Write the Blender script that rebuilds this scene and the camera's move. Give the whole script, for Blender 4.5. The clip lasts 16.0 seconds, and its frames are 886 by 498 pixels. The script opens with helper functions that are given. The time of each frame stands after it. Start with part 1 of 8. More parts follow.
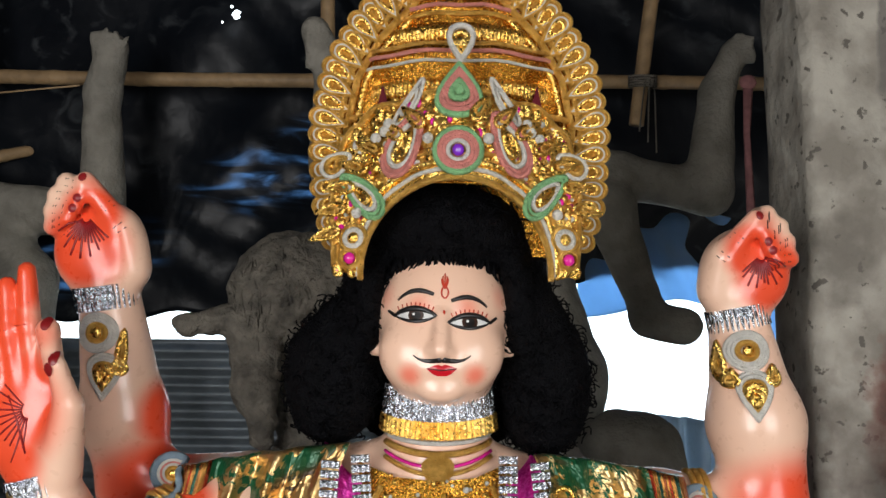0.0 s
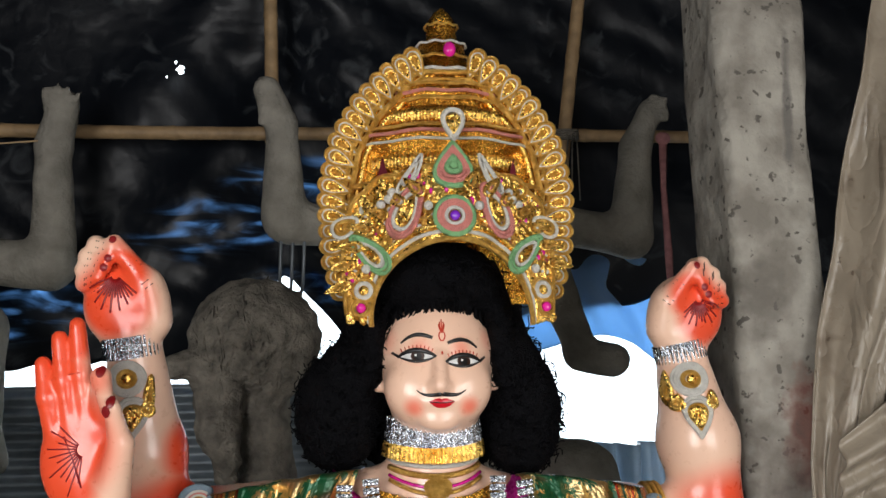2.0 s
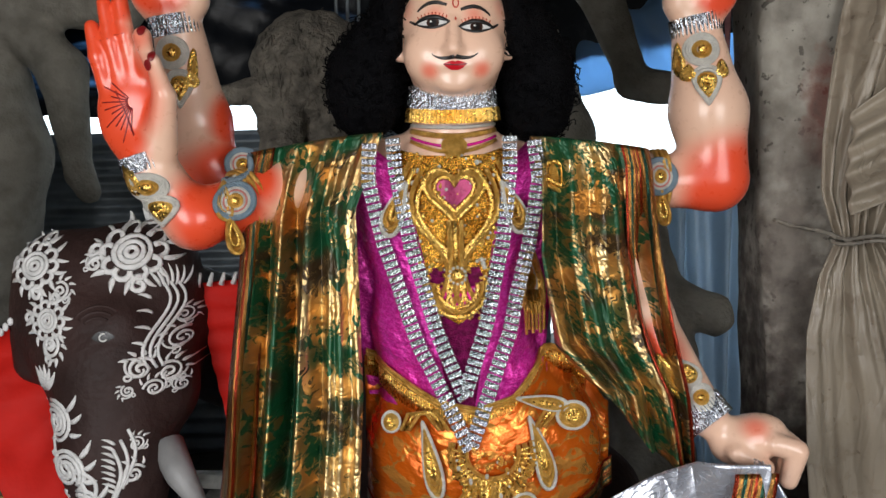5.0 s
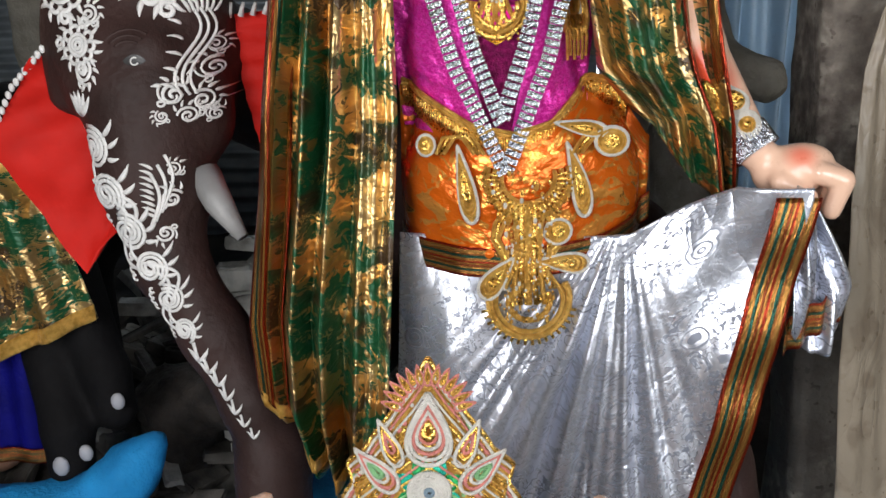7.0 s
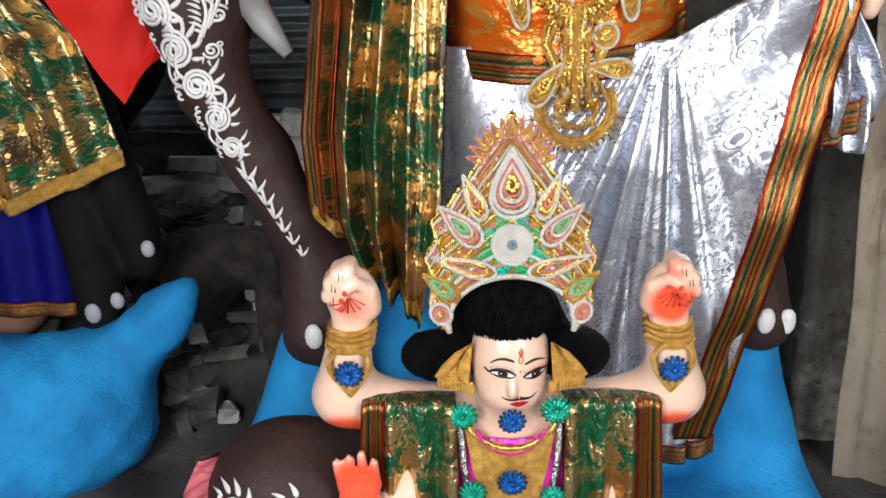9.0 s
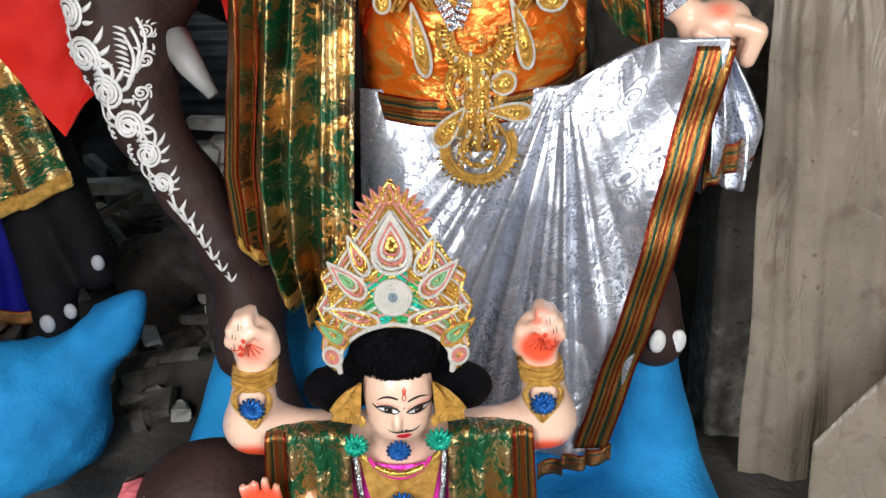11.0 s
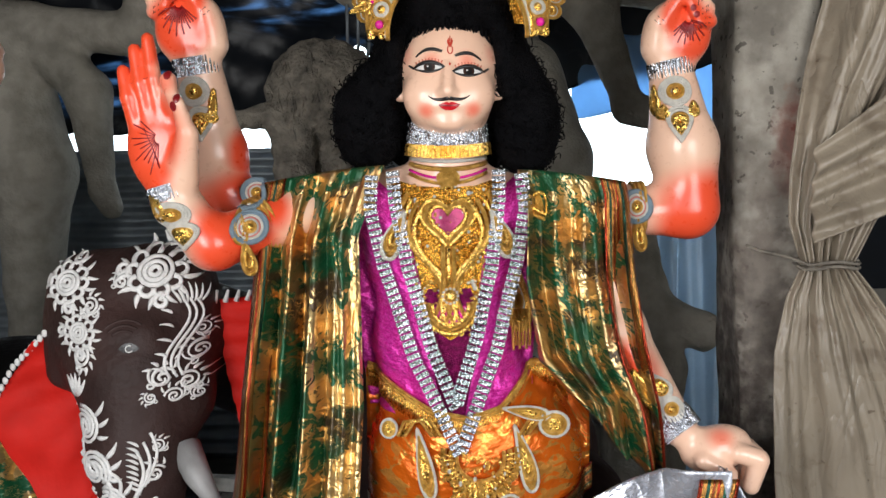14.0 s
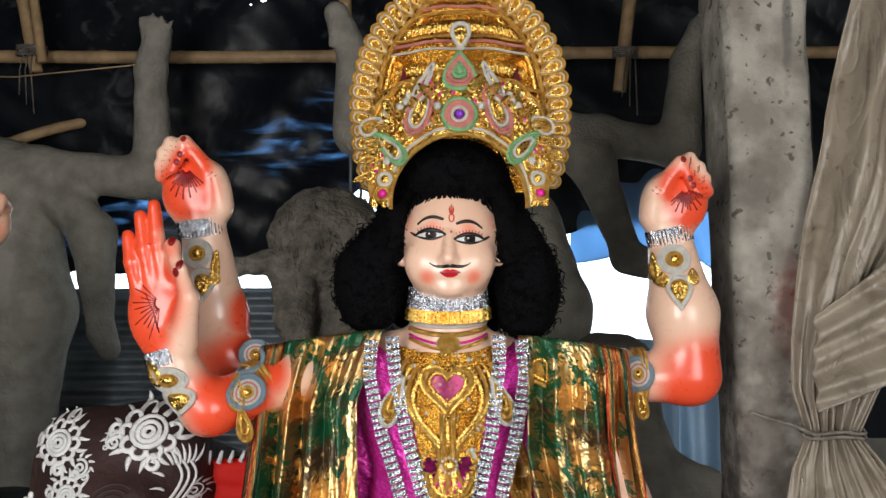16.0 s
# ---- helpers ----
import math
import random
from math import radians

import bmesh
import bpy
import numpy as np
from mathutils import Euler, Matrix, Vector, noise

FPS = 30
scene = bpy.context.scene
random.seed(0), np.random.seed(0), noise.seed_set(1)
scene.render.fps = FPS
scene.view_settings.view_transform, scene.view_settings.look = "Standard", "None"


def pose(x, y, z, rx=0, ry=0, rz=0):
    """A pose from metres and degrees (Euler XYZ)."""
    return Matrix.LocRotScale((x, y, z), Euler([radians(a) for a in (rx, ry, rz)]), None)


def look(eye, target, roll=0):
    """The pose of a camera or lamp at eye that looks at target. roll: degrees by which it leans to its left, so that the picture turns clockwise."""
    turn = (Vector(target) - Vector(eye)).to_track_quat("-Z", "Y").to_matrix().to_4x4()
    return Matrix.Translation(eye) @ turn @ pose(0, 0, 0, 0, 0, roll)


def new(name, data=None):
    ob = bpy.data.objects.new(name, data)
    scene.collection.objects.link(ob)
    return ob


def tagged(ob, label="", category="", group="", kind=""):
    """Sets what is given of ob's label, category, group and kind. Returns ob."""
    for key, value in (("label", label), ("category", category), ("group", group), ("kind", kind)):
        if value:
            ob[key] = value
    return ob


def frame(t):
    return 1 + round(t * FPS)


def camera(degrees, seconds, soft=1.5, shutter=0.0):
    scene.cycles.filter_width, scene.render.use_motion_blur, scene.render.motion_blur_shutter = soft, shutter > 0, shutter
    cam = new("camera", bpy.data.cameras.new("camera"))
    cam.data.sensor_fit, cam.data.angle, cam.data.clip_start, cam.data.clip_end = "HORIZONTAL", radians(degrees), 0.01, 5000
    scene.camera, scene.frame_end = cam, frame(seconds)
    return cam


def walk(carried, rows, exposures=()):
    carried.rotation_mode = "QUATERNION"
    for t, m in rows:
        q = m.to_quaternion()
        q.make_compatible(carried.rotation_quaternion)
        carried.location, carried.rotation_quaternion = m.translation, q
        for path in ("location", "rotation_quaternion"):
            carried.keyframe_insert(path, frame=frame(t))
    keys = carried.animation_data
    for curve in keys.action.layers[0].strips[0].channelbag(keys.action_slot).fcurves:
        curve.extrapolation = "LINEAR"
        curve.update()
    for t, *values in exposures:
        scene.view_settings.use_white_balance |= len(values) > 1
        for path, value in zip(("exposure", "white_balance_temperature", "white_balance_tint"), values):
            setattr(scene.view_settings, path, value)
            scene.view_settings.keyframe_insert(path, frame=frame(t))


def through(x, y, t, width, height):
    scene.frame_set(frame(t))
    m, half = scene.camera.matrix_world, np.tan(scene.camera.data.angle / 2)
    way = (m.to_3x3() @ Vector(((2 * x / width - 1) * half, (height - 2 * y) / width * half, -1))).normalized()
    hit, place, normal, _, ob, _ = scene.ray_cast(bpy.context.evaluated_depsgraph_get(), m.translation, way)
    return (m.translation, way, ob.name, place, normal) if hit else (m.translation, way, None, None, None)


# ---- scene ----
cam = camera(52.6, 16.0, soft=1.5)
METRES, EYE, TILT, LEAN, TURN = 2.0, 2.0, 4.0, -0.6, 0.0
ROWS = [
    (0.0, 0.0, 0.0, 0.0, 0.0, 0.0, -0.0),
    (0.5, -0.0295, -0.0374, 0.0219, -1.24, 0.28, 0.19),
    (1.0, -0.057, -0.0707, 0.0271, -3.79, 0.88, 0.52),
    (1.5, -0.0843, -0.0902, 0.0253, -4.99, 2.0, 0.75),
    (2.0, -0.0912, -0.1277, 0.0124, -6.06, 2.38, 0.96),
    (2.5, -0.1012, -0.1377, -0.0024, -6.62, 2.41, 1.5),
    (3.0, -0.1074, -0.1419, -0.0222, -6.79, 1.91, 1.75),
    (3.5, -0.0787, -0.1555, -0.047, -6.22, -1.9, 1.7),
    (4.0, -0.0321, -0.183, -0.0678, -3.99, -5.43, 1.72),
    (6.5, -0.0204, -0.2207, -0.1813, 2.06, -18.48, 1.72),
    (7.0, -0.0165, -0.2136, -0.2159, 2.42, -22.39, 1.91),
    (7.5, -0.0313, -0.2156, -0.2407, 2.35, -24.93, 2.03),
    (8.0, -0.0834, -0.2435, -0.2671, 1.71, -26.06, 2.13),
    (8.5, -0.121, -0.2692, -0.2973, -0.18, -27.44, 1.97),
    (11.0, -0.0157, -0.338, -0.2324, -0.59, -28.55, 1.65),
    (11.5, -0.0181, -0.3417, -0.1948, -0.08, -23.69, 1.33),
    (12.0, -0.0147, -0.3329, -0.1696, 0.01, -20.24, 1.28),
    (12.5, -0.0122, -0.3294, -0.143, 0.17, -16.41, 1.19),
    (13.0, -0.0065, -0.3201, -0.1227, 0.42, -14.55, 1.25),
    (13.5, -0.0006, -0.3075, -0.0994, 0.5, -11.77, 1.44),
    (14.0, 0.0012, -0.3026, -0.0824, 0.48, -10.1, 1.57),
    (14.5, 0.0009, -0.2994, -0.0631, 0.49, -7.64, 1.65),
    (15.0, 0.0001, -0.2989, -0.0545, 0.44, -5.54, 1.53),
    (15.5, 0.0029, -0.3009, -0.0426, 0.5, -3.76, 1.27),
    (16.0, 0.0007, -0.2949, -0.0357, 0.49, -2.06, 0.87),
]
STOPS = [(t, pose(0, 0, EYE, TILT, LEAN, TURN) @ pose(METRES * x, METRES * y, METRES * z, 90 + pitch, roll, yaw))
        for t, x, y, z, yaw, pitch, roll in ROWS]
STOPS += [(4.2, look((-0.044, -0.367, 1.820), (0.056, 1.629, 1.733), -1.4)),
         (6.3, look((-0.040, -0.427, 1.623), (-0.111, 1.517, 1.159), -1.0)),
         (8.7, look((-0.244, -0.521, 1.262), (-0.252, 1.340, 0.529), -1.0)),
         (10.8, look((-0.028, -0.632, 1.459), (-0.024, 1.140, 0.530), -1.7))]
walk(cam, sorted(STOPS, key=lambda k: k[0]), exposures=[(0.0, 0.05), (3.0, 0.0), (4.2, -0.2), (6.5, 0.08), (8.5, 0.4), (11.0, 0.4), (12.5, 0.25), (14.5, 0.2), (16.0, 0.1)])

# ---- daylight ----
world = bpy.data.worlds.new("world")
scene.world = world
world.use_nodes = True
_n = world.node_tree.nodes
_sky = _n.new("ShaderNodeTexSky")
_sky.sky_type, _sky.sun_disc = "NISHITA", False
_sky.sun_elevation, _sky.sun_rotation = radians(52), radians(200)
world.node_tree.links.new(_sky.outputs[0], _n["Background"].inputs[0])
_n["Background"].inputs[1].default_value = 0.12


def area(name, eye, target, w, h, watts, colour=(1, 1, 1)):
    d = bpy.data.lights.new(name, "AREA")
    d.shape, d.size, d.size_y, d.energy, d.color = "RECTANGLE", w, h, watts, colour
    ob = new(name, d)
    ob.matrix_world = look(eye, target)
    return ob


# sky light from in front of the statues; its two doorways are unseen additions
area("daylight_doorway", (-1.5, -1.95, 1.98), (0.0, 1.6, 1.45), 1.5, 1.9, 90, (1.0, 0.985, 0.975))
area("daylight_doorway", (1.55, -1.95, 1.95), (0.1, 1.6, 1.4), 1.7, 1.9, 66, (1.0, 0.985, 0.975))
_s = bpy.data.lights.new("sun", "SUN")
_s.energy, _s.angle, _s.color = 2.0, radians(0.6), (1.0, 0.95, 0.88)
new("sun", _s).matrix_world = look((0, 0, 0), (-0.4, 0.9, -1.25))


# ---- materials ----
def mat(name, colour, rough=0.6, metal=0.0, vary=0.25, scale=12.0, bump=0.15, fine=90.0, colour2=None, spec=0.5, coat=0.0):
    """A surface with patchy colour at two scales and fine relief."""
    m = bpy.data.materials.new(name)
    m.use_nodes = True
    nt = m.node_tree
    b = nt.nodes["Principled BSDF"]
    tc = nt.nodes.new("ShaderNodeTexCoord")
    n1 = nt.nodes.new("ShaderNodeTexNoise")
    n1.inputs["Scale"].default_value, n1.inputs["Detail"].default_value = scale, 6
    n2 = nt.nodes.new("ShaderNodeTexNoise")
    n2.inputs["Scale"].default_value, n2.inputs["Detail"].default_value = fine, 3
    for n in (n1, n2):
        nt.links.new(tc.outputs["Object"], n.inputs["Vector"])
    mix = nt.nodes.new("ShaderNodeMix")
    mix.data_type = "RGBA"
    c2 = colour2 or tuple(c * (1 - vary) for c in colour)
    mix.inputs[6].default_value, mix.inputs[7].default_value = (*c2, 1), (*colour, 1)
    ramp = nt.nodes.new("ShaderNodeMapRange")
    ramp.inputs[1].default_value, ramp.inputs[2].default_value = 0.35, 0.62
    nt.links.new(n1.outputs["Fac"], ramp.inputs[0])
    nt.links.new(ramp.outputs[0], mix.inputs[0])
    nt.links.new(mix.outputs[2], b.inputs["Base Color"])
    rr = nt.nodes.new("ShaderNodeMapRange")
    rr.inputs[3].default_value, rr.inputs[4].default_value = max(0.03, rough - 0.1), min(1, rough + 0.1)
    nt.links.new(n2.outputs["Fac"], rr.inputs[0])
    nt.links.new(rr.outputs[0], b.inputs["Roughness"])
    bp = nt.nodes.new("ShaderNodeBump")
    bp.inputs["Strength"].default_value, bp.inputs["Distance"].default_value = bump, 0.01
    nt.links.new(n2.outputs["Fac"], bp.inputs["Height"])
    nt.links.new(bp.outputs[0], b.inputs["Normal"])
    b.inputs["Metallic"].default_value, b.inputs["Specular IOR Level"].default_value = metal, spec
    b.inputs["Coat Weight"].default_value = coat
    b.inputs["Coat Roughness"].default_value = 0.15
    return m


def skin(name, base, red, spots):
    """Glossy painted clay: flesh colour with sprayed red blushes, each (x, y, z, radius)."""
    m = mat(name, base, 0.3, 0, 0.07, 6, 0.02, 60, coat=0.35)
    nt = m.node_tree
    b = nt.nodes["Principled BSDF"]
    tc = nt.nodes.new("ShaderNodeTexCoord")
    total = None
    for x, y, z, r in spots:
        d = nt.nodes.new("ShaderNodeVectorMath")
        d.operation = "DISTANCE"
        d.inputs[1].default_value = (x, y, z)
        nt.links.new(tc.outputs["Object"], d.inputs[0])
        k = nt.nodes.new("ShaderNodeMapRange")
        k.interpolation_type = "SMOOTHSTEP"
        k.inputs[1].default_value, k.inputs[2].default_value, k.inputs[4].default_value = r * 1.1, r * (0.1 if r < 0.05 else 0.55), 0.7 if r < 0.05 else 1.0
        nt.links.new(d.outputs["Value"], k.inputs[0])
        if total is None:
            total = k.outputs[0]
        else:
            mx = nt.nodes.new("ShaderNodeMath")
            mx.operation = "MAXIMUM"
            nt.links.new(total, mx.inputs[0])
            nt.links.new(k.outputs[0], mx.inputs[1])
            total = mx.outputs[0]
    mix = nt.nodes.new("ShaderNodeMix")
    mix.data_type = "RGBA"
    old = b.inputs["Base Color"].links[0].from_socket
    nt.links.new(total, mix.inputs[0])
    nt.links.new(old, mix.inputs[6])
    mix.inputs[7].default_value = (*red, 1)
    nt.links.new(mix.outputs[2], b.inputs["Base Color"])
    return m


def brocade(name, ground, figure, scale=14.0, threshold=0.5, rough=0.28, metal_fig=1.0, metal_ground=0.0, crease=25.0, amount=0.35):
    """Foil-woven cloth: blotchy leaf figures of metal thread on a coloured ground, with small creases."""
    m = bpy.data.materials.new(name)
    m.use_nodes = True
    nt = m.node_tree
    b = nt.nodes["Principled BSDF"]
    tc = nt.nodes.new("ShaderNodeTexCoord")
    warp = nt.nodes.new("ShaderNodeTexNoise")
    warp.inputs["Scale"].default_value, warp.inputs["Detail"].default_value = scale, 4
    warp.inputs["Distortion"].default_value = 1.6
    nt.links.new(tc.outputs["UV"], warp.inputs["Vector"])
    step = nt.nodes.new("ShaderNodeMapRange")
    step.inputs[1].default_value, step.inputs[2].default_value = threshold - 0.02, threshold + 0.02
    nt.links.new(warp.outputs["Fac"], step.inputs[0])
    mix = nt.nodes.new("ShaderNodeMix")
    mix.data_type = "RGBA"
    mix.inputs[6].default_value, mix.inputs[7].default_value = (*ground, 1), (*figure, 1)
    nt.links.new(step.outputs[0], mix.inputs[0])
    nt.links.new(mix.outputs[2], b.inputs["Base Color"])
    me = nt.nodes.new("ShaderNodeMapRange")
    me.inputs[3].default_value, me.inputs[4].default_value = metal_ground, metal_fig
    nt.links.new(step.outputs[0], me.inputs[0])
    nt.links.new(me.outputs[0], b.inputs["Metallic"])
    b.inputs["Roughness"].default_value = rough
    cr = nt.nodes.new("ShaderNodeTexNoise")
    cr.inputs["Scale"].default_value, cr.inputs["Detail"].default_value = crease, 5
    nt.links.new(tc.outputs["UV"], cr.inputs["Vector"])
    bp = nt.nodes.new("ShaderNodeBump")
    bp.inputs["Strength"].default_value, bp.inputs["Distance"].default_value = amount, 0.03
    nt.links.new(cr.outputs["Fac"], bp.inputs["Height"])
    nt.links.new(bp.outputs[0], b.inputs["Normal"])
    return m


class Net:
    """Short hand for building node trees."""

    def __init__(self, m):
        self.nt = m.node_tree

    def put(self, value, socket):
        if hasattr(value, "is_output"):
            self.nt.links.new(value, socket)
        else:
            socket.default_value = value

    def math(self, op, a, b=0.5, c=0.5):
        n = self.nt.nodes.new("ShaderNodeMath")
        n.operation = op
        for v, k in zip((a, b, c), n.inputs):
            self.put(v, k)
        return n.outputs[0]

    def step(self, a, lo, hi, to0=0.0, to1=1.0):
        n = self.nt.nodes.new("ShaderNodeMapRange")
        n.interpolation_type = "SMOOTHSTEP"
        for v, k in zip((a, lo, hi, to0, to1), n.inputs):
            self.put(v, k)
        return n.outputs[0]

    def noise(self, vec, scale, detail=4.0, warp=0.0):
        n = self.nt.nodes.new("ShaderNodeTexNoise")
        n.inputs["Scale"].default_value, n.inputs["Detail"].default_value, n.inputs["Distortion"].default_value = scale, detail, warp
        self.nt.links.new(vec, n.inputs["Vector"])
        return n.outputs["Fac"]

    def cells(self, vec, scale, feature="F1", out="Distance"):
        n = self.nt.nodes.new("ShaderNodeTexVoronoi")
        n.feature = feature
        n.inputs["Scale"].default_value = scale
        self.nt.links.new(vec, n.inputs["Vector"])
        return n.outputs[out]

    def mix(self, fac, a, b):
        n = self.nt.nodes.new("ShaderNodeMix")
        n.data_type = "RGBA"
        self.put(fac, n.inputs[0])
        for v, k in ((a, n.inputs[6]), (b, n.inputs[7])):
            self.put(v if hasattr(v, "is_output") else (*v, 1), k)
        return n.outputs[2]

    def bump(self, height, strength, distance, after=None):
        n = self.nt.nodes.new("ShaderNodeBump")
        n.inputs["Strength"].default_value, n.inputs["Distance"].default_value = strength, distance
        self.nt.links.new(height, n.inputs["Height"])
        if after is not None:
            self.nt.links.new(after, n.inputs["Normal"])
        return n.outputs[0]

    def ridges(self, vec, scale, warp=1.2, stretch=(1, 1, 1)):
        """Sharp pressed creases, as in foil."""
        mp = self.nt.nodes.new("ShaderNodeMapping")
        mp.inputs["Scale"].default_value = stretch
        self.nt.links.new(vec, mp.inputs[0])
        n = self.noise(mp.outputs[0], scale, 2.5, warp)
        return self.math("POWER", self.math("ABSOLUTE", self.math("SUBTRACT", n, 0.5)), 0.7)


def fresh(name):
    m = bpy.data.materials.new(name)
    m.use_nodes = True
    tc = m.node_tree.nodes.new("ShaderNodeTexCoord")
    return m, Net(m), m.node_tree.nodes["Principled BSDF"], tc


def silver_cloth():
    """Crinkled silver foil cloth woven with grey roses and vines."""
    m, n, b, tc = fresh("silver_brocade")
    uv = tc.outputs["UV"]
    d = n.cells(uv, 9.0)
    ring = n.math("SINE", n.math("MULTIPLY", n.math("ADD", d, n.math("MULTIPLY", n.noise(uv, 26, 2), 0.16)), 62.0))
    rose = n.math("MULTIPLY", n.step(ring, 0.1, 0.5), n.step(d, 0.30, 0.24))
    vine = n.math("MULTIPLY", n.step(n.math("ABSOLUTE", n.math("SUBTRACT", n.noise(uv, 24, 1.5, 1.8), 0.5)), 0.035, 0.015), n.step(d, 0.26, 0.34))
    leaf = n.math("MULTIPLY", n.step(n.noise(uv, 62, 1, 1.0), 0.60, 0.64), n.step(d, 0.26, 0.34))
    fig = n.math("MAXIMUM", n.math("MAXIMUM", rose, vine), leaf)
    fig = n.math("MULTIPLY", fig, n.step(n.noise(uv, 3.2, 2), 0.36, 0.5, 0.35, 0.9))
    n.put(n.mix(fig, (0.74, 0.77, 0.86), (0.16, 0.175, 0.22)), b.inputs["Base Color"])
    n.put(n.step(fig, 0, 1, 0.82, 0.3), b.inputs["Metallic"])
    n.put(n.step(fig, 0, 1, 0.28, 0.5), b.inputs["Roughness"])
    h1 = n.bump(n.ridges(uv, 4.0, 1.2, (1, 0.55, 1)), 0.40, 0.035)
    h2 = n.bump(n.ridges(uv, 13.0, 0.8), 0.16, 0.010, h1)
    n.put(n.bump(fig, 0.2, 0.002, h2), b.inputs["Normal"])
    return m


def shawl_cloth():
    """Foil brocade: gold leaves and blooms over deep green, worn brown in places."""
    m, n, b, tc = fresh("green_gold_brocade")
    uv = tc.outputs["UV"]
    big = n.noise(uv, 4.2, 2, 0.6)
    small = n.noise(uv, 12.0, 3.0, 2.2)
    v = n.cells(uv, 13.0)
    gold = n.step(n.math("ADD", n.math("MULTIPLY", big, 0.75), n.math("MULTIPLY", small, 0.5)), 0.618, 0.632)
    vein = n.step(n.math("ABSOLUTE", n.math("SUBTRACT", n.noise(uv, 17, 2, 2.5), 0.5)), 0.03, 0.015)
    gold = n.math("MAXIMUM", gold, n.math("MULTIPLY", vein, n.step(v, 0.5, 0.3)))
    tone = n.mix(n.step(n.noise(uv, 2.2, 2), 0.38, 0.62), (0.60, 0.36, 0.13), (0.74, 0.53, 0.25))
    ground = n.mix(n.step(n.noise(uv, 3.0, 2, 0.5), 0.50, 0.60), (0.008, 0.085, 0.032), (0.060, 0.034, 0.014))
    n.put(n.mix(gold, ground, tone), b.inputs["Base Color"])
    n.put(n.step(gold, 0, 1, 0.25, 0.92), b.inputs["Metallic"])
    n.put(n.step(gold, 0, 1, 0.33, 0.31), b.inputs["Roughness"])
    h1 = n.bump(n.ridges(uv, 3.4, 1.0, (1.6, 0.5, 1)), 0.5, 0.03)
    h2 = n.bump(n.ridges(uv, 9.0, 0.8, (0.8, 1.3, 1)), 0.45, 0.014, h1)
    n.put(n.bump(gold, 0.3, 0.003, h2), b.inputs["Normal"])
    return m


def tarp_cloth():
    """Black dusty tarpaulin; blue sheen on wrinkles put in as streaks passing backdrop light."""
    m, n, b, tc = fresh("black_tarpaulin_blue_sheen")
    p = tc.outputs["Object"]
    dust = n.math("MULTIPLY", n.step(n.noise(p, 7.0, 8, 1.0), 0.53, 0.75), n.step(n.noise(p, 1.3, 2), 0.42, 0.6))
    n.put(n.mix(dust, (0.006, 0.008, 0.012), (0.060, 0.068, 0.075)), b.inputs["Base Color"])
    n.put(n.step(dust, 0, 1, 0.38, 0.8), b.inputs["Roughness"])
    h1 = n.bump(n.noise(p, 1.6, 3, 0.6), 0.5, 0.10)
    n.put(n.bump(n.noise(p, 14, 4, 0.5), 0.2, 0.015, h1), b.inputs["Normal"])
    b.inputs["Specular IOR Level"].default_value = 0.3
    tr = n.nt.nodes.new("ShaderNodeBsdfTranslucent")
    tr.inputs[0].default_value = (0.42, 0.66, 0.95, 1)
    # spots where the wrinkles' blue sheen is built into the surface
    sheen_mask = None
    for cx, cz, rx, rz in ((-0.80, 2.68, 0.62, 0.20), (-0.45, 2.95, 0.5, 0.14), (-0.35, 2.36, 0.5, 0.16), (-1.9, 2.25, 0.6, 0.2)):
        mp = n.nt.nodes.new("ShaderNodeMapping")
        mp.vector_type = "TEXTURE"
        mp.inputs["Location"].default_value, mp.inputs["Scale"].default_value, mp.inputs["Rotation"].default_value = (cx, 4.6, cz), (rx, 2.0, rz), (0, -0.18, 0)
        n.nt.links.new(p, mp.inputs[0])
        ln = n.nt.nodes.new("ShaderNodeVectorMath")
        ln.operation = "LENGTH"
        n.nt.links.new(mp.outputs[0], ln.inputs[0])
        k = n.step(ln.outputs["Value"], 1.1, 0.2)
        sheen_mask = k if sheen_mask is None else n.math("MAXIMUM", sheen_mask, k)
    mp = n.nt.nodes.new("ShaderNodeMapping")
    mp.inputs["Scale"].default_value, mp.inputs["Rotation"].default_value = (1.0, 1.0, 4.2), (0, 0.22, 0)
    n.nt.links.new(p, mp.inputs[0])
    streak = n.step(n.noise(mp.outputs[0], 2.6, 7, 0.9), 0.44, 0.72, 0.03, 1.0)
    mx = n.nt.nodes.new("ShaderNodeMixShader")
    n.put(n.math("MULTIPLY", n.math("MULTIPLY", sheen_mask, streak), 0.85), mx.inputs[0])
    n.nt.links.new(b.outputs[0], mx.inputs[1])
    n.nt.links.new(tr.outputs[0], mx.inputs[2])
    n.nt.links.new(mx.outputs[0], n.nt.nodes["Material Output"].inputs[0])
    return m


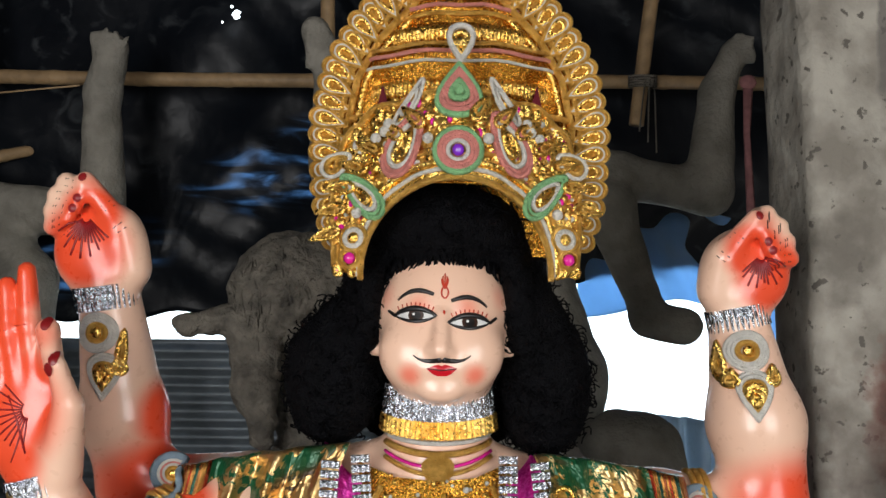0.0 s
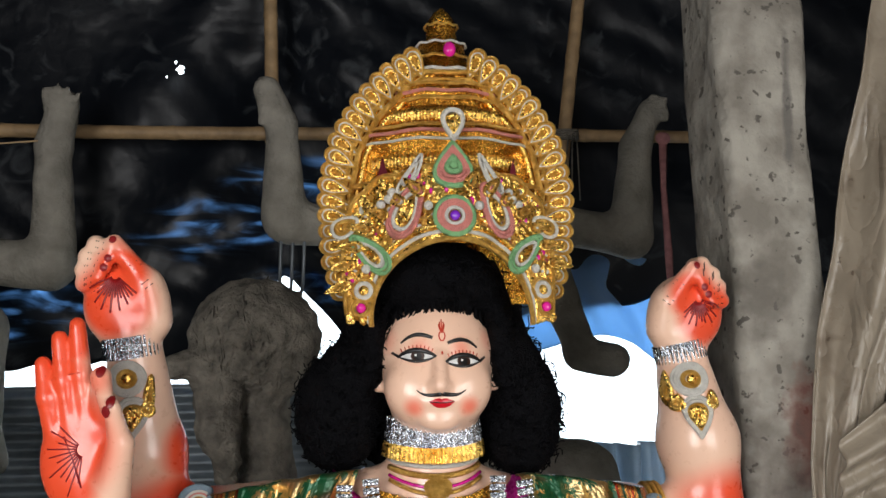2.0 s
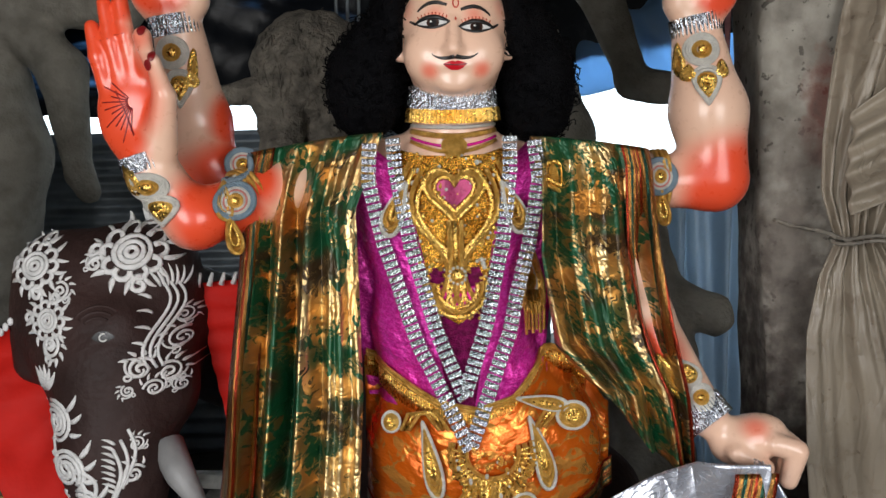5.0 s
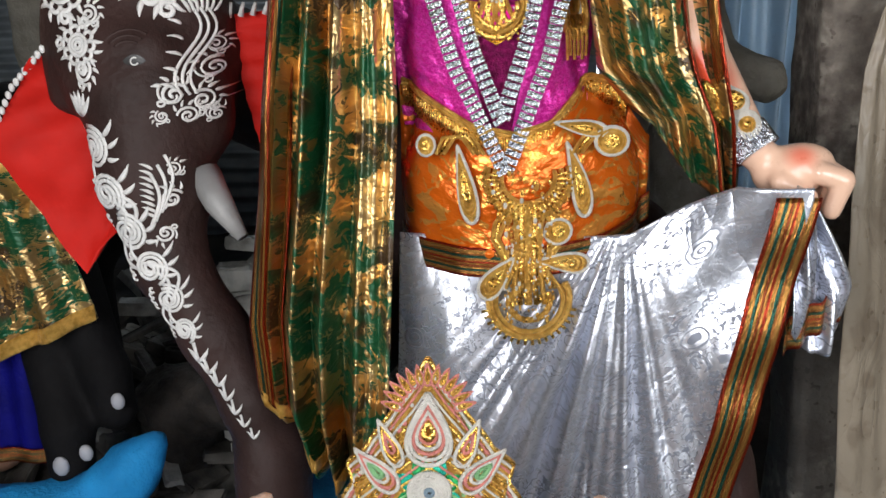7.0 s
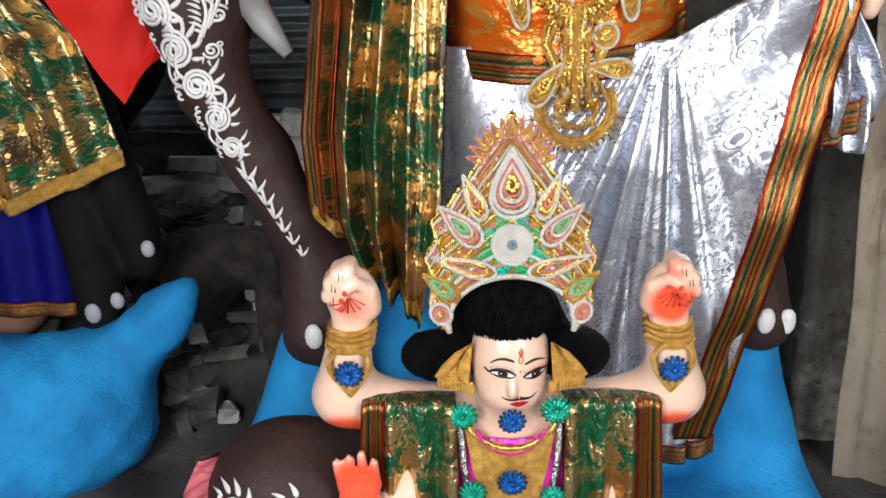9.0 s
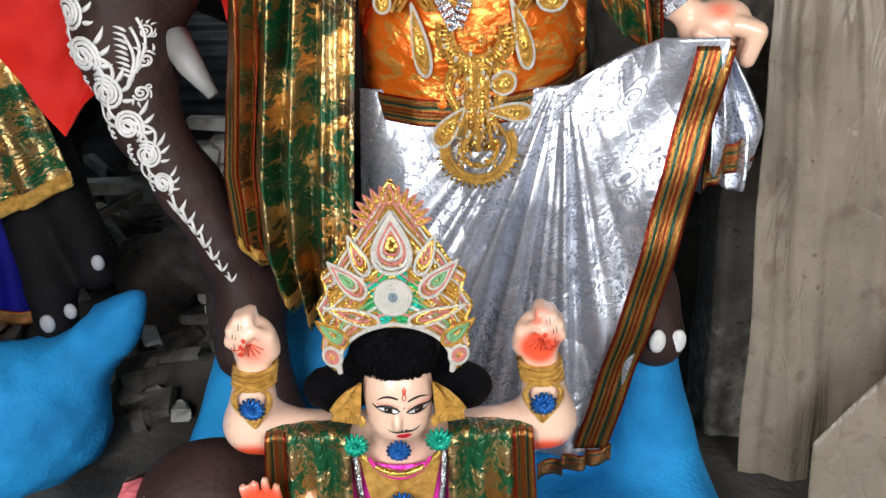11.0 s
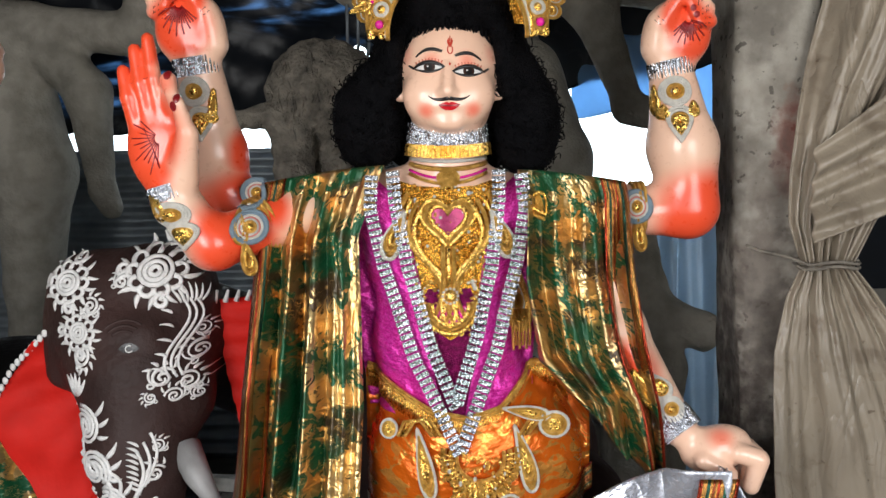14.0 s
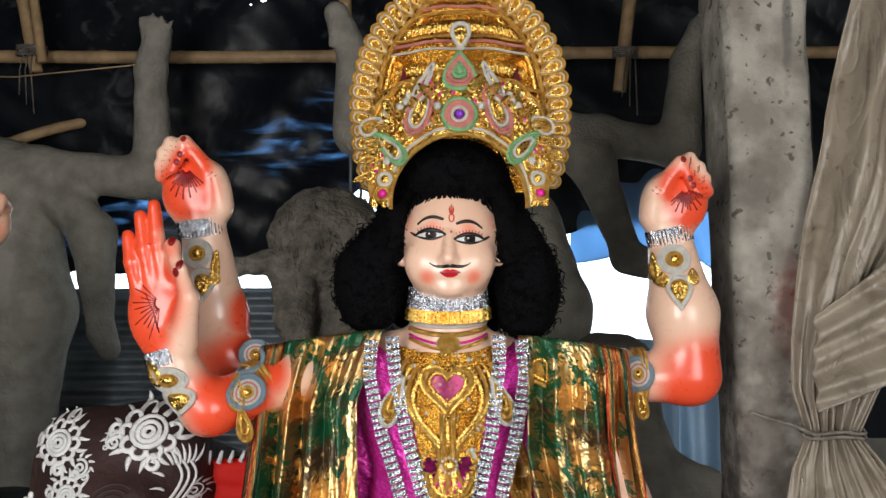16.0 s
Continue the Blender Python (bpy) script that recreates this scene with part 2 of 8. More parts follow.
def stripes(name, bands, rough=0.3, metal=0.6):
    """Woven border tape: bands of (start, colour) across the strip."""
    m = bpy.data.materials.new(name)
    m.use_nodes = True
    nt = m.node_tree
    b = nt.nodes["Principled BSDF"]
    tc = nt.nodes.new("ShaderNodeTexCoord")
    sep = nt.nodes.new("ShaderNodeSeparateXYZ")
    nt.links.new(tc.outputs["UV"], sep.inputs[0])
    ramp = nt.nodes.new("ShaderNodeValToRGB")
    ramp.color_ramp.interpolation = "CONSTANT"
    el = ramp.color_ramp.elements
    while len(el) < len(bands):
        el.new(0.5)
    for e, (p, c) in zip(el, bands):
        e.position, e.color = p, (*c, 1)
    nt.links.new(sep.outputs[0], ramp.inputs[0])
    nt.links.new(ramp.outputs[0], b.inputs["Base Color"])
    wv = nt.nodes.new("ShaderNodeTexNoise")
    wv.inputs["Scale"].default_value = 30
    nt.links.new(tc.outputs["UV"], wv.inputs["Vector"])
    bp = nt.nodes.new("ShaderNodeBump")
    bp.inputs["Strength"].default_value, bp.inputs["Distance"].default_value = 0.5, 0.01
    nt.links.new(wv.outputs["Fac"], bp.inputs["Height"])
    nt.links.new(bp.outputs[0], b.inputs["Normal"])
    b.inputs["Roughness"].default_value, b.inputs["Metallic"].default_value = rough, metal
    return m


GOLD = mat("gold_foil", (1.0, 0.66, 0.18), 0.28, 1.0, 0.35, 30, 0.45, 160, (0.80, 0.46, 0.09))
GOLD_SATIN = mat("gold_cloth", (0.90, 0.47, 0.07), 0.26, 0.95, 0.3, 18, 0.6, 200, (0.42, 0.17, 0.015))
GOLD_BEAD = mat("gold_beads", (0.92, 0.56, 0.14), 0.32, 0.75, 0.4, 60, 0.7, 420, (0.66, 0.34, 0.06))
SILVER = mat("silver_foil", (0.74, 0.76, 0.80), 0.25, 1.0, 0.3, 60, 0.7, 150, (0.38, 0.40, 0.44))
WHITE_BEAD = mat("white_beads", (0.86, 0.82, 0.74), 0.4, 0, 0.15, 60, 0.9, 420)
PINK_BEAD = mat("pink_beads", (0.85, 0.30, 0.25), 0.4, 0, 0.2, 60, 0.9, 420)
GREEN_BEAD = mat("green_beads", (0.30, 0.62, 0.28), 0.4, 0, 0.2, 60, 0.9, 420)
BLUE_BEAD = mat("grey_blue_cord", (0.28, 0.38, 0.46), 0.5, 0, 0.2, 60, 0.9, 420)
MAGENTA_GEM = mat("magenta_gem", (0.75, 0.02, 0.30), 0.12, 0, 0.3, 40, 0.1, 90)
PURPLE_GEM = mat("purple_gem", (0.22, 0.03, 0.55), 0.12, 0, 0.3, 40, 0.1, 90)
DARK_RED = mat("maroon_velvet", (0.16, 0.005, 0.02), 0.8, 0, 0.3, 20, 0.3, 300)
MAGENTA = brocade("magenta_foil_cloth", (0.78, 0.015, 0.36), (0.95, 0.08, 0.58), 55, 0.5, 0.30, 0.5, 0.35, 9, 0.8)
ORANGE = brocade("orange_foil_cloth", (0.78, 0.15, 0.01), (0.98, 0.42, 0.08), 8, 0.55, 0.25, 0.7, 0.45, 6, 0.6)
GREEN_GOLD = shawl_cloth()
SILVER_CLOTH = silver_cloth()
RED_EDGE, OLD_GOLD, OLIVE = (0.28, 0.028, 0.008), (0.34, 0.165, 0.04), (0.018, 0.072, 0.048)
BORDER = stripes("striped_border", [(0, RED_EDGE), (0.09, OLD_GOLD), (0.20, OLIVE), (0.28, OLD_GOLD), (0.34, (0.20, 0.05, 0.012)), (0.42, OLD_GOLD),
                                    (0.47, RED_EDGE), (0.54, OLD_GOLD), (0.64, OLIVE), (0.73, (0.24, 0.09, 0.02)), (0.80, OLD_GOLD), (0.92, RED_EDGE)], 0.27, 0.75)
HAIR = mat("black_hair", (0.003, 0.003, 0.004), 0.6, 0, 0.3, 60, 0.8, 240, spec=0.08)
CLAY = mat("grey_clay", (0.36, 0.335, 0.285), 0.92, 0, 0.3, 9, 1.0, 55, (0.24, 0.225, 0.19), spec=0.2)
ROUGH_CLAY = mat("straw_clay", (0.27, 0.24, 0.195), 0.95, 0, 0.4, 14, 1.6, 60, (0.13, 0.115, 0.095))
BAMBOO = mat("bamboo_cane", (0.50, 0.33, 0.17), 0.5, 0, 0.3, 14, 0.3, 60)
TARP = mat("black_tarpaulin", (0.009, 0.014, 0.023), 0.4, 0, 0.5, 3, 0.35, 7, (0.004, 0.005, 0.007), spec=0.3)
CONCRETE = mat("old_concrete", (0.34, 0.32, 0.28), 0.9, 0, 0.4, 4, 0.6, 45, (0.20, 0.18, 0.155))
TIN = mat("corrugated_tin", (0.30, 0.34, 0.37), 0.5, 0.5, 0.4, 5, 0.2, 40)
EARTH = mat("dark_earth", (0.095, 0.088, 0.078), 0.95, 0, 0.5, 3, 1.0, 30, (0.022, 0.020, 0.018))
RUBBLE = mat("broken_brick", (0.17, 0.155, 0.135), 0.95, 0, 0.5, 5, 0.8, 40, (0.016, 0.014, 0.012))
PALE_RUBBLE = mat("pale_plaster_lump", (0.52, 0.51, 0.47), 0.9, 0, 0.4, 9, 0.8, 40, (0.22, 0.21, 0.19))
BLUE_PAINT = mat("sky_blue_paint", (0.02, 0.31, 0.68), 0.75, 0, 0.2, 6, 0.6, 70, (0.012, 0.20, 0.48), spec=0.25)
ELEPHANT = mat("brown_painted_clay", (0.046, 0.024, 0.021), 0.6, 0, 0.3, 6, 0.4, 50, (0.027, 0.014, 0.012), spec=0.25)
RED_PAINT = mat("red_paint", (0.62, 0.018, 0.012), 0.6, 0, 0.25, 6, 0.2, 50, spec=0.12)
WHITE_PAINT = mat("white_paint", (0.78, 0.77, 0.75), 0.6, 0, 0.15, 30, 0.4, 120)
BLACK_PAINT = mat("black_paint", (0.01, 0.009, 0.009), 0.35, 0, 0.2, 30, 0.1, 120)
LIP_PAINT = mat("lip_red_paint", (0.60, 0.01, 0.02), 0.2, 0, 0.15, 30, 0.05, 120)
BROWN_PAINT = mat("iris_brown_paint", (0.045, 0.018, 0.010), 0.35, 0, 0.15, 30, 0.05, 120)
VERMILION = mat("vermilion_paint", (0.62, 0.05, 0.02), 0.5, 0, 0.15, 30, 0.05, 120)
SHEET = mat("dusty_polythene", (0.46, 0.41, 0.32), 0.45, 0, 0.3, 4, 0.4, 25, (0.34, 0.30, 0.23))
NAVY = mat("navy_cloth", (0.005, 0.005, 0.15), 0.6, 0, 0.3, 8, 0.4, 80, spec=0.15)
TEAL_FOIL = mat("teal_foil_rosette", (0.01, 0.42, 0.28), 0.25, 0.6, 0.3, 60, 0.6, 200)
BLUE_FOIL = mat("blue_foil_rosette", (0.01, 0.12, 0.42), 0.25, 0.6, 0.3, 60, 0.6, 200)


# ---- geometry helpers ----
class Geo:
    """Collects vertices and faces of one mesh."""

    def __init__(self):
        self.v, self.f, self.mi, self.uv = [], [], [], []

    def add(self, verts, faces, mi=0):
        o = len(self.v)
        self.v += [tuple(map(float, p)) for p in verts]
        self.f += [tuple(o + int(i) for i in f) for f in faces]
        self.mi += [mi] * len(faces)

    def tube(self, pts, r, n=6, closed=False, mi=0, flat=1.0, caps=True):
        """Sweeps a round section of radius r (a number, or one a point) along pts."""
        pts = [Vector(p) for p in pts]
        k = len(pts)
        rs = r if hasattr(r, "__len__") else [r] * k
        vs, up = [], Vector((0, -1, 0.02))
        for i, p in enumerate(pts):
            a = pts[(i - 1) % k] if closed or i > 0 else p
            b = pts[(i + 1) % k] if closed or i < k - 1 else p
            d = (b - a).normalized() if (b - a).length > 1e-9 else Vector((0, 0, 1))
            s = d.cross(up)
            if s.length < 0.05:
                s = d.cross(Vector((1, 0, 0)))
            s.normalize()
            t = s.cross(d)
            for j in range(n):
                w = 2 * math.pi * j / n
                vs.append(p + s * (math.cos(w) * rs[i]) + t * (math.sin(w) * rs[i] * flat))
        fs = []
        for i in range(k if closed else k - 1):
            for j in range(n):
                a, b = i * n, ((i + 1) % k) * n
                fs.append((a + j, a + (j + 1) % n, b + (j + 1) % n, b + j))
        if caps and not closed:
            fs.append(tuple(range(n))[::-1])
            fs.append(tuple(range((k - 1) * n, k * n)))
        self.add(vs, fs, mi)

    def ball(self, c, r, mi=0, nu=10, nv=7, rot=None):
        r = r if hasattr(r, "__len__") else (r, r, r)
        vs = [Vector((0, 0, r[2]))]
        for i in range(1, nv):
            a = math.pi * i / nv
            for j in range(nu):
                b = 2 * math.pi * j / nu
                vs.append(Vector((r[0] * math.sin(a) * math.cos(b), r[1] * math.sin(a) * math.sin(b), r[2] * math.cos(a))))
        vs.append(Vector((0, 0, -r[2])))
        fs = [(0, 1 + j, 1 + (j + 1) % nu) for j in range(nu)]
        for i in range(nv - 2):
            for j in range(nu):
                a, b = 1 + i * nu, 1 + (i + 1) * nu
                fs.append((a + j, b + j, b + (j + 1) % nu, a + (j + 1) % nu))
        l, a = len(vs) - 1, 1 + (nv - 2) * nu
        fs += [(l, a + (j + 1) % nu, a + j) for j in range(nu)]
        if rot:
            vs = [rot @ v for v in vs]
        self.add([Vector(c) + v for v in vs], fs, mi)

    def box(self, c, s, mi=0, rot=None, bevel=0.15):
        """A box with chamfered upright and level edges."""
        hx, hy, hz = s[0] / 2, s[1] / 2, s[2] / 2
        e = min(hx, hy, hz) * bevel
        vs, fs = [], []
        for z, q in ((-hz, e), (-hz + e, 0), (hz - e, 0), (hz, e)):
            x, y = hx - q, hy - q
            vs += [Vector(p) for p in ((x, -y + e, z), (x, y - e, z), (x - e, y, z), (-x + e, y, z), (-x, y - e, z), (-x, -y + e, z), (-x + e, -y, z), (x - e, -y, z))]
        for i in range(3):
            for j in range(8):
                a, b = i * 8, i * 8 + 8
                fs.append((a + j, a + (j + 1) % 8, b + (j + 1) % 8, b + j))
        fs += [tuple(range(8))[::-1], tuple(range(24, 32))]
        if rot:
            vs = [rot @ v for v in vs]
        self.add([Vector(c) + v for v in vs], fs, mi)

    def grid(self, P, closed_u=False, mi=0):
        """P: array (nv, nu, 3)."""
        nv, nu, _ = P.shape
        fs = []
        for i in range(nv - 1):
            for j in range(nu if closed_u else nu - 1):
                k = (j + 1) % nu
                fs.append((i * nu + j, i * nu + k, (i + 1) * nu + k, (i + 1) * nu + j))
        self.add(P.reshape(-1, 3), fs, mi)

    def mesh(self, name, mats, smooth=True):
        me = bpy.data.meshes.new(name)
        me.from_pydata(self.v, [], self.f)
        for m in mats:
            me.materials.append(m)
        me.polygons.foreach_set("material_index", self.mi)
        if smooth:
            me.polygons.foreach_set("use_smooth", [True] * len(me.polygons))
        me.update()
        return me


def part(name, geo, mats, parent=None, label="", smooth=True):
    mats = mats if isinstance(mats, (list, tuple)) else [mats]
    ob = new(name, geo.mesh(name, mats, smooth))
    if parent is not None:
        ob.parent = parent
        ob.matrix_parent_inverse = parent.matrix_world.inverted()
    if label:
        tagged(ob, label)
    return ob


def thing(name, at, label, category, group="", kind=""):
    ob = new(name)
    ob.location = at
    bpy.context.view_layer.update()
    return tagged(ob, label, category, group, kind)


def cloth(name, fn, nu, nv, material, parent=None, label="", thick=0.003, uv=(1, 1)):
    """A sheet fn(u, v) -> x, y, z on arrays in 0..1, with thickness and a cloth layout."""
    u, v = np.meshgrid(np.linspace(0, 1, nu), np.linspace(0, 1, nv))
    x, y, z = fn(u, v)
    g = Geo()
    g.grid(np.stack([x, y, z], -1))
    ob = part(name, g, material, parent, label)
    lay = ob.data.uv_layers.new(name="cloth")
    idx = np.zeros(len(ob.data.loops), dtype=np.int32)
    ob.data.loops.foreach_get("vertex_index", idx)
    lay.data.foreach_set("uv", np.stack([u.ravel()[idx] * uv[0], v.ravel()[idx] * uv[1]], -1).ravel())
    s = ob.modifiers.new("thickness", "SOLIDIFY")
    s.thickness, s.offset = thick, 0
    return ob


class Form:
    """A smooth solid blended out of tapered limbs and ovals."""

    def __init__(self):
        self.p = []

    def limb(self, a, b, ra, rb, k=0.03):
        self.p.append((0, np.array(a, float), np.array(b, float), ra, rb, k))
        return self

    def oval(self, c, r, k=0.03, turn=0.0):
        self.p.append((1, np.array(c, float), np.array(r, float), turn, 0, k))
        return self

    def moved(self, k, about, by):
        """Scales the whole form by k about a point, then shifts it."""
        c, d = np.array(about, float), np.array(by, float)
        place = lambda p: c + (p - c) * k + d
        self.p = [(0, place(q[1]), place(q[2]), q[3] * k, q[4] * k, q[5]) if q[0] == 0 else (1, place(q[1]), q[2] * k, q[3], 0, q[5]) for q in self.p]

    def dist(self, q, P):
        if q[0] == 0:
            a, b, ra, rb = q[1:5]
            d = b - a
            h = np.clip(((P - a) @ d) / (d @ d + 1e-12), 0, 1)
            return np.linalg.norm(P - a - h[..., None] * d, axis=-1) - (ra + (rb - ra) * h)
        L = P - q[1]
        if q[3]:
            c, s = math.cos(radians(q[3])), math.sin(radians(q[3]))
            L = np.stack([c * L[..., 0] + s * L[..., 2], L[..., 1], -s * L[..., 0] + c * L[..., 2]], -1)
        k0 = np.linalg.norm(L / q[2], axis=-1)
        k1 = np.linalg.norm(L / (q[2] ** 2), axis=-1)
        return k0 * (k0 - 1) / np.maximum(k1, 1e-9)

    def f(self, P):
        P = np.asarray(P, float)
        out = np.full(P.shape[:-1], 1.0)
        for q in self.p:
            out = smin(out, self.dist(q, P), q[5])
        return out

    def front(self, x, z, near=1.0, far=2.0, miss=None):
        """How far back (y) the form's front lies at x, z."""
        x, z = np.broadcast_arrays(np.asarray(x, float), np.asarray(z, float))
        ys = np.linspace(near, far, 70)
        P = np.stack([np.repeat(x[..., None], 70, -1), np.broadcast_to(ys, (*x.shape, 70)), np.repeat(z[..., None], 70, -1)], -1)
        d = self.f(P)
        hit = d < 0
        i = np.where(hit.any(-1), hit.argmax(-1), np.abs(d).argmin(-1))
        j = np.maximum(i - 1, 0)
        di = np.take_along_axis(d, i[..., None], -1)[..., 0]
        dj = np.take_along_axis(d, j[..., None], -1)[..., 0]
        w = np.where(hit.any(-1) & (i > 0), dj / np.maximum(dj - di, 1e-6), 1.0)
        return ys[j] + (ys[i] - ys[j]) * np.clip(w, 0, 1)

    def skinned(self, h, wobble=0.0, freq=8.0):
        """Vertices and quads of the surface, in cells of h."""
        lo, hi = np.full(3, 1e9), np.full(3, -1e9)
        for q in self.p:
            a, b, r = (q[1], q[2], max(q[3], q[4])) if q[0] == 0 else (q[1], q[1], q[2].max())
            lo, hi = np.minimum(lo, np.minimum(a, b) - r), np.maximum(hi, np.maximum(a, b) + r)
        lo, hi = lo - 3 * h - 0.02, hi + 3 * h + 0.02
        n = np.ceil((hi - lo) / h).astype(int) + 1
        ax = [lo[i] + h * np.arange(n[i]) for i in range(3)]
        D = np.full(n, 0.5)
        for q in self.p:
            a, b, r = (q[1], q[2], max(q[3], q[4])) if q[0] == 0 else (q[1], q[1], q[2].max())
            mg = r + q[5] + 3 * h
            i0 = np.clip(((np.minimum(a, b) - mg - lo) / h).astype(int), 0, n)
            i1 = np.clip(((np.maximum(a, b) + mg - lo) / h).astype(int) + 2, 0, n)
            sl = tuple(slice(p, s) for p, s in zip(i0, i1))
            X = np.stack(np.meshgrid(*[ax[i][sl[i]] for i in range(3)], indexing="ij"), -1)
            D[sl] = smin(D[sl], self.dist(q, X), q[5])
        if wobble:
            X, Y, Z = np.meshgrid(*ax, indexing="ij")
            D = D + wobble * (np.sin(freq * X + 1.3 * np.sin(freq * 0.7 * Z)) * np.sin(freq * 1.1 * Y + 2) * np.sin(freq * 0.9 * Z + np.sin(freq * X))
                              + 0.5 * np.sin(freq * 2.3 * X + Z * 9) * np.sin(freq * 2.7 * Z + 4 * Y))
        return nets(D, lo, h)


def smin(a, b, k):
    h = np.clip(0.5 + 0.5 * (b - a) / k, 0, 1)
    return b + (a - b) * h - k * h * (1 - h)


def nets(D, lo, h):
    """Surface of the zero level of the field D."""
    s = D < 0
    c = tuple(n - 1 for n in D.shape)
    acc, cnt = np.zeros((*c, 3)), np.zeros(c)
    corners = [(i, j, k) for i in (0, 1) for j in (0, 1) for k in (0, 1)]
    cut = lambda o: tuple(slice(o[i], o[i] + c[i]) for i in range(3))
    for a in corners:
        for ax in range(3):
            if a[ax]:
                continue
            b = tuple(1 if i == ax else a[i] for i in range(3))
            da, db = D[cut(a)], D[cut(b)]
            x = s[cut(a)] != s[cut(b)]
            w = np.where(x, da / np.where(x, da - db, 1), 0)
            for i in range(3):
                acc[..., i] += np.where(x, a[i] + (w if i == ax else 0), 0)
            cnt += x
    on = cnt > 0
    ids = np.full(c, -1)
    ids[on] = np.arange(on.sum())
    V = (np.argwhere(on) + acc[on] / cnt[on][:, None]) * h + lo
    F = []
    for ax in range(3):
        u, v = [(1, 2), (2, 0), (0, 1)][ax]
        a = [slice(None)] * 3
        b = [slice(None)] * 3
        a[ax], b[ax] = slice(0, -1), slice(1, None)
        A, B = s[tuple(a)], s[tuple(b)]
        e = np.argwhere(A != B)
        e = e[(e[:, u] > 0) & (e[:, v] > 0) & (e[:, u] < c[u]) & (e[:, v] < c[v])]
        inside = A[tuple(e.T)]
        q = []
        for du, dv in ((-1, -1), (0, -1), (0, 0), (-1, 0)):
            g = e.copy()
            g[:, u] += du
            g[:, v] += dv
            q.append(ids[tuple(g.T)])
        q = np.stack(q, 1)
        q[~inside] = q[~inside][:, ::-1]
        F.append(q[(q >= 0).all(1)])
    return V, np.concatenate(F)


def statue(name, form, h, mats, label, category, wobble=0.0, freq=8.0, extra=None, group=""):
    """One mesh of a blended form, with whatever is painted on it (extra: a Geo)."""
    V, F = form.skinned(h, wobble, freq)
    g = Geo()
    g.v, g.f, g.mi = [tuple(p) for p in V.tolist()], [tuple(q) for q in F.tolist()], [0] * len(F)
    if extra:
        o = len(g.v)
        g.v += extra.v
        g.f += [tuple(o + i for i in f) for f in extra.f]
        g.mi += [m for m in extra.mi]
    return tagged(part(name, g, mats), label, category, group)


# ---- the shed ----
GROUND = -0.4


def wall_box(name, x0, x1, y0, y1, z0, z1, material, label):
    g = Geo()
    g.box(((x0 + x1) / 2, (y0 + y1) / 2, (z0 + z1) / 2), (x1 - x0, y1 - y0, z1 - z0), bevel=0.03)
    return tagged(part(name, g, material, smooth=False), label, "wall", kind="structure")


def ground_sheet():
    x, y = np.meshgrid(np.concatenate([[-400, -40, -8], np.linspace(-4.4, 3.8, 70), [8, 40, 400]]), np.concatenate([[-400, -40, -8], np.linspace(-4.4, 5.2, 80), [8, 40, 400]]))
    k = np.clip((y - 1.9) / 0.8, 0, 1)
    z = GROUND + 0.33 * k * k * (3 - 2 * k) + 0.03 * np.sin(3.1 * x + 2 * np.sin(y)) * np.sin(2.7 * y) + 0.015 * np.sin(11 * x + y) * np.sin(9 * y + 2)
    g = Geo()
    g.grid(np.stack([x, y, z], -1))
    tagged(part("ground", g, EARTH), "dark trodden earth floor strewn with workshop litter", "ground", kind="structure")


ground_sheet()
# side walls are unseen, added plain to close the shed
wall_box("unseen_wall_west", -4.4, -4.2, -4.2, 5.0, GROUND - 0.1, 4.5, TARP, "unseen dark tarpaulin side wall added to close the shed")
wall_box("unseen_wall_east", 3.6, 3.8, -4.2, 5.0, GROUND - 0.1, 4.5, CONCRETE, "unseen plain grey concrete side wall added to close the shed")
# front piers and lintel are unseen, added to shape the light coming in
for i, (a, b) in enumerate(((-4.2, -2.8), (-0.16, 0.12), (2.6, 3.6))):
    wall_box("wall_south_%d" % (i + 1), a, b, -2.3, -2.1, GROUND - 0.1, 4.5, CONCRETE, "unseen plain concrete pier added beside the open doorway")
wall_box("wall_south_4", -4.2, 3.6, -2.3, -2.1, 2.95, 4.5, CONCRETE, "unseen plain concrete lintel added above the doorways")
wall_box("wall_north_east", 1.98, 3.6, 4.70, 4.84, 0.952, 2.6, TARP, "dark tarpaulin-covered wall behind the pillar")
wall_box("wall_north_low", 0.62, 3.6, 4.72, 4.84, GROUND - 0.1, 0.95, CONCRETE, "low plastered wall under the open back of the shed")


def tarp_wall():
    xs = [-4.2, -1.9, -1.0, -0.75, -0.5, -0.2, 0.3, 0.75, 1.2, 1.85, 2.2, 3.6]
    zs = [1.95, 1.94, 2.00, 2.14, 2.43, 2.07, 2.10, 2.17, 2.22, 2.34, 2.42, 2.42]

    def fn(u, v):
        x = -4.2 + 7.8 * u
        zb = np.interp(x, xs, zs) + 0.015 * np.sin(17 * x)
        z = zb + (4.4 - zb) * v
        pull = np.exp(-((x + 0.5) / 0.5) ** 2)
        w = 0.07 * np.sin(2.3 * x + 3 * z + np.sin(2 * x)) + 0.03 * np.sin(7 * z - 4 * x + 2 * np.sin(3 * x)) + 0.012 * np.sin(17 * z + 9 * x + 3 * np.sin(3 * z + x)) + 0.004 * np.sin(31 * x + 23 * z)
        return x, 4.62 + w * (0.5 + pull) - 0.15 * v, z

    ob = cloth("tarpaulin_wall", fn, 200, 90, tarp_cloth(), label="", thick=0.006)
    tagged(ob, "wrinkled black plastic tarpaulin closing the back of the shed", "tarpaulin", kind="structure")


tarp_wall()


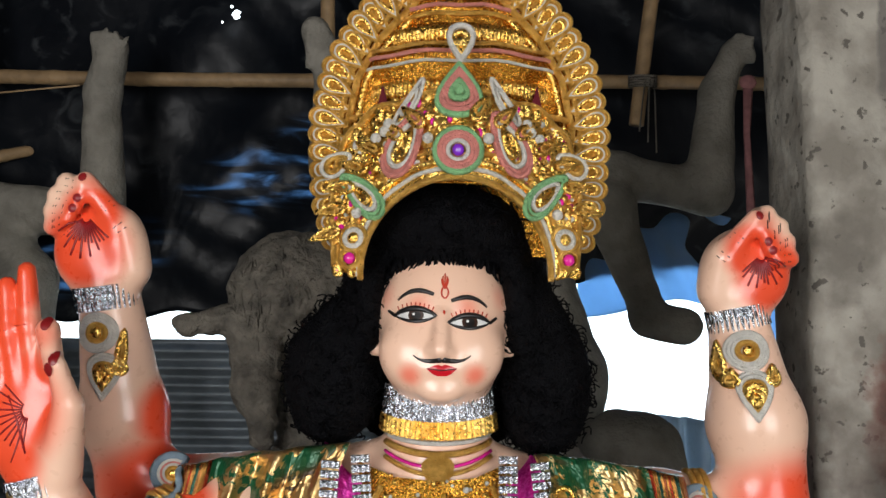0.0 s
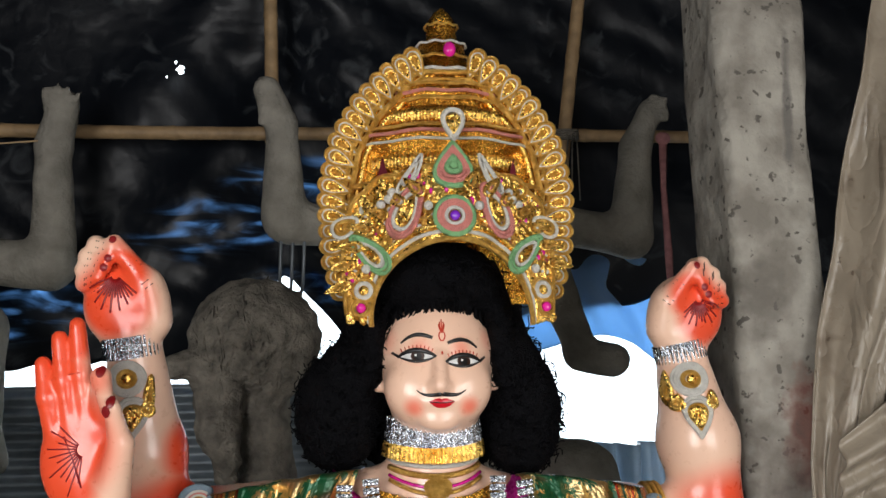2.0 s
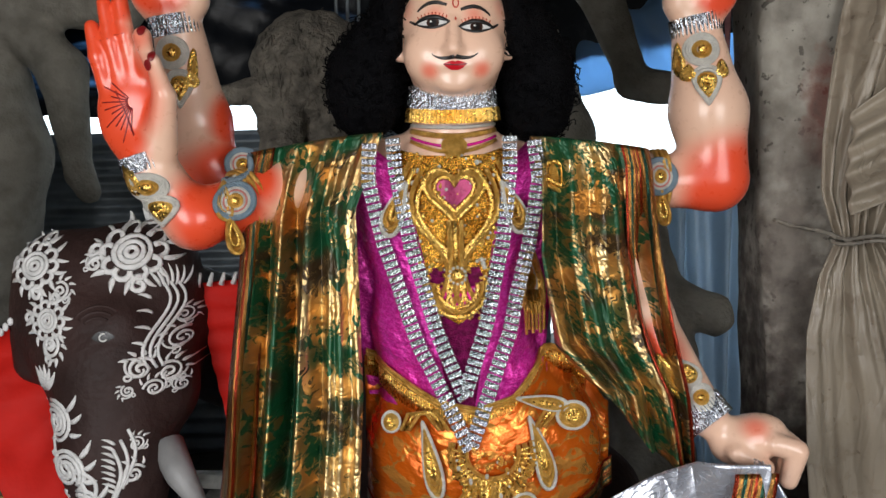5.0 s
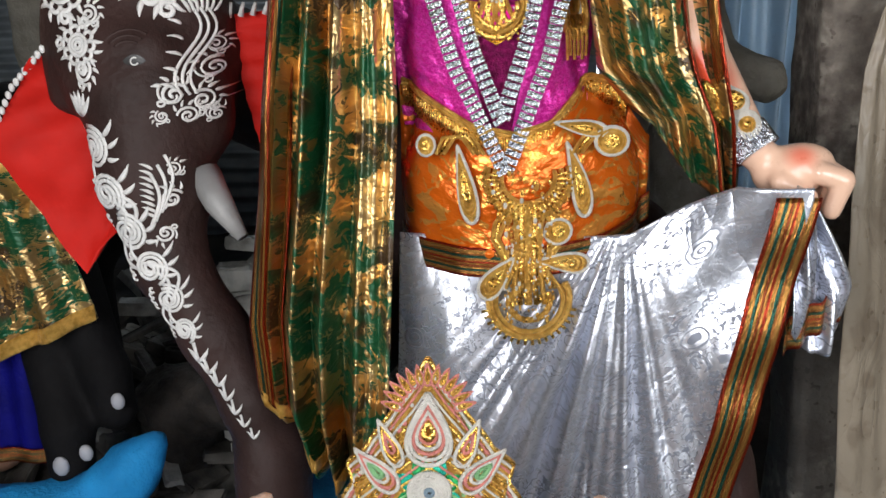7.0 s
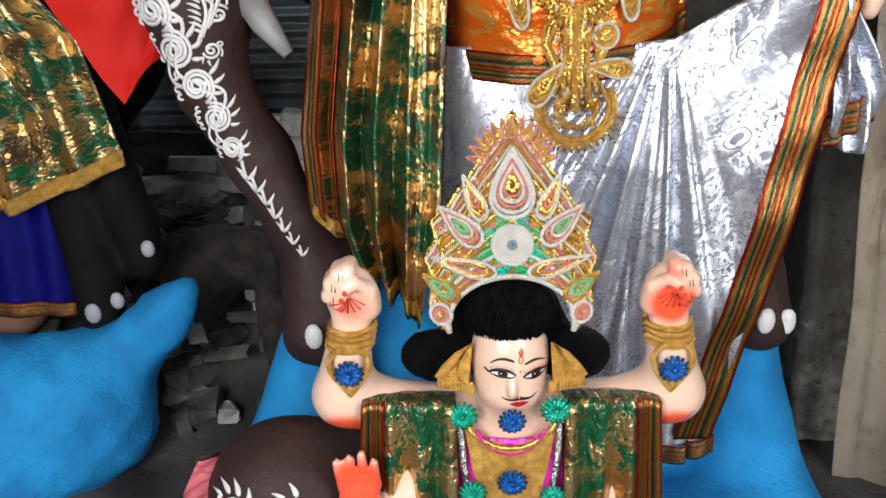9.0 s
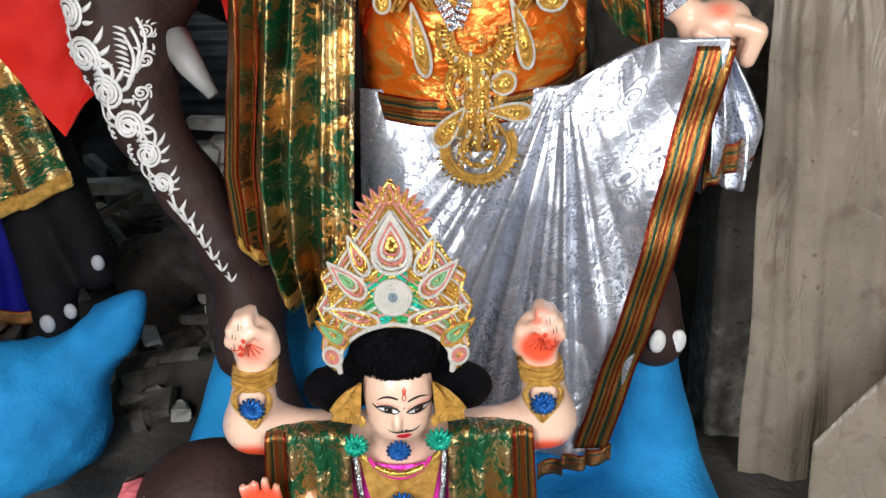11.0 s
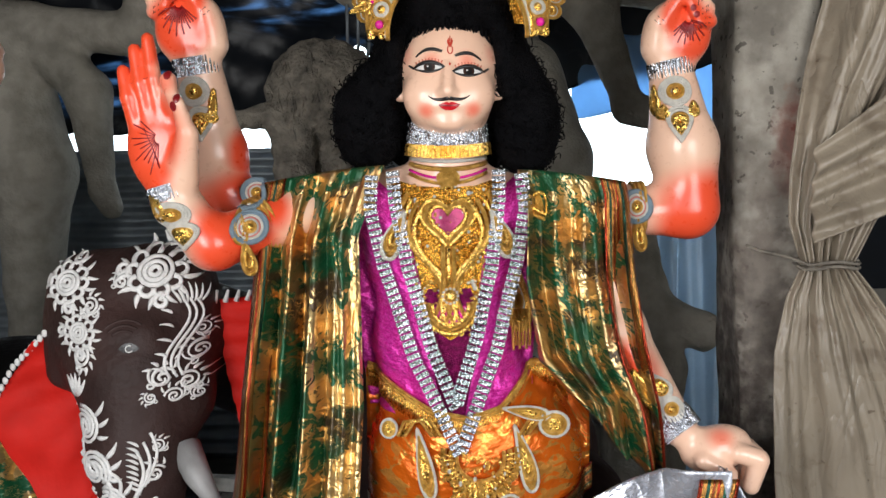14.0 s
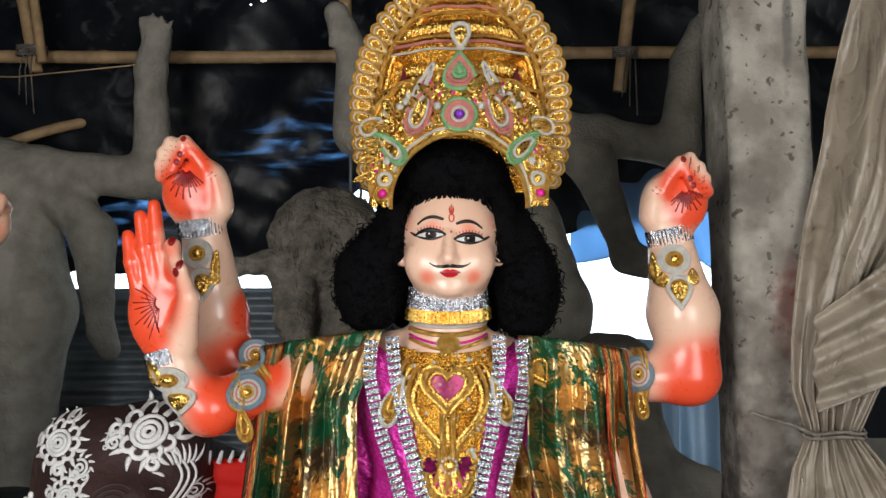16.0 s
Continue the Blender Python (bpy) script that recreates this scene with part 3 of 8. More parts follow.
def torn_holes():
    g = Geo()
    for x, z, r in ((-1.05, 3.475, 0.024), (-1.075, 3.515, 0.008), (-1.12, 3.435, 0.006)):
        a = [(x + r * (0.8 + 0.3 * math.sin(5 * w + x)) * math.cos(w), 4.40, z + r * math.sin(w)) for w in np.linspace(0, 6.283, 14, endpoint=False)]
        g.add(a, [tuple(range(14))])
    tagged(part("tarpaulin_hole", g, glow("daylight_through_hole", (0.85, 0.93, 1.0), 5.0)), "small torn holes in the tarpaulin letting daylight in", "hole", kind="structure")


def ceiling():
    def fn(u, v):
        x, y = -4.4 + 8.2 * u, -4.3 + 9.4 * v
        return x, y, 4.38 + 0.05 * np.sin(5 * x + 2 * y) + 0.03 * np.sin(11 * y)
    tagged(cloth("ceiling", fn, 60, 60, TARP, thick=0.01), "sagging black tarpaulin roof on bamboo", "ceiling", kind="structure")


ceiling()


def tin_wall():
    def fn(u, v):
        z = GROUND + (1.84 - GROUND) * v
        return -4.2 + 4.8 * u, 4.78 + 0.016 * np.sin(z * 2 * math.pi / 0.09), z
    tagged(cloth("wall_north_tin", fn, 4, 220, TIN, thick=0.002), "grey corrugated tin sheets closing the lower back wall", "wall", kind="structure")


tin_wall()


def glow(name, colour, strength):
    m = bpy.data.materials.new(name)
    m.use_nodes = True
    b = m.node_tree.nodes["Principled BSDF"]
    b.inputs["Base Color"].default_value = (*colour, 1)
    b.inputs["Emission Color"].default_value, b.inputs["Emission Strength"].default_value = (*colour, 1), strength
    return m


torn_holes()
g = Geo()
g.grid(np.array([[[-9, 8, GROUND], [9, 8, GROUND]], [[-9, 8, 6], [9, 8, 6]]], float))
tagged(part("backdrop", g, glow("bright_daylight", (0.78, 0.90, 1.0), 3.2)), "overexposed daylight outside the back of the shed", "backdrop", kind="structure")


def thin_sheet(name, colour, through=0.5, rough=0.4):
    """Translucent plastic film."""
    m = mat(name, colour, rough, 0, 0.2, 5, 0.4, 25)
    nt = m.node_tree
    tr = nt.nodes.new("ShaderNodeBsdfTranslucent")
    tr.inputs[0].default_value = (*colour, 1)
    mx = nt.nodes.new("ShaderNodeMixShader")
    mx.inputs[0].default_value = through
    nt.links.new(nt.nodes["Principled BSDF"].outputs[0], mx.inputs[1])
    nt.links.new(tr.outputs[0], mx.inputs[2])
    nt.links.new(mx.outputs[0], nt.nodes["Material Output"].inputs[0])
    return m


PALE_FILM = thin_sheet("pale_plastic_film", (0.60, 0.70, 0.78), 0.5, 0.3)
BLUE_FILM = thin_sheet("pale_blue_film", (0.40, 0.63, 0.88), 0.62)
DUSTY_FILM = thin_sheet("dusty_film", (0.37, 0.31, 0.235), 0.2, 0.30)


def stain_film(m):
    """Grime runs and fine crumples on the dusty polythene."""
    n = Net(m)
    b = m.node_tree.nodes["Principled BSDF"]
    p = m.node_tree.nodes["Texture Coordinate"].outputs["Object"]
    grime = n.math("MULTIPLY", n.step(n.noise(p, 9, 7, 0.8), 0.54, 0.68), 0.55)
    speck = n.step(n.noise(p, 38, 2), 0.70, 0.74)
    n.put(n.mix(n.math("MAXIMUM", grime, speck), b.inputs["Base Color"].links[0].from_socket, (0.16, 0.12, 0.085)), b.inputs["Base Color"])
    n.put(n.bump(n.ridges(p, 7.0, 1.5, (1.6, 1, 0.5)), 0.4, 0.03, n.bump(n.ridges(p, 24.0, 0.8), 0.25, 0.006)), b.inputs["Normal"])


stain_film(DUSTY_FILM)


def back_films():
    def a(u, v):
        x = 0.7 + 1.5 * u
        z = 2.44 - (0.42 + 0.55 * u ** 3 + 0.05 * np.sin(9 * u + 1)) * v + 0.04 * np.sin(6 * u)
        return x, 4.60 + 0.06 * np.sin(11 * u + 3 * v + np.sin(5 * v)) + 0.02 * np.sin(37 * u - 6 * v), z + 0.05 * (1 - v)
    tagged(cloth("plastic_curtain", a, 90, 30, BLUE_FILM), "pale blue plastic film hanging in the bright opening", "curtain")

    def b(u, v):
        x = 0.84 + 0.62 * u + 0.10 * (1 - v) * (u - 0.5)
        z = 1.62 - 1.75 * v
        return x, 3.35 + 0.07 * np.sin(22 * u + 2 * v) + 0.035 * np.sin(47 * u + v) + 0.012 * np.sin(90 * u - 3 * v), z
    tagged(cloth("plastic_curtain", b, 120, 40, PALE_FILM), "bluish white plastic curtain hanging in folds beside the pillar", "curtain")

    def c(u, v):
        x = -0.95 + 0.95 * u
        z = 2.52 - 0.34 * np.abs(u - 0.47) - (0.10 + 0.16 * np.abs(u - 0.45)) * v
        return x, 4.60 + 0.03 * np.sin(25 * u), z + 0.03 * (1 - v)
    tagged(cloth("plastic_curtain", c, 50, 16, BLUE_FILM), "blue plastic film gathered up on a cord", "curtain")


back_films()


# ---- bamboo ----
def bamboo(a, b, r, label):
    a, b = Vector(a), Vector(b)
    n = max(2, int((b - a).length / 0.03))
    pts, rs = [], []
    for i in range(n + 1):
        t = i / n
        p = a.lerp(b, t) + Vector((0, 0.008 * math.sin(7 * t), 0.012 * math.sin(5 * t + a.x)))
        pts.append(p)
        knot = (i % 14 == 7)
        rs.append(r * (1.10 if knot else 1.0) * (1 - 0.08 * t))
    g = Geo()
    g.tube(pts, rs, 12)
    return tagged(part("bamboo_pole", g, BAMBOO), label, "pole", "bamboo frame of the shed")


bamboo((-2.95, 4.27, 3.13), (2.2, 4.27, 3.10), 0.036, "long level bamboo pole tied across the tarpaulin")
bamboo((-0.56, 4.20, 3.05), (-0.585, 4.2, 4.36), 0.035, "upright bamboo post behind the clay figures")
bamboo((0.905, 4.19, 2.88), (1.09, 4.2, 4.36), 0.036, "upright bamboo post with a rope lashing")
bamboo((-2.23, 4.19, 3.02), (-2.50, 4.2, 4.36), 0.035, "one of two bamboo posts tied together")
bamboo((-2.17, 4.13, 3.06), (-2.40, 4.2, 4.36), 0.026, "thinner bamboo post tied beside another")
bamboo((-2.75, 4.19, 2.55), (-2.10, 4.56, 2.80), 0.032, "short slanting bamboo brace")


def lashing(c, r, label):
    g = Geo()
    for k in range(5):
        pts = [(c[0] + r * math.cos(w), c[1] + r * math.sin(w), c[2] - 0.02 + 0.012 * k + 0.01 * math.sin(w)) for w in np.linspace(0, 2 * math.pi, 16, endpoint=False)]
        g.tube(pts, 0.006, 5, closed=True)
    for k in range(3):
        g.tube([(c[0] + 0.02 * k, c[1] - r, c[2]), (c[0] + 0.03 * k - 0.02, c[1] - r - 0.02, c[2] - 0.12), (c[0] + 0.04 * k - 0.03, c[1] - r, c[2] - 0.25 - 0.05 * k)], 0.004, 4)
    tagged(part("rope_lashing", g, ROUGH_CLAY), label, "rope")


lashing((0.94, 4.21, 3.10), 0.065, "dark rope lashing with loose ends on a bamboo post")
lashing((-2.25, 4.18, 3.12), 0.075, "dark rope lashing with loose ends on bamboo posts")
g = Geo()
g.tube([(1.20, 3.5, 2.90), (1.19, 3.49, 2.70), (1.205, 3.5, 2.40), (1.21, 3.5, 1.95)], [0.02, 0.014, 0.018, 0.006], 6, flat=0.4)
g.ball((1.20, 3.5, 2.92), (0.035, 0.02, 0.03))
tagged(part("cloth_strip", g, mat("faded_pink_cloth", (0.45, 0.20, 0.20), 0.9, 0, 0.3, 30)), "faded pink rag strip tied to a clay wrist", "rag")
g = Geo()
g.tube([(-3.2, 4.1, 2.98), (-2.2, 3.9, 2.92), (-1.45, 3.5, 2.88)], 0.004, 4)
tagged(part("cord", g, BAMBOO), "thin cord strung to a clay hand", "cord")
g = Geo()
for k in range(3):
    g.tube([(-0.47 + 0.05 * k, 3.62, 2.50), (-0.48 + 0.05 * k, 3.7, 2.3), (-0.50 + 0.03 * k, 3.9, 2.05)], 0.008, 5)
tagged(part("cord", g, TIN), "limp grey cords hanging below a clay elbow", "cord")

# ---- concrete pillar ----


def stained_shaded_concrete():
    """Pillar concrete with a dark damp patch and a smear of old red paint, shade painted in below."""
    m = mat("pillar_concrete", (0.37, 0.345, 0.295), 0.9, 0, 0.4, 9, 1.0, 75, (0.20, 0.18, 0.15))
    n = Net(m)
    bs = m.node_tree.nodes["Principled BSDF"]
    p = m.node_tree.nodes["Texture Coordinate"].outputs["Object"]
    pit = n.step(n.noise(p, 34, 3), 0.62, 0.68)
    n.put(n.mix(pit, bs.inputs["Base Color"].links[0].from_socket, (0.10, 0.09, 0.075)), bs.inputs["Base Color"])
    n.put(n.bump(n.noise(p, 16, 7), 0.9, 0.02), bs.inputs["Normal"])
    nt = m.node_tree
    b = nt.nodes["Principled BSDF"]
    tc = nt.nodes.new("ShaderNodeTexCoord")
    # fourth patch: brown tone plus shade put into the colour of the lower pillar
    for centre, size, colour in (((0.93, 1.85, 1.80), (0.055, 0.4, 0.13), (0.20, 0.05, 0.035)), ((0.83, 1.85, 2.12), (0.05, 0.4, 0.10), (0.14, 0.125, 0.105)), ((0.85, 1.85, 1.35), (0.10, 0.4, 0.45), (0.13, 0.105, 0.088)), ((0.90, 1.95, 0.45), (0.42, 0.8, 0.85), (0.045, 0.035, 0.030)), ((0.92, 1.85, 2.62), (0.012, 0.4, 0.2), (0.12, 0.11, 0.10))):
        mp = nt.nodes.new("ShaderNodeMapping")
        mp.vector_type = "TEXTURE"
        mp.inputs["Location"].default_value, mp.inputs["Scale"].default_value = centre, size
        nt.links.new(tc.outputs["Object"], mp.inputs[0])
        ln = nt.nodes.new("ShaderNodeVectorMath")
        ln.operation = "LENGTH"
        nt.links.new(mp.outputs[0], ln.inputs[0])
        nz = nt.nodes.new("ShaderNodeTexNoise")
        nz.inputs["Scale"].default_value, nz.inputs["Detail"].default_value = 22, 6
        nt.links.new(tc.outputs["Object"], nz.inputs["Vector"])
        ad = nt.nodes.new("ShaderNodeMath")
        ad.operation = "MULTIPLY_ADD"
        ad.inputs[1].default_value = 2.2
        nt.links.new(nz.outputs["Fac"], ad.inputs[0])
        nt.links.new(ln.outputs["Value"], ad.inputs[2])
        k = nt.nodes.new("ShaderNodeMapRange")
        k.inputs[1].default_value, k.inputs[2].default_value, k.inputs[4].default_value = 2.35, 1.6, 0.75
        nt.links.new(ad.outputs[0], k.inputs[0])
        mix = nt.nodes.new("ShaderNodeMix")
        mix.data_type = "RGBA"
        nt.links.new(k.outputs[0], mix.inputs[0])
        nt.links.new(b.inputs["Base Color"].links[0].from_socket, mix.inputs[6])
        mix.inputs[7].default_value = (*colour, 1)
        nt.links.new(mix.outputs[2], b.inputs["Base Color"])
    return m


def pillar():
    P = np.zeros((60, 44, 3))
    for i in range(60):
        z = GROUND + (4.4 - GROUND) * i / 59
        lean = -0.03 * (z - 1.9)
        for j in range(44):
            s, k = divmod(j, 11)
            t = k / 11
            cx, cy = [(t, 0), (1, t), (1 - t, 1), (0, 1 - t)][s]
            n = noise.noise(Vector((cx * 2 + 3, cy * 2, z * 3.0))) * 0.014 + noise.noise(Vector((cx * 9, cy * 9, z * 14))) * 0.006
            round_ = 0.012 if k == 0 else 0.0
            x, y = 0.775 + 0.235 * cx + lean, 1.85 + 0.26 * cy
            x += n * (cx * 2 - 1) + round_ * (1 - 2 * cx)
            y += n * (cy * 2 - 1) + round_ * (1 - 2 * cy)
            P[i, j] = x, y, z
    g = Geo()
    g.grid(P, closed_u=True)
    ob = part("concrete_pillar", g, stained_shaded_concrete())
    tagged(ob, "rough weathered concrete pillar with chipped corners", "pillar", kind="structure")


pillar()
def polythene():
    tie = 1.485

    def a(u, v):
        z = 3.05 - 3.45 * v
        up = np.clip((z - tie) / 1.5, 0, 1)
        dn = np.clip((tie - z) / 1.9, 0, 1)
        xl = np.interp(z, [-0.4, 0.07, 0.52, 0.94, 1.26, 1.40, tie, 1.60, 1.73, 1.9, 2.09, 2.31, 2.46, 3.05], [0.90, 0.878, 0.855, 0.838, 0.846, 0.875, 0.915, 0.882, 0.890, 0.915, 0.954, 0.985, 1.026, 1.14])
        xr = np.interp(z, [-0.4, 0.5, 1.0, 1.30, 1.42, tie, 1.56, 1.75, 2.0, 2.5, 3.05], [1.62, 1.52, 1.36, 1.19, 1.10, 1.045, 1.085, 1.19, 1.36, 1.62, 1.78])
        x = xl + (xr - xl) * u + 0.010 * np.sin(9 * z + 5 * u) * np.clip(up + dn, 0, 0.4)
        near = np.exp(-np.abs(z - tie) / 0.22)
        fine = 0.012 * np.sin(46 * u + 1.2 * np.sin(3 * z)) + 0.007 * np.sin(83 * u + 2)
        broad = 0.035 * np.sin(13 * u + 2.2 * z) + 0.020 * np.sin(24 * u - 1.5 * z + 1)
        y = 1.745 - fine * (0.35 + 0.65 * near) * np.where(z > tie, 1.0, 0.7) - broad * np.clip(4 * (up + dn), 0.05, 1) * np.where(z > tie, 1.0, 0.55) - 0.09 * dn + 0.012 * np.sin(16 * z + 7 * u) * np.clip(3 * up, 0, 1)
        return x, y, z
    t = thing("plastic_drape", (1.04, 1.74, GROUND), "dusty beige polythene sheet gathered and tied at the waist", "plastic sheet")
    cloth("sheet", a, 210, 190, DUSTY_FILM, t, uv=(0.7, 3.4))

    def b(u, v):
        # heavy diagonal fold swung over the gathers
        x = 1.52 - 0.60 * u + 0.05 * v * (1 - u)
        z = 2.34 - 0.55 * u ** 0.8 - (0.44 - 0.20 * u) * v
        return x, 1.665 + 0.030 * np.sin(9 * v + 3 * u) * (1 - 0.6 * u) + 0.012 * np.sin(23 * v + 6 * u) + 0.035 * u, z
    cloth("fold", b, 60, 50, DUSTY_FILM, t, uv=(0.7, 0.5))
    g = Geo()
    for k in range(2):
        g.tube([(0.98 + 0.078 * math.cos(w), 1.74 + 0.06 * math.sin(w), tie + 0.012 * k + 0.005 * math.sin(3 * w)) for w in np.linspace(0, 2 * math.pi, 20, endpoint=False)], 0.005, 5, closed=True)
    g.tube([(0.93, 1.70, tie), (0.885, 1.74, tie + 0.022), (0.84, 1.84, tie + 0.03), (0.80, 1.848, tie + 0.045)], 0.005, 5)
    part("cord", g, ROUGH_CLAY, t)

    def c(u, v):
        x = 1.02 + 0.75 * u
        z = 0.85 - 1.2 * v - 0.95 * (1 - u)
        return x, 1.45 - 0.25 * v + 0.012 * np.sin(9 * u + 5 * v), z
    tagged(cloth("plastic_drape", c, 50, 40, DUSTY_FILM), "flat pale polythene sheet leaning beside the drape", "plastic sheet")


polythene()

def laid(form, pts, off, near=1.1, far=2.0):
    """Points (x, z) laid on the front of a form, off metres proud."""
    a = np.array(pts, float)
    y = form.front(a[:, 0], a[:, 1], near, far) - off
    return np.stack([a[:, 0], y, a[:, 1]], -1)


def patch(g, form, outline, off, mi, rings=3, near=1.1, far=2.0):
    a = np.array(outline, float)
    c = a.mean(0)
    n = len(a)
    pts = np.concatenate([c + (a - c) * (r / rings) for r in range(1, rings + 1)] + [c[None]])
    P = laid(form, pts, off, near, far)
    fs = [(j, (j + 1) % n, rings * n) for j in range(n)]
    for r in range(rings - 1):
        fs += [(r * n + j, (r + 1) * n + j, (r + 1) * n + (j + 1) % n, r * n + (j + 1) % n) for j in range(n)]
    g.add(P, fs, mi)


def stroke(g, form, pts, r, off, mi, closed=False, flat=0.6, near=1.1, far=2.0):
    g.tube(laid(form, pts, off, near, far), r, 6, closed, mi, flat)


def arc(cx, cz, rx, rz, a0, a1, n=14):
    return [(cx + rx * math.cos(radians(a)), cz + rz * math.sin(radians(a))) for a in np.linspace(a0, a1, n)]


def oval2(cx, cz, rx, rz, n=18):
    return arc(cx, cz, rx, rz, 0, 360 * (n - 1) / n, n)


def almond(cx, cz, w, h, n=10):
    up = [(cx - w + 2 * w * i / n, cz + h * math.sin(math.pi * i / n) ** 0.8) for i in range(n + 1)]
    return up + [(cx + w - 2 * w * i / n, cz - 0.75 * h * math.sin(math.pi * i / n) ** 0.8) for i in range(1, n)]


# ---- unfinished clay figures ----
SKIN_RED = [
    (0.606, 1.645, 2.072, 0.085), (0.572, 1.640, 2.115, 0.068), (0.582, 1.640, 2.160, 0.046), (0.63, 1.66, 1.62, 0.155),
    (-0.664, 1.645, 2.112, 0.098), (-0.648, 1.640, 2.170, 0.070), (-0.650, 1.640, 2.218, 0.046), (-0.56, 1.75, 1.68, 0.13), (-0.545, 1.72, 1.80, 0.075),
    (-0.70, 1.42, 1.85, 0.13), (-0.73, 1.43, 1.96, 0.10), (-0.70, 1.43, 2.05, 0.09), (-0.70, 1.42, 1.76, 0.09), (-0.63, 1.41, 1.955, 0.045),
    (-0.50, 1.47, 1.60, 0.13), (-0.45, 1.55, 1.66, 0.08), (-0.125, 1.57, 2.03, 0.045), (0.125, 1.57, 2.03, 0.045),
    (-0.047, 1.52, 2.008, 0.036), (0.047, 1.52, 2.008, 0.036), (-0.055, 1.525, 1.893, 0.028), (0.055, 1.525, 1.893, 0.028), (0.62, 1.44, 1.13, 0.045), (0.41, 1.54, 1.25, 0.1)]
SKIN = skin("painted_skin", (0.90, 0.58, 0.42), (0.86, 0.085, 0.03), SKIN_RED)


def clay_figures():
    f = Form()
    f.limb((-2.25, 3.7, 2.40), (-1.98, 3.62, 2.42), 0.2, 0.11, 0.08).limb((-1.98, 3.62, 2.42), (-1.45, 3.55, 2.36), 0.095, 0.10, 0.05)
    f.limb((-1.42, 3.55, 2.37), (-1.42, 3.5, 2.84), 0.095, 0.07, 0.05).limb((-1.42, 3.5, 2.86), (-1.37, 3.48, 3.03), 0.075, 0.06, 0.03)
    for i in range(4):
        f.limb((-1.425 + 0.030 * i, 3.47, 2.99), (-1.44 + 0.040 * i, 3.44, 3.075 - 0.008 * (i - 1) ** 2), 0.024, 0.020, 0.012).limb((-1.44 + 0.040 * i, 3.44, 3.075 - 0.008 * (i - 1) ** 2), (-1.425 + 0.045 * i, 3.42, 3.105 - 0.010 * (i - 1) ** 2), 0.018, 0.011, 0.008)
    f.limb((-1.92, 3.6, 2.36), (-1.68, 3.5, 2.10), 0.11, 0.10, 0.06).limb((-1.68, 3.5, 2.10), (-1.64, 3.5, 1.66), 0.10, 0.06, 0.05).limb((-1.64, 3.5, 1.66), (-1.58, 3.45, 1.58), 0.06, 0.05, 0.03)
    f.limb((-2.12, 3.65, 2.25), (-2.0, 3.6, 1.75), 0.19, 0.19, 0.1).limb((-2.0, 3.6, 1.75), (-2.05, 3.65, 1.2), 0.18, 0.13, 0.08).limb((-2.05, 3.65, 1.2), (-2.05, 3.65, -0.2), 0.13, 0.14, 0.05)
    f.moved(1.10, (0.0, -0.6, 1.9), (0.045, 0.0, 0.0))
    statue("clay_figure", f, 0.022, [CLAY], "unfinished grey clay figure with a raised arm", "statue", 0.004, 14)
    f = Form()
    f.oval((0.12, 3.75, 2.30), (0.30, 0.2, 0.42), 0.1).limb((0.15, 3.75, 2.0), (0.2, 3.75, 1.5), 0.24, 0.24, 0.1).limb((0.2, 3.75, 1.5), (0.2, 3.75, GROUND), 0.22, 0.26, 0.1)
    f.limb((-0.05, 3.72, 2.55), (-0.42, 3.66, 2.56), 0.10, 0.09, 0.06).limb((-0.46, 3.65, 2.58), (-0.47, 3.6, 2.98), 0.10, 0.065, 0.05)
    f.limb((-0.47, 3.6, 2.98), (-0.53, 3.57, 3.13), 0.07, 0.06, 0.03).limb((-0.53, 3.57, 3.13), (-0.55, 3.55, 2.98), 0.03, 0.02, 0.02)
    f.limb((0.35, 3.72, 2.60), (0.70, 3.66, 2.56), 0.11, 0.10, 0.06).limb((0.70, 3.66, 2.56), (1.05, 3.6, 2.50), 0.09, 0.09, 0.05).limb((1.07, 3.6, 2.50), (1.10, 3.58, 2.90), 0.10, 0.07, 0.05)
    f.limb((1.10, 3.58, 2.90), (1.16, 3.56, 3.05), 0.065, 0.055, 0.03).oval((1.185, 3.55, 3.06), (0.055, 0.04, 0.055), 0.03)
    for i in range(4):
        f.limb((1.165 + 0.006 * i, 3.52, 3.105 - 0.028 * i), (1.225, 3.50, 3.100 - 0.030 * i), 0.020, 0.016, 0.008)
    f.limb((0.45, 3.7, 2.62), (0.66, 3.58, 2.42), 0.11, 0.10, 0.06).limb((0.66, 3.58, 2.42), (0.80, 3.5, 2.0), 0.10, 0.065, 0.05).limb((0.80, 3.5, 1.98), (0.93, 3.46, 1.95), 0.075, 0.07, 0.03)
    f.limb((0.35, 3.65, 2.15), (0.50, 3.55, 1.75), 0.17, 0.14, 0.06).limb((0.50, 3.55, 1.75), (0.50, 3.6, 1.2), 0.14, 0.12, 0.06)
    statue("clay_figure", f, 0.02, [CLAY], "unfinished grey clay figure with four arms", "statue", 0.004, 14)
    f = Form()
    f.oval((-0.555, 3.42, 2.055), (0.262, 0.235, 0.245), 0.06).limb((-0.76, 3.26, 1.965), (-0.915, 3.20, 1.945), 0.055, 0.040, 0.04)
    f.limb((-0.68, 3.3, 1.92), (-0.66, 3.20, 1.70), 0.11, 0.075, 0.05).limb((-0.66, 3.2, 1.70), (-0.62, 3.18, 1.55), 0.072, 0.045, 0.03).limb((-0.52, 3.4, 1.85), (-0.50, 3.4, 1.3), 0.10, 0.12, 0.05).limb((-0.50, 3.5, 1.3), (-0.5, 3.5, GROUND), 0.2, 0.24, 0.1)
    rnd, g = random.Random(3), Geo()
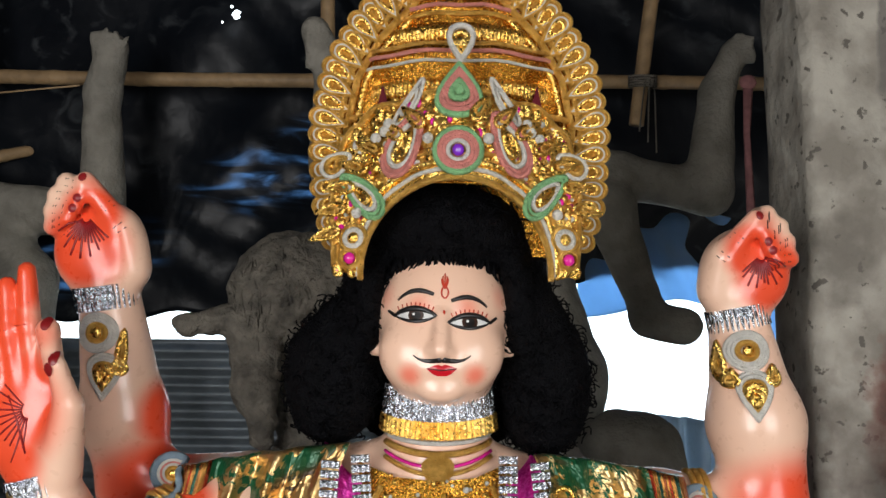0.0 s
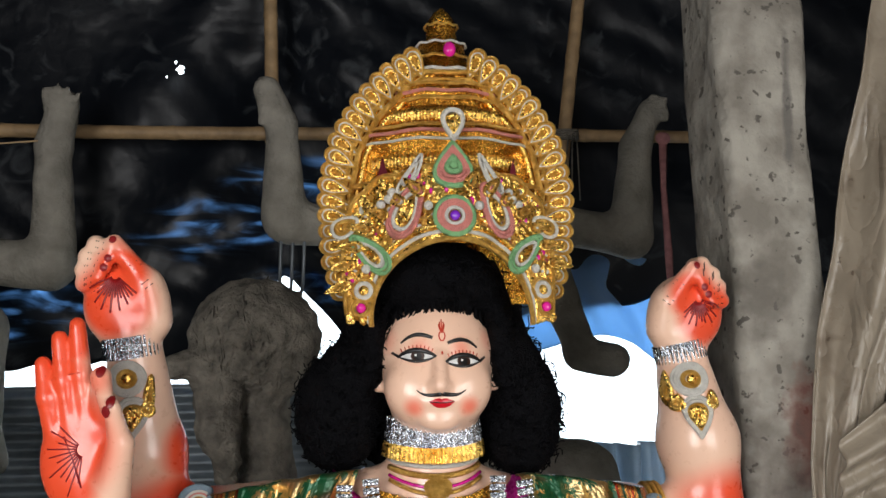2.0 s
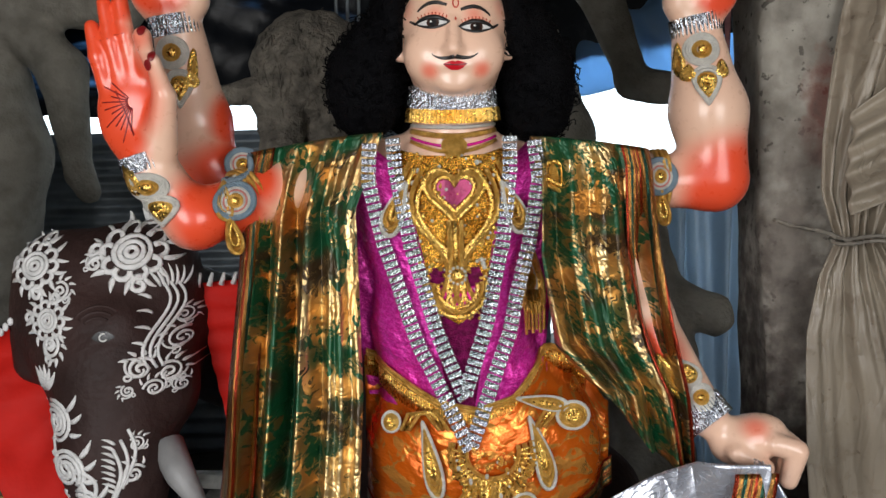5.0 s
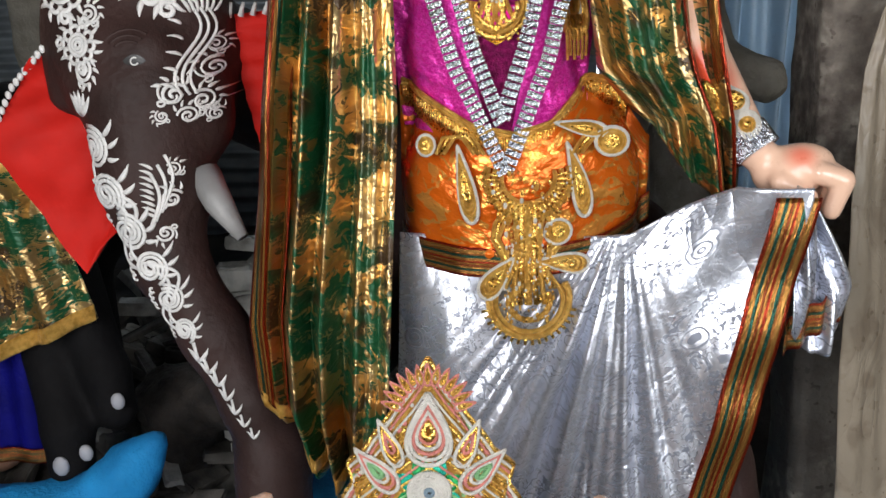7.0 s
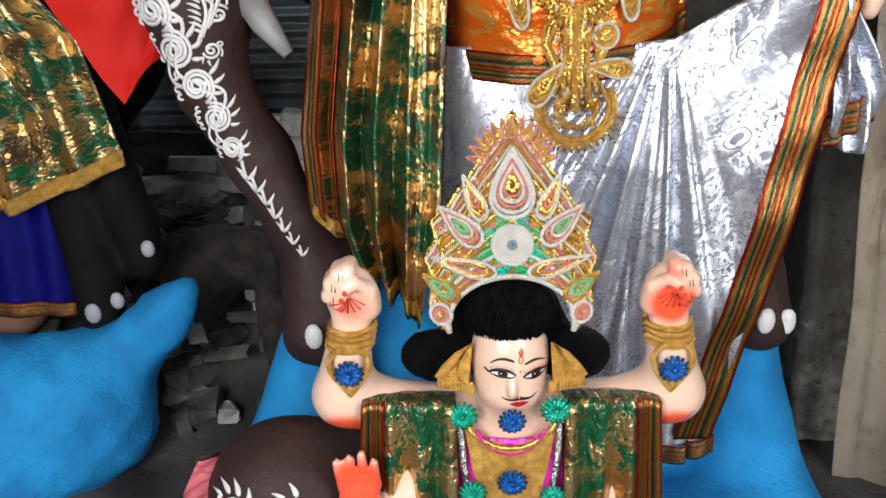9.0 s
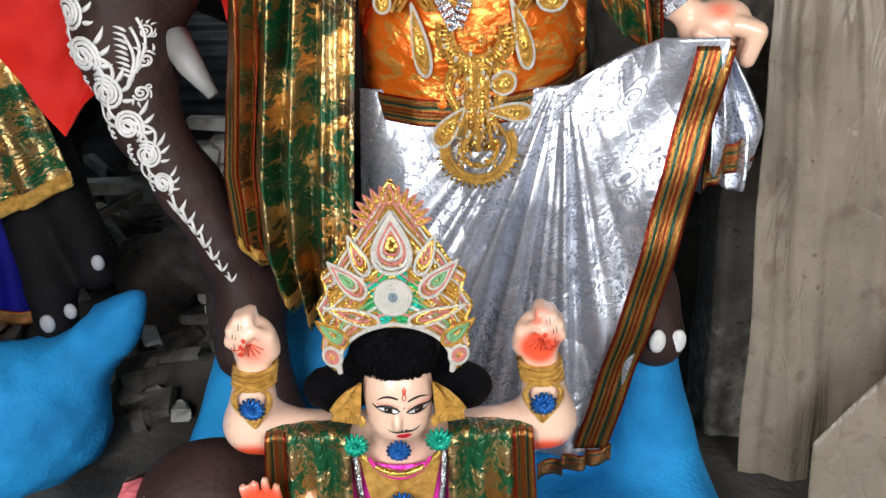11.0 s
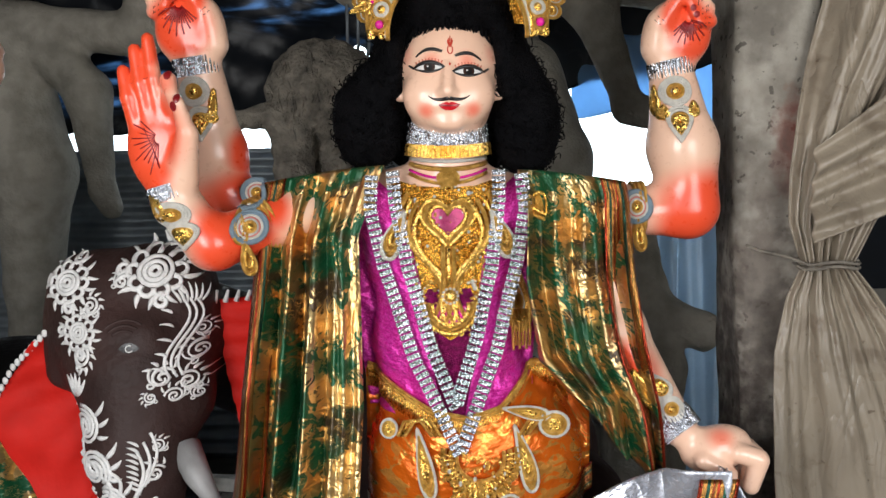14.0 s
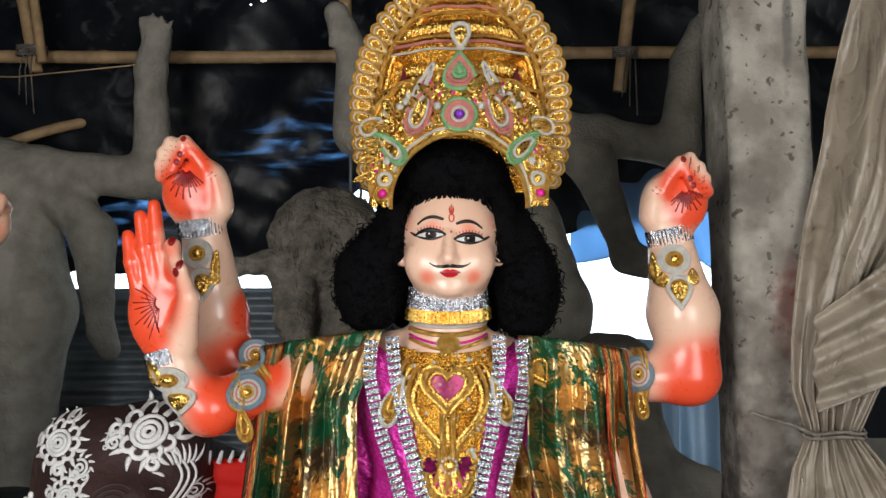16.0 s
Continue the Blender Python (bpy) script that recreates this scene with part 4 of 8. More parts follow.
    for i in range(220):
        x, z = rnd.uniform(-0.80, -0.32), rnd.uniform(1.66, 2.28)
        d = rnd.uniform(-0.04, 0.04)
        p = [(x + d * t, z + rnd.uniform(0.03, 0.09) * t) for t in (0, 0.5, 1)]
        if float(np.hypot((x + 0.58) / 0.2, (z - 2.04) / 0.2)) < 1:
            stroke(g, f, p, 0.0035, 0.001, 0, near=2.9, far=3.7)
    statue("clay_elephant", f, 0.016, [ROUGH_CLAY], "rough grey clay elephant head with visible straw", "statue", 0.013, 33, extra=g)
    f = Form()
    f.oval((0.66, 3.2, 1.55), (0.18, 0.16, 0.11), 0.05).limb((0.72, 3.15, 1.4), (0.78, 3.05, 0.9), 0.14, 0.16, 0.08).limb((0.85, 3.05, 1.12), (1.0, 2.98, 1.06), 0.09, 0.08, 0.05)
    f.limb((0.78, 3.05, 0.9), (0.78, 3.05, GROUND), 0.16, 0.2, 0.08)
    statue("clay_figure", f, 0.018, [CLAY], "dark unfinished clay lump on a thick stem", "statue", 0.008, 20)


clay_figures()

# ---- the painted idol ----
MAIN = Form()
KNUCKLES_R, TIPS_R = [(0.600, 2.186), (0.622, 2.164), (0.635, 2.136), (0.640, 2.106)], [(0.588, 2.150), (0.594, 2.134), (0.602, 2.118), (0.612, 2.100)]
KNUCKLES_L, TIPS_L = [(-0.703, 2.233), (-0.720, 2.208), (-0.726, 2.180), (-0.724, 2.152)], [(-0.668, 2.222), (-0.672, 2.201), (-0.680, 2.182), (-0.692, 2.164)]


def build_main():
    f = MAIN
    f.oval((0.0, 1.645, 1.985), (0.122, 0.118, 0.150), 0.02).oval((-0.003, 1.585, 1.90), (0.085, 0.066, 0.058), 0.05)
    f.oval((-0.06, 1.56, 1.93), (0.045, 0.035, 0.045), 0.04).oval((0.055, 1.56, 1.93), (0.045, 0.035, 0.045), 0.04)
    f.limb((-0.002, 1.527, 1.99), (-0.004, 1.506, 1.937), 0.011, 0.015, 0.015).limb((-0.018, 1.516, 1.933), (0.011, 1.516, 1.933), 0.010, 0.010, 0.01)
    f.oval((-0.003, 1.522, 1.903), (0.03, 0.012, 0.010), 0.012).oval((-0.003, 1.535, 1.865), (0.035, 0.02, 0.018), 0.02)
    f.limb((-0.124, 1.63, 1.99), (-0.122, 1.62, 1.93), 0.017, 0.012, 0.01).limb((0.122, 1.63, 1.99), (0.12, 1.62, 1.93), 0.017, 0.012, 0.01)
    f.limb((0, 1.645, 1.88), (-0.01, 1.67, 1.70), 0.082, 0.10, 0.03)
    f.oval((-0.02, 1.69, 1.56), (0.205, 0.14, 0.20), 0.06).oval((-0.02, 1.68, 1.32), (0.185, 0.16, 0.2), 0.06).oval((0.05, 1.66, 1.04), (0.27, 0.20, 0.23), 0.08)
    f.limb((-0.15, 1.69, 1.68), (-0.40, 1.66, 1.66), 0.075, 0.065, 0.05).limb((0.12, 1.69, 1.67), (0.40, 1.68, 1.645), 0.075, 0.065, 0.05)
    f.limb((0.40, 1.68, 1.645), (0.60, 1.69, 1.635), 0.062, 0.062, 0.03).limb((0.605, 1.69, 1.65), (0.588, 1.70, 1.80), 0.072, 0.086, 0.04).limb((0.588, 1.70, 1.80), (0.555, 1.70, 2.0), 0.084, 0.053, 0.03)
    f.oval((0.570, 1.695, 2.080), (0.084, 0.046, 0.086), 0.03)
    for (x, z), (tx, tz) in zip(KNUCKLES_R, TIPS_R):
        f.limb((x, 1.705, z), (x + 0.001, 1.664, z), 0.0195, 0.0185, 0.010).limb((x + 0.001, 1.664, z), (tx, 1.645, tz), 0.0175, 0.0125, 0.005)
    f.limb((0.514, 1.69, 2.045), (0.522, 1.668, 2.105), 0.034, 0.029, 0.025).limb((0.522, 1.668, 2.105), (0.575, 1.648, 2.178), 0.026, 0.017, 0.012)
    f.limb((-0.36, 1.72, 1.67), (-0.585, 1.76, 1.65), 0.062, 0.065, 0.04).limb((-0.585, 1.76, 1.65), (-0.607, 1.73, 1.80), 0.068, 0.078, 0.04).limb((-0.607, 1.73, 1.80), (-0.632, 1.70, 2.03), 0.078, 0.055, 0.03)
    f.oval((-0.648, 1.69, 2.112), (0.086, 0.046, 0.092), 0.03, -14)
    for (x, z), (tx, tz) in zip(KNUCKLES_L, TIPS_L):
        f.limb((x, 1.705, z), (x - 0.001, 1.662, z), 0.0200, 0.0190, 0.010).limb((x - 0.001, 1.662, z), (tx, 1.642, tz), 0.0180, 0.0130, 0.005)
    f.limb((-0.588, 1.69, 2.075), (-0.602, 1.668, 2.150), 0.036, 0.030, 0.025).limb((-0.602, 1.668, 2.150), (-0.664, 1.648, 2.236), 0.026, 0.017, 0.012)
    f.limb((-0.38, 1.62, 1.65), (-0.545, 1.50, 1.595), 0.062, 0.06, 0.03).limb((-0.565, 1.49, 1.59), (-0.630, 1.475, 1.685), 0.06, 0.052, 0.03)
    f.limb((-0.630, 1.475, 1.685), (-0.645, 1.47, 1.735), 0.05, 0.045, 0.02)
    f.oval((-0.660, 1.465, 1.812), (0.078, 0.032, 0.105), 0.03, 6)
    for x0, x1, z0, z1 in ((-0.714, -0.737, 1.87, 1.990), (-0.684, -0.709, 1.88, 2.036), (-0.655, -0.678, 1.88, 2.060)):
        f.limb((x0, 1.462, z0), ((x0 + x1) / 2, 1.452, (z0 + z1) / 2), 0.020, 0.0185, 0.008).limb(((x0 + x1) / 2, 1.452, (z0 + z1) / 2), (x1, 1.458, z1), 0.0185, 0.0145, 0.006)
    f.limb((-0.628, 1.46, 1.885), (-0.625, 1.425, 1.965), 0.019, 0.018, 0.01).limb((-0.625, 1.425, 1.965), (-0.605, 1.40, 1.91), 0.017, 0.014, 0.006)
    f.limb((-0.612, 1.455, 1.745), (-0.588, 1.425, 1.845), 0.036, 0.025, 0.018).limb((-0.588, 1.425, 1.845), (-0.597, 1.395, 1.915), 0.022, 0.014, 0.006)
    f.limb((0.37, 1.66, 1.55), (0.42, 1.60, 1.35), 0.06, 0.055, 0.04).limb((0.42, 1.60, 1.35), (0.535, 1.50, 1.13), 0.055, 0.042, 0.03)
    f.oval((0.620, 1.485, 1.085), (0.085, 0.055, 0.055), 0.03, 14)
    for i in range(4):
        y = 1.530 - 0.030 * i
        f.limb((0.66, y, 1.10 - 0.004 * i), (0.705, y - 0.005, 1.075), 0.024, 0.024, 0.008).limb((0.708, y - 0.005, 1.07), (0.690, y - 0.005, 1.010), 0.023, 0.020, 0.006)
    f.limb((0.58, 1.44, 1.07), (0.64, 1.43, 1.04), 0.022, 0.018, 0.01)
    f.limb((-0.08, 1.70, 0.95), (-0.10, 1.66, 0.0), 0.13, 0.09, 0.05).limb((0.18, 1.66, 0.95), (0.22, 1.60, 0.0), 0.13, 0.09, 0.05)


build_main()


def face(g, f, cx, ez, s, near, far, lip_dz=-0.084):
    """Painted eyes, brows, moustache, lips and forehead mark. Slots: 1 white, 2 black, 3 brown, 4 lip, 5 vermilion."""
    for sd in (-1, 1):
        ex, e = cx + sd * 0.046 * s, ez - sd * 0.0055 * s
        for k in range(9):
            q = -0.028 + 0.007 * k
            stroke(g, f, [(ex + q * s, e + (0.013 - 7 * q * q) * s), (ex + q * 1.12 * s, e + (0.023 - 9 * q * q) * s)], 0.0011 * s, 0.0004 * s, 5, near=near, far=far)
        patch(g, f, almond(ex, e, 0.034 * s, 0.0118 * s), 0.0015 * s, 1, near=near, far=far)
        patch(g, f, [(x, min(z, e + 0.0085 * s)) for x, z in oval2(ex + 0.001 * s, e + 0.001 * s, 0.0135 * s, 0.0115 * s)], 0.0026 * s, 3, near=near, far=far)
        patch(g, f, [(x, min(z, e + 0.0075 * s)) for x, z in oval2(ex + 0.001 * s, e + 0.001 * s, 0.0080 * s, 0.0080 * s)], 0.0036 * s, 2, 2, near, far)
        patch(g, f, oval2(ex - 0.003 * s, e + 0.003 * s, 0.0024 * s, 0.0022 * s, 8), 0.0046 * s, 1, 1, near, far)
        al = almond(ex, e, 0.036 * s, 0.0125 * s)
        wing = (ex + sd * 0.048 * s, e + 0.008 * s)
        line = al[:11] + [wing] if sd > 0 else [wing] + al[:11]
        g.tube(laid(f, line, 0.002 * s, near, far), [0.0014 * s + 0.0040 * s * math.sin(math.pi * (k + 1) / 13) for k in range(12)], 6, mi=2, flat=0.6)
        low = al[10:] + [al[0]]
        g.tube(laid(f, low, 0.002 * s, near, far), [0.0012 * s + 0.0020 * s * math.sin(math.pi * k / (len(low) - 1)) for k in range(len(low))], 6, mi=2, flat=0.6)
        br = [(cx + sd * (0.015 + 0.062 * t) * s, e + (0.037 + 0.008 * math.sin(2.9 * t) - 0.012 * t ** 3) * s) for t in np.linspace(0, 1, 12)]
        g.tube(laid(f, br, 0.0012 * s, near, far), [0.0012 * s + 0.0030 * s * math.sin(math.pi * min(1, 0.75 * t + 0.2)) for t in np.linspace(0, 1, 12)], 6, mi=2, flat=0.5)
        mo = [(cx + sd * (0.002 + 0.047 * t) * s, ez + (lip_dz + 0.018 - 0.012 * t + 0.018 * t ** 3) * s) for t in np.linspace(0, 1, 12)]
        g.tube(laid(f, mo, 0.0016 * s, near, far), [0.0062 * s * (1 - 0.88 * t) for t in np.linspace(0, 1, 12)], 6, mi=2, flat=0.5)
    lz = ez + lip_dz * s
    up = [(cx - 0.026 * s, lz + 0.002 * s), (cx - 0.013 * s, lz + 0.007 * s), (cx - 0.005 * s, lz + 0.0085 * s), (cx, lz + 0.006 * s), (cx + 0.005 * s, lz + 0.0085 * s), (cx + 0.013 * s, lz + 0.007 * s), (cx + 0.026 * s, lz + 0.002 * s)]
    dn = [(cx + 0.016 * s, lz - 0.007 * s), (cx + 0.007 * s, lz - 0.011 * s), (cx - 0.007 * s, lz - 0.011 * s), (cx - 0.016 * s, lz - 0.007 * s)]
    patch(g, f, up + dn, 0.002 * s, 4, near=near, far=far)
    stroke(g, f, [(cx - 0.024 * s, lz + 0.0015 * s), (cx, lz - 0.001 * s), (cx + 0.024 * s, lz + 0.0015 * s)], 0.0009 * s, 0.0035 * s, 2, near=near, far=far)
    tz = ez + 0.058 * s
    for a, l in ((-34, 0.017), (-17, 0.022), (0, 0.027), (17, 0.022), (34, 0.017)):
        p = [(cx + 0.004 * s + math.sin(radians(a)) * l * s * t * (1.2 - 0.6 * t), tz - 0.006 * s + l * s * t) for t in np.linspace(0, 1, 6)]
        stroke(g, f, p, 0.0012 * s, 0.0006 * s, 5, near=near, far=far)
    stroke(g, f, oval2(cx + 0.004 * s, tz - 0.012 * s, 0.006 * s, 0.010 * s, 10), 0.0014 * s, 0.0012 * s, 5, True, near=near, far=far)
    patch(g, f, oval2(cx + 0.003 * s, ez + 0.012 * s, 0.0022 * s, 0.004 * s, 8), 0.0012 * s, 5, 1, near, far)


def paint_main():
    g = Geo()
    face(g, MAIN, -0.001, 1.987, 1.0, 1.4, 1.7)
    # dark creases of the red palms
    for i in range(15):
        a = radians(218 + 8.5 * i)
        p = [(0.586 + math.cos(a) * r, 2.110 + math.sin(a) * r * 1.1) for r in np.linspace(0.008, 0.046 + 0.012 * math.sin(i * 2.7), 6)]
        stroke(g, MAIN, p, 0.0019, 0.0004, 6, near=1.5, far=1.8)
        a = radians(205 + 8.5 * i)
        p = [(-0.662 + math.cos(a) * r, 2.168 + math.sin(a) * r * 1.15) for r in np.linspace(0.008, 0.054 + 0.014 * math.sin(i * 2.9), 6)]
        stroke(g, MAIN, p, 0.0020, 0.0004, 6, near=1.5, far=1.8)
    for i in range(11):
        a = radians(138 + 12.5 * i)
        p = [(-0.655 + math.cos(a) * r, 1.838 + math.sin(a) * r * 1.15 - 0.10 * r) for r in np.linspace(0.010, 0.058 + 0.012 * math.sin(i * 2.3), 6)]
        stroke(g, MAIN, p, 0.0014, 0.0003, 6, near=1.3, far=1.6)
    stroke(g, MAIN, [(-0.69, 1.86), (-0.672, 1.82), (-0.655, 1.77)], 0.0016, 0.0003, 6, near=1.3, far=1.6)
    for x, z, ya in ((-0.605, 1.905, 1.3), (-0.597, 1.922, 1.3), (-0.622, 1.975, 1.3)):
        patch(g, MAIN, oval2(x, z, 0.008, 0.011, 10), 0.002, 6, 2, ya, 1.6)
    for x, z in (TIPS_L[1], TIPS_L[2], (-0.664, 2.240), TIPS_R[1], TIPS_R[2], (0.578, 2.182)):
        patch(g, MAIN, oval2(x, z, 0.0075, 0.0085, 10), 0.002, 6, 2, 1.5, 1.8)
    # knuckle and finger ink lines
    for (x, z), (tx, tz) in zip(KNUCKLES_R + KNUCKLES_L, TIPS_R + TIPS_L):
        for k in (0.10, 0.22, 0.55):
            qx, qz = x + (tx - x) * k, z + (tz - z) * k
            stroke(g, MAIN, [(qx, qz - 0.008), (qx + 0.001, qz + 0.008)], 0.0010, 0.0003, 2, near=1.5, far=1.8)
    for x, z, s in ((0.535, 2.135, 1), (0.510, 2.100, 1), (-0.625, 2.190, -1), (-0.600, 2.150, -1)):
        for d in (0, 0.008):
            stroke(g, MAIN, [(x - s * 0.008 + d, z + 0.008 + s * d), (x + s * 0.006 + d, z - 0.004 + s * d)], 0.0010, 0.0003, 2, near=1.5, far=1.8)
    for (x, z) in ((-0.735, 1.93), (-0.706, 1.96), (-0.674, 1.97)):
        for dz in (0.0, 0.035):
            stroke(g, MAIN, [(x - 0.012, z + dz), (x + 0.010, z + dz + 0.003)], 0.0010, 0.0003, 5, near=1.3, far=1.6)
    NAIL = mat("dark_red_ink", (0.26, 0.01, 0.012), 0.4, 0, 0.2, 30, 0.05)
    statue("deity_idol", MAIN, 0.0065, [SKIN, WHITE_PAINT, BLACK_PAINT, BROWN_PAINT, LIP_PAINT, VERMILION, NAIL],
           "glossy painted clay idol with reddened palms and raised arms", "statue", extra=g)


paint_main()


# ---- what the idol wears ----
class Surf:
    """A surface given as y over x and z, to lay ornaments on."""

    def __init__(self, fn):
        self.fn = fn

    def front(self, x, z, near=0, far=0):
        return self.fn(np.asarray(x, float), np.asarray(z, float))


def drop(cx, cz, w, h, turn=0.0, bend=0.0, n=26):
    """A teardrop or paisley outline, tip up before it is turned."""
    out = []
    for i in range(n):
        a = 2 * math.pi * i / n
        x, z = w * 1.25 * math.sin(a) * math.sin(a / 2) ** 1.4, h * math.cos(a)
        x += bend * ((z + h) / (2 * h)) ** 2
        c, s = math.cos(radians(turn)), math.sin(radians(turn))
        out.append((cx + c * x - s * z, cz + s * x + c * z))
    return out


def bean(cx, cz, w, h, turn=0.0, bend=0.0, n=26):
    """A full paisley: a long oval, narrower at the top and bent over."""
    out = []
    for i in range(n):
        a = 2 * math.pi * i / n
        z = h * math.cos(a)
        x = w * math.sin(a) * (1.0 - 0.30 * (z / h)) + bend * ((z + h) / (2 * h)) ** 2
        c, s = math.cos(radians(turn)), math.sin(radians(turn))
        out.append((cx + c * x - s * z, cz + s * x + c * z))
    return out


def nested(surf, outline, rows, off=0.004, near=1.1, far=2.0, fill=None):
    """Concentric cords of one outline: rows of (scale, slot, cord radius); fill: slot of the plate inside."""
    g = Geo()
    a = np.array(outline)
    c = a.mean(0)
    if fill is not None:
        patch(g, surf, c + (a - c) * rows[0][0], off * 0.5, fill, 3, near, far)
    for s, mi, r in rows:
        stroke(g, surf, c + (a - c) * s, r, off, mi, True, 0.8, near, far)
    return g


JEWEL = [GOLD_BEAD, WHITE_BEAD, PINK_BEAD, GREEN_BEAD, BLUE_BEAD, MAGENTA_GEM, PURPLE_GEM, GOLD, SILVER]


def wig():
    f = Form()
    f.oval((0.004, 1.672, 2.145), (0.152, 0.135, 0.098), 0.03).limb((-0.135, 1.66, 2.10), (-0.150, 1.66, 1.98), 0.045, 0.045, 0.04).limb((0.142, 1.66, 2.10), (0.158, 1.66, 1.98), 0.048, 0.045, 0.04)
    f.oval((-0.205, 1.70, 1.875), (0.092, 0.085, 0.125), 0.04).oval((0.190, 1.70, 1.865), (0.088, 0.085, 0.135), 0.04).oval((0, 1.79, 1.95), (0.22, 0.08, 0.24), 0.05)
    f.limb((-0.128, 1.60, 2.08), (-0.140, 1.62, 1.95), 0.024, 0.030, 0.02).limb((0.130, 1.60, 2.08), (0.142, 1.62, 1.95), 0.024, 0.030, 0.02)
    f.limb((-0.17, 1.68, 1.97), (-0.19, 1.69, 1.92), 0.06, 0.08, 0.03).limb((0.165, 1.68, 1.98), (0.18, 1.69, 1.92), 0.06, 0.075, 0.03)
    V, F = f.skinned(0.011, 0.006, 95)
    g = Geo()
    g.add(V, F)
    w = thing("wig", (0, 1.70, 1.74), "black curly shoulder-length wig on the idol", "wig")
    part("hair_mass", g, HAIR, w)
    rnd = random.Random(4)
    g = Geo()
    pick = [V[rnd.randrange(len(V))] for _ in range(2600)]
    for p in pick:
        if p[1] > 1.78:
            continue
        r = 0.006 + 0.007 * rnd.random()
        a0, ax = rnd.random() * 6.28, Vector((rnd.uniform(-1, 1), rnd.uniform(-1, 1), rnd.uniform(-1, 1))).normalized()
        e = ax.orthogonal().normalized()
        e2 = ax.cross(e)
        pts = [Vector(p) + e * (r * math.cos(a0 + t)) + e2 * (r * math.sin(a0 + t)) + ax * (0.004 * t) for t in np.linspace(0, 4.2, 6)]
        g.tube(pts, 0.0016, 3, caps=False)
    tagged(part("hair", g, HAIR, w), kind="stuff")
    # wispy fringe on the forehead
    g = Geo()
    for i in range(60):
        x = -0.10 + 0.205 * i / 59 + rnd.uniform(-0.003, 0.003)
        z = 2.088 - 0.016 * (abs(x) / 0.1) ** 3 * 2
        l = 0.010 + 0.014 * rnd.random()
        y = float(MAIN.front(x, z, 1.4, 1.75))
        g.tube([(x, y + 0.004, z + 0.025), (x + rnd.uniform(-0.006, 0.006), y - 0.006, z + 0.006), (x + rnd.uniform(-0.01, 0.01), y - 0.003, z - l * 0.6)], [0.005, 0.004, 0.0008], 4)
    tagged(part("fringe", g, HAIR, w), kind="stuff")


wig()
CX = 0.026
CROWN = Surf(lambda x, z: 1.452 + 0.13 * (1 - np.exp(-((x - CX) / 0.15) ** 2)) + 0.22 * (z - 2.26))


